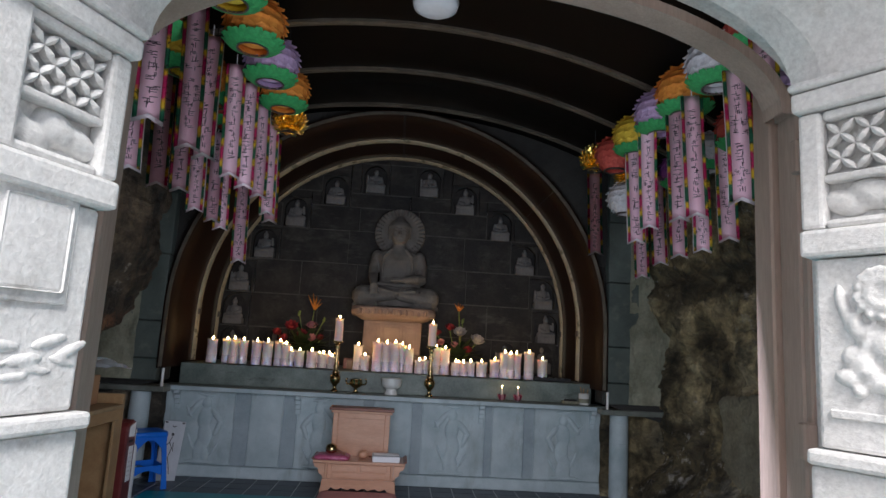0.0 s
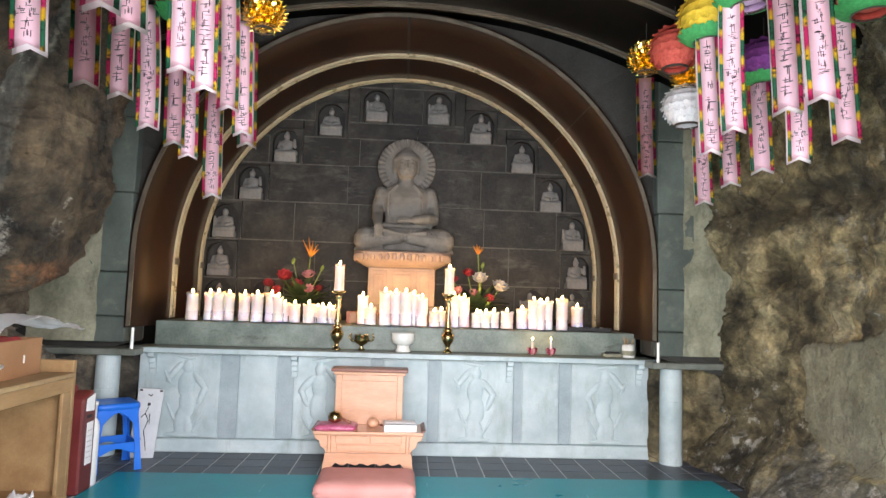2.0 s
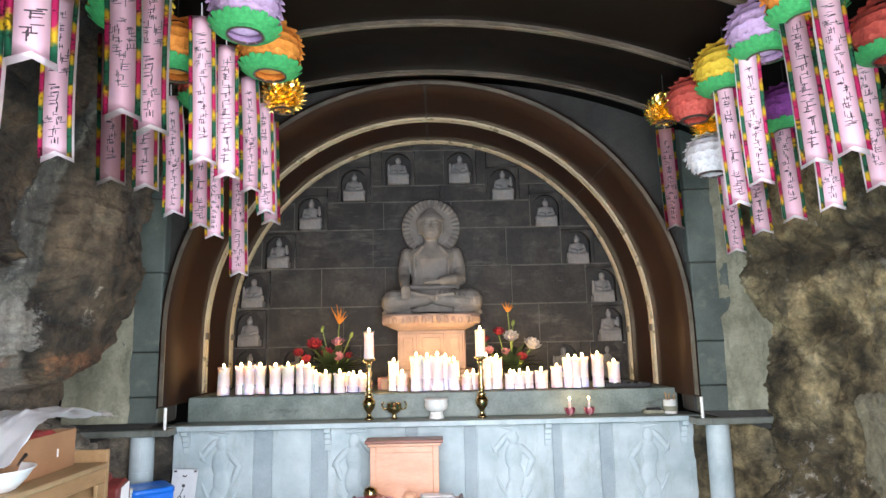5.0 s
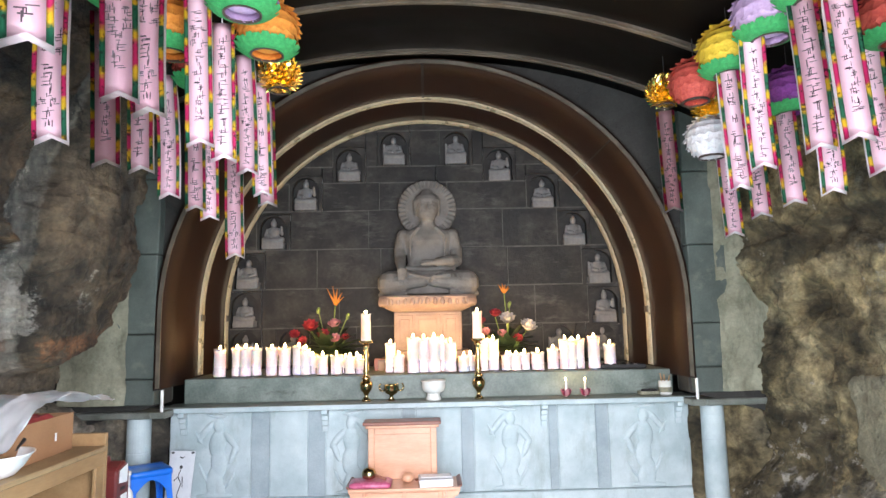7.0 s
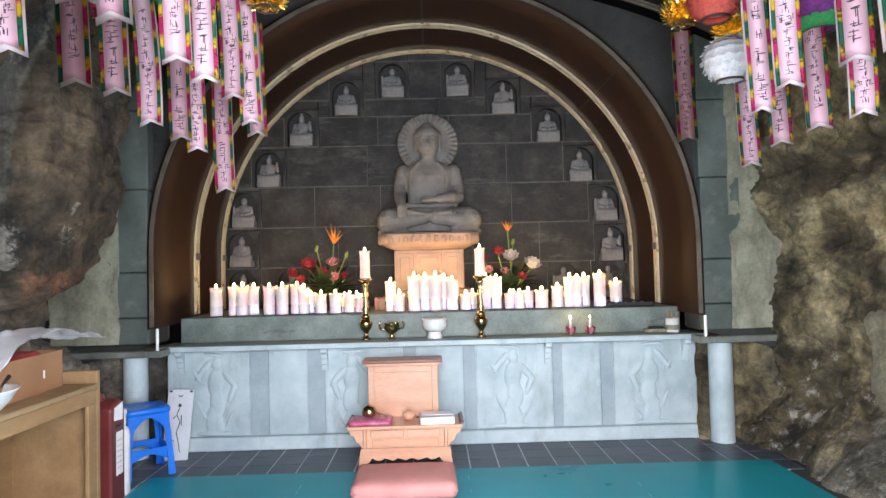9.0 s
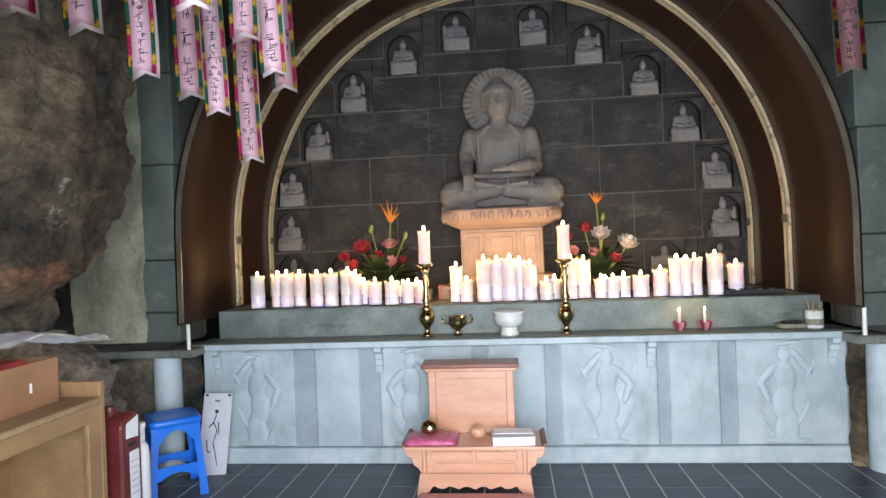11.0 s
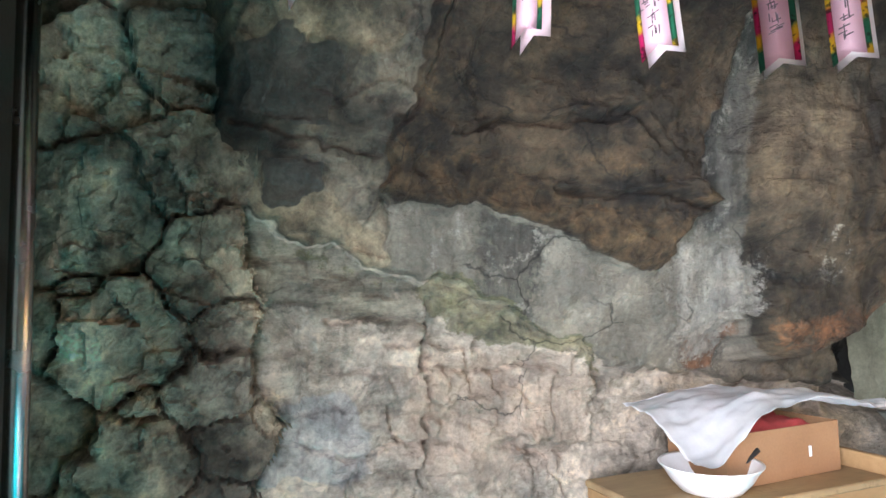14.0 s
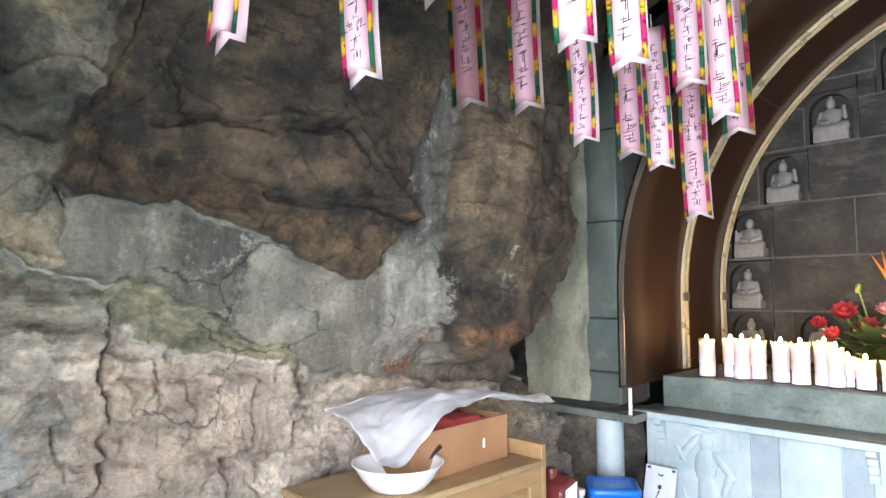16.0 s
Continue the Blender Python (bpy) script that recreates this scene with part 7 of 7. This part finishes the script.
        part_mesh("wave", fused("wave", bm, 0.0055, 1), FACADE, post, "carved wave", True)
    return post


facade_post("doorpost", -1)
facade_post("doorpost", 1)
# smooth arch stones over the posts
bm = bmesh.new()
PC, PH = (PE0 + PE1) / 2, (PE1 - PE0) / 2
def flare(wide, tall, y):
    return [bm.verts.new((PC + (PH + wide) * math.cos(math.pi - math.pi * k / 36), y, PZ + 0.003 + (0.36 + tall) * math.sin(math.pi * k / 36))) for k in range(37)]


rings = [flare(0.0, 0.0, 0.4295), flare(0.02, 0.01, 0.34), flare(0.20, 0.16, 0.0), flare(0.36, 0.30, -0.30), flare(0.62, 0.56, -0.30), flare(0.62, 0.56, 0.4295)]
for a, b in zip(rings, rings[1:]):
    for k in range(36):
        bm.faces.new((a[k], a[k + 1], b[k + 1], b[k]))
bmesh.ops.recalc_face_normals(bm, faces=bm.faces)
tagged(part("door_arch", bm, FACADE), "smooth pale granite arch flaring out above the doorway", "arch", kind="structure")
# jambs and arched lining of the doorway, set behind the granite
frame_ = thing("door_1", "weathered pinkish brown door lining with a batten, open doorway", "door frame", kind="structure")
for side in (-1, 1):
    e = DX0 if side < 0 else DX1
    def sp(a, b, e=e, side=side):
        u, v = e - side * a, e - side * b
        return min(u, v), max(u, v)
    x0, x1 = sp(-0.05, 0.015)
    part("jamb", a_box(x0, x1, 0.605, 0.70, 0.0, 2.15, 0.006), JAMB, frame_)
    x0, x1 = sp(-0.05, 0.035)
    part("inner_jamb", a_box(x0, x1, 0.705, 0.80, 0.0, 2.20, 0.006), JAMB, frame_)
    for z in (1.12, 1.92):
        x0, x1 = sp(0.0, 0.04)
        part("block", a_box(x0, x1, 0.605 - 0.035, 0.604, z - 0.05, z + 0.05, 0.005), JAMB, frame_)
    x0, x1 = sp(-0.02, 0.012)
    part("bead", a_box(x0, x1, 0.575, 0.603, 0.0, 2.08, 0.004), JAMB, frame_)
ring = bmesh.new()
pts = [p for p in door_outline(-0.02, 30) if p[1] >= DZ - 0.001]
pin = [p for p in door_outline(-0.055, 30) if p[1] >= DZ - 0.001]
m = min(len(pts), len(pin))
v = [[ring.verts.new((p[0], y, p[1])) for p in pp[:m]] for pp, y in ((pts, 0.605), (pin, 0.605), (pin, 0.70), (pts, 0.70))]
for k in range(m - 1):
    for a, b_ in ((0, 1), (1, 2), (2, 3), (3, 0)):
        ring.faces.new((v[a][k], v[a][k + 1], v[b_][k + 1], v[b_][k]))
bmesh.ops.recalc_face_normals(ring, faces=ring.faces)
part("arch_lining", ring, JAMB, frame_)

# Added dark panel: the shade beside the doorway is put into its colour.
tagged(part("wall_shade_panel", a_box(-3.1, -1.75, 0.605, 0.64, -0.1, 3.4, 0), CONCRETE), "added dark panel inside the entrance wall, shade put into its colour", "wall", kind="structure")

# ---- rubble corner wall beside the entrance ----
rubble = thing("wall_rubble", "dry-laid wall of big grey broken stones near the entrance", "wall", kind="structure")
tagged(part("wall_rubble_bed", a_box(-3.1, -2.62, 0.60, 1.10, -0.1, 3.4, 0), EARTH), "dark gaps behind the rubble stones", "wall", kind="structure")
rng = random.Random(21)
seeds = []
BIG = ((0.82, 1.84, 0.10), (0.93, 1.42, 0.10), (1.13, 1.66, 0.03), (0.72, 1.13, 0.02), (0.95, 0.98, 0.06), (1.26, 1.06, 0.0), (1.17, 1.24, 0.02), (1.10, 2.03, 0.05), (0.82, 2.29, 0.08), (1.10, 2.40, 0.06),
       (0.63, 1.45, 0.02), (1.22, 1.43, -0.05), (1.15, 0.82, 0.02), (0.78, 1.60, -0.06), (0.99, 1.22, -0.06), (1.0, 2.20, -0.06))
for y, z, wide in BIG:
    seeds.append((y, z, rng.uniform(-0.04, 0.05), rng.uniform(-0.25, 0.25), rng.uniform(-0.2, 0.25), wide))
for z in (0.05, 0.35, 0.64, 2.66, 3.02, 3.36):
    y = 0.52 + rng.uniform(0.0, 0.2)
    while y < 1.5:
        seeds.append((y, z + rng.uniform(-0.08, 0.08), rng.uniform(-0.05, 0.06), rng.uniform(-0.28, 0.28), rng.uniform(-0.22, 0.30), rng.uniform(-0.03, 0.06)))
        y += rng.uniform(0.28, 0.42)
for z in (0.9, 1.3, 1.7, 2.1):
    seeds.append((1.52, z, 0.0, 0.0, 0.0, 0.0))
STEP = 0.011


def stone_at(y, z):
    """Which stone covers a spot of the wall, and how far its surface stands out."""
    wy = y + 0.05 * fbm((11, y, z), 2.6, 4) + 0.02 * fbm((12, y, z), 11, 3)
    wz = z + 0.05 * fbm((13, y, z), 2.6, 4) + 0.02 * fbm((14, y, z), 11, 3)
    d = sorted((0.5 * math.hypot(wy - s[0], wz - s[1]) + 0.5 * max(abs(wy - s[0] + 0.3 * (wz - s[1])), abs(wz - s[1] - 0.3 * (wy - s[0]))) - s[5], k) for k, s in enumerate(seeds) if abs(z - s[1]) < 0.8)
    k, gap = d[0][1], d[1][0] - d[0][0]
    s = seeds[k]
    x = -2.43 + s[2] + s[3] * (y - s[0]) + s[4] * (z - s[1])
    x += 0.09 * chips((21.0 + k, y, z), 2.6) + 0.05 * chips((23.0 + k, y, z), 7.0) + 0.035 * chips((24.0, y, z), 15.0) + 0.018 * fbm((25, y, z), 8, 5)
    return k, x - 0.08 * (1 - step(gap, 0.001, 0.014)) - 0.018 * (1 - step(gap, 0.01, 0.05))


field = {}
for a in range(100):
    for b in range(314):
        field[a, b] = stone_at(0.58 + STEP * a, -0.05 + STEP * b)
faces_of = {}
for a in range(99):
    for b in range(313):
        k = field[a, b][0]
        if seeds[k][0] < 1.30:
            faces_of.setdefault(k, []).append((a, b))
for k, cells in sorted(faces_of.items()):
    if len(cells) < 12:
        continue
    bm = bmesh.new()
    seen = {}

    def corner(a, b):
        if (a, b) not in seen:
            seen[a, b] = bm.verts.new((field[a, b][1], 0.58 + STEP * a, -0.05 + STEP * b))
        return seen[a, b]

    for a, b in cells:
        bm.faces.new((corner(a, b), corner(a + 1, b), corner(a + 1, b + 1), corner(a, b + 1)))
    part("stone", bm, RUBBLE, rubble)

# ---- floor tiles along the altar ----
tile_me = bpy.data.meshes.new("tile")
bm = a_box(-0.0955, 0.0955, -0.0955, 0.0955, -0.010, 0.0, 0.002)
bm.to_mesh(tile_me)
bm.free()
for j in range(4):
    for i in range(25):
        part_mesh("tile", tile_me, TILE, grout, at=pose(-2.55 + 0.1 + 0.2 * i - 0.005, 4.348 + 0.2 * j, 0.0))
for j in range(5):
    for i in range(3):
        part_mesh("tile", tile_me, TILE, side_bed, at=pose(-2.455 + 0.2 * i, 4.148 - 0.2 * j, 0.0))
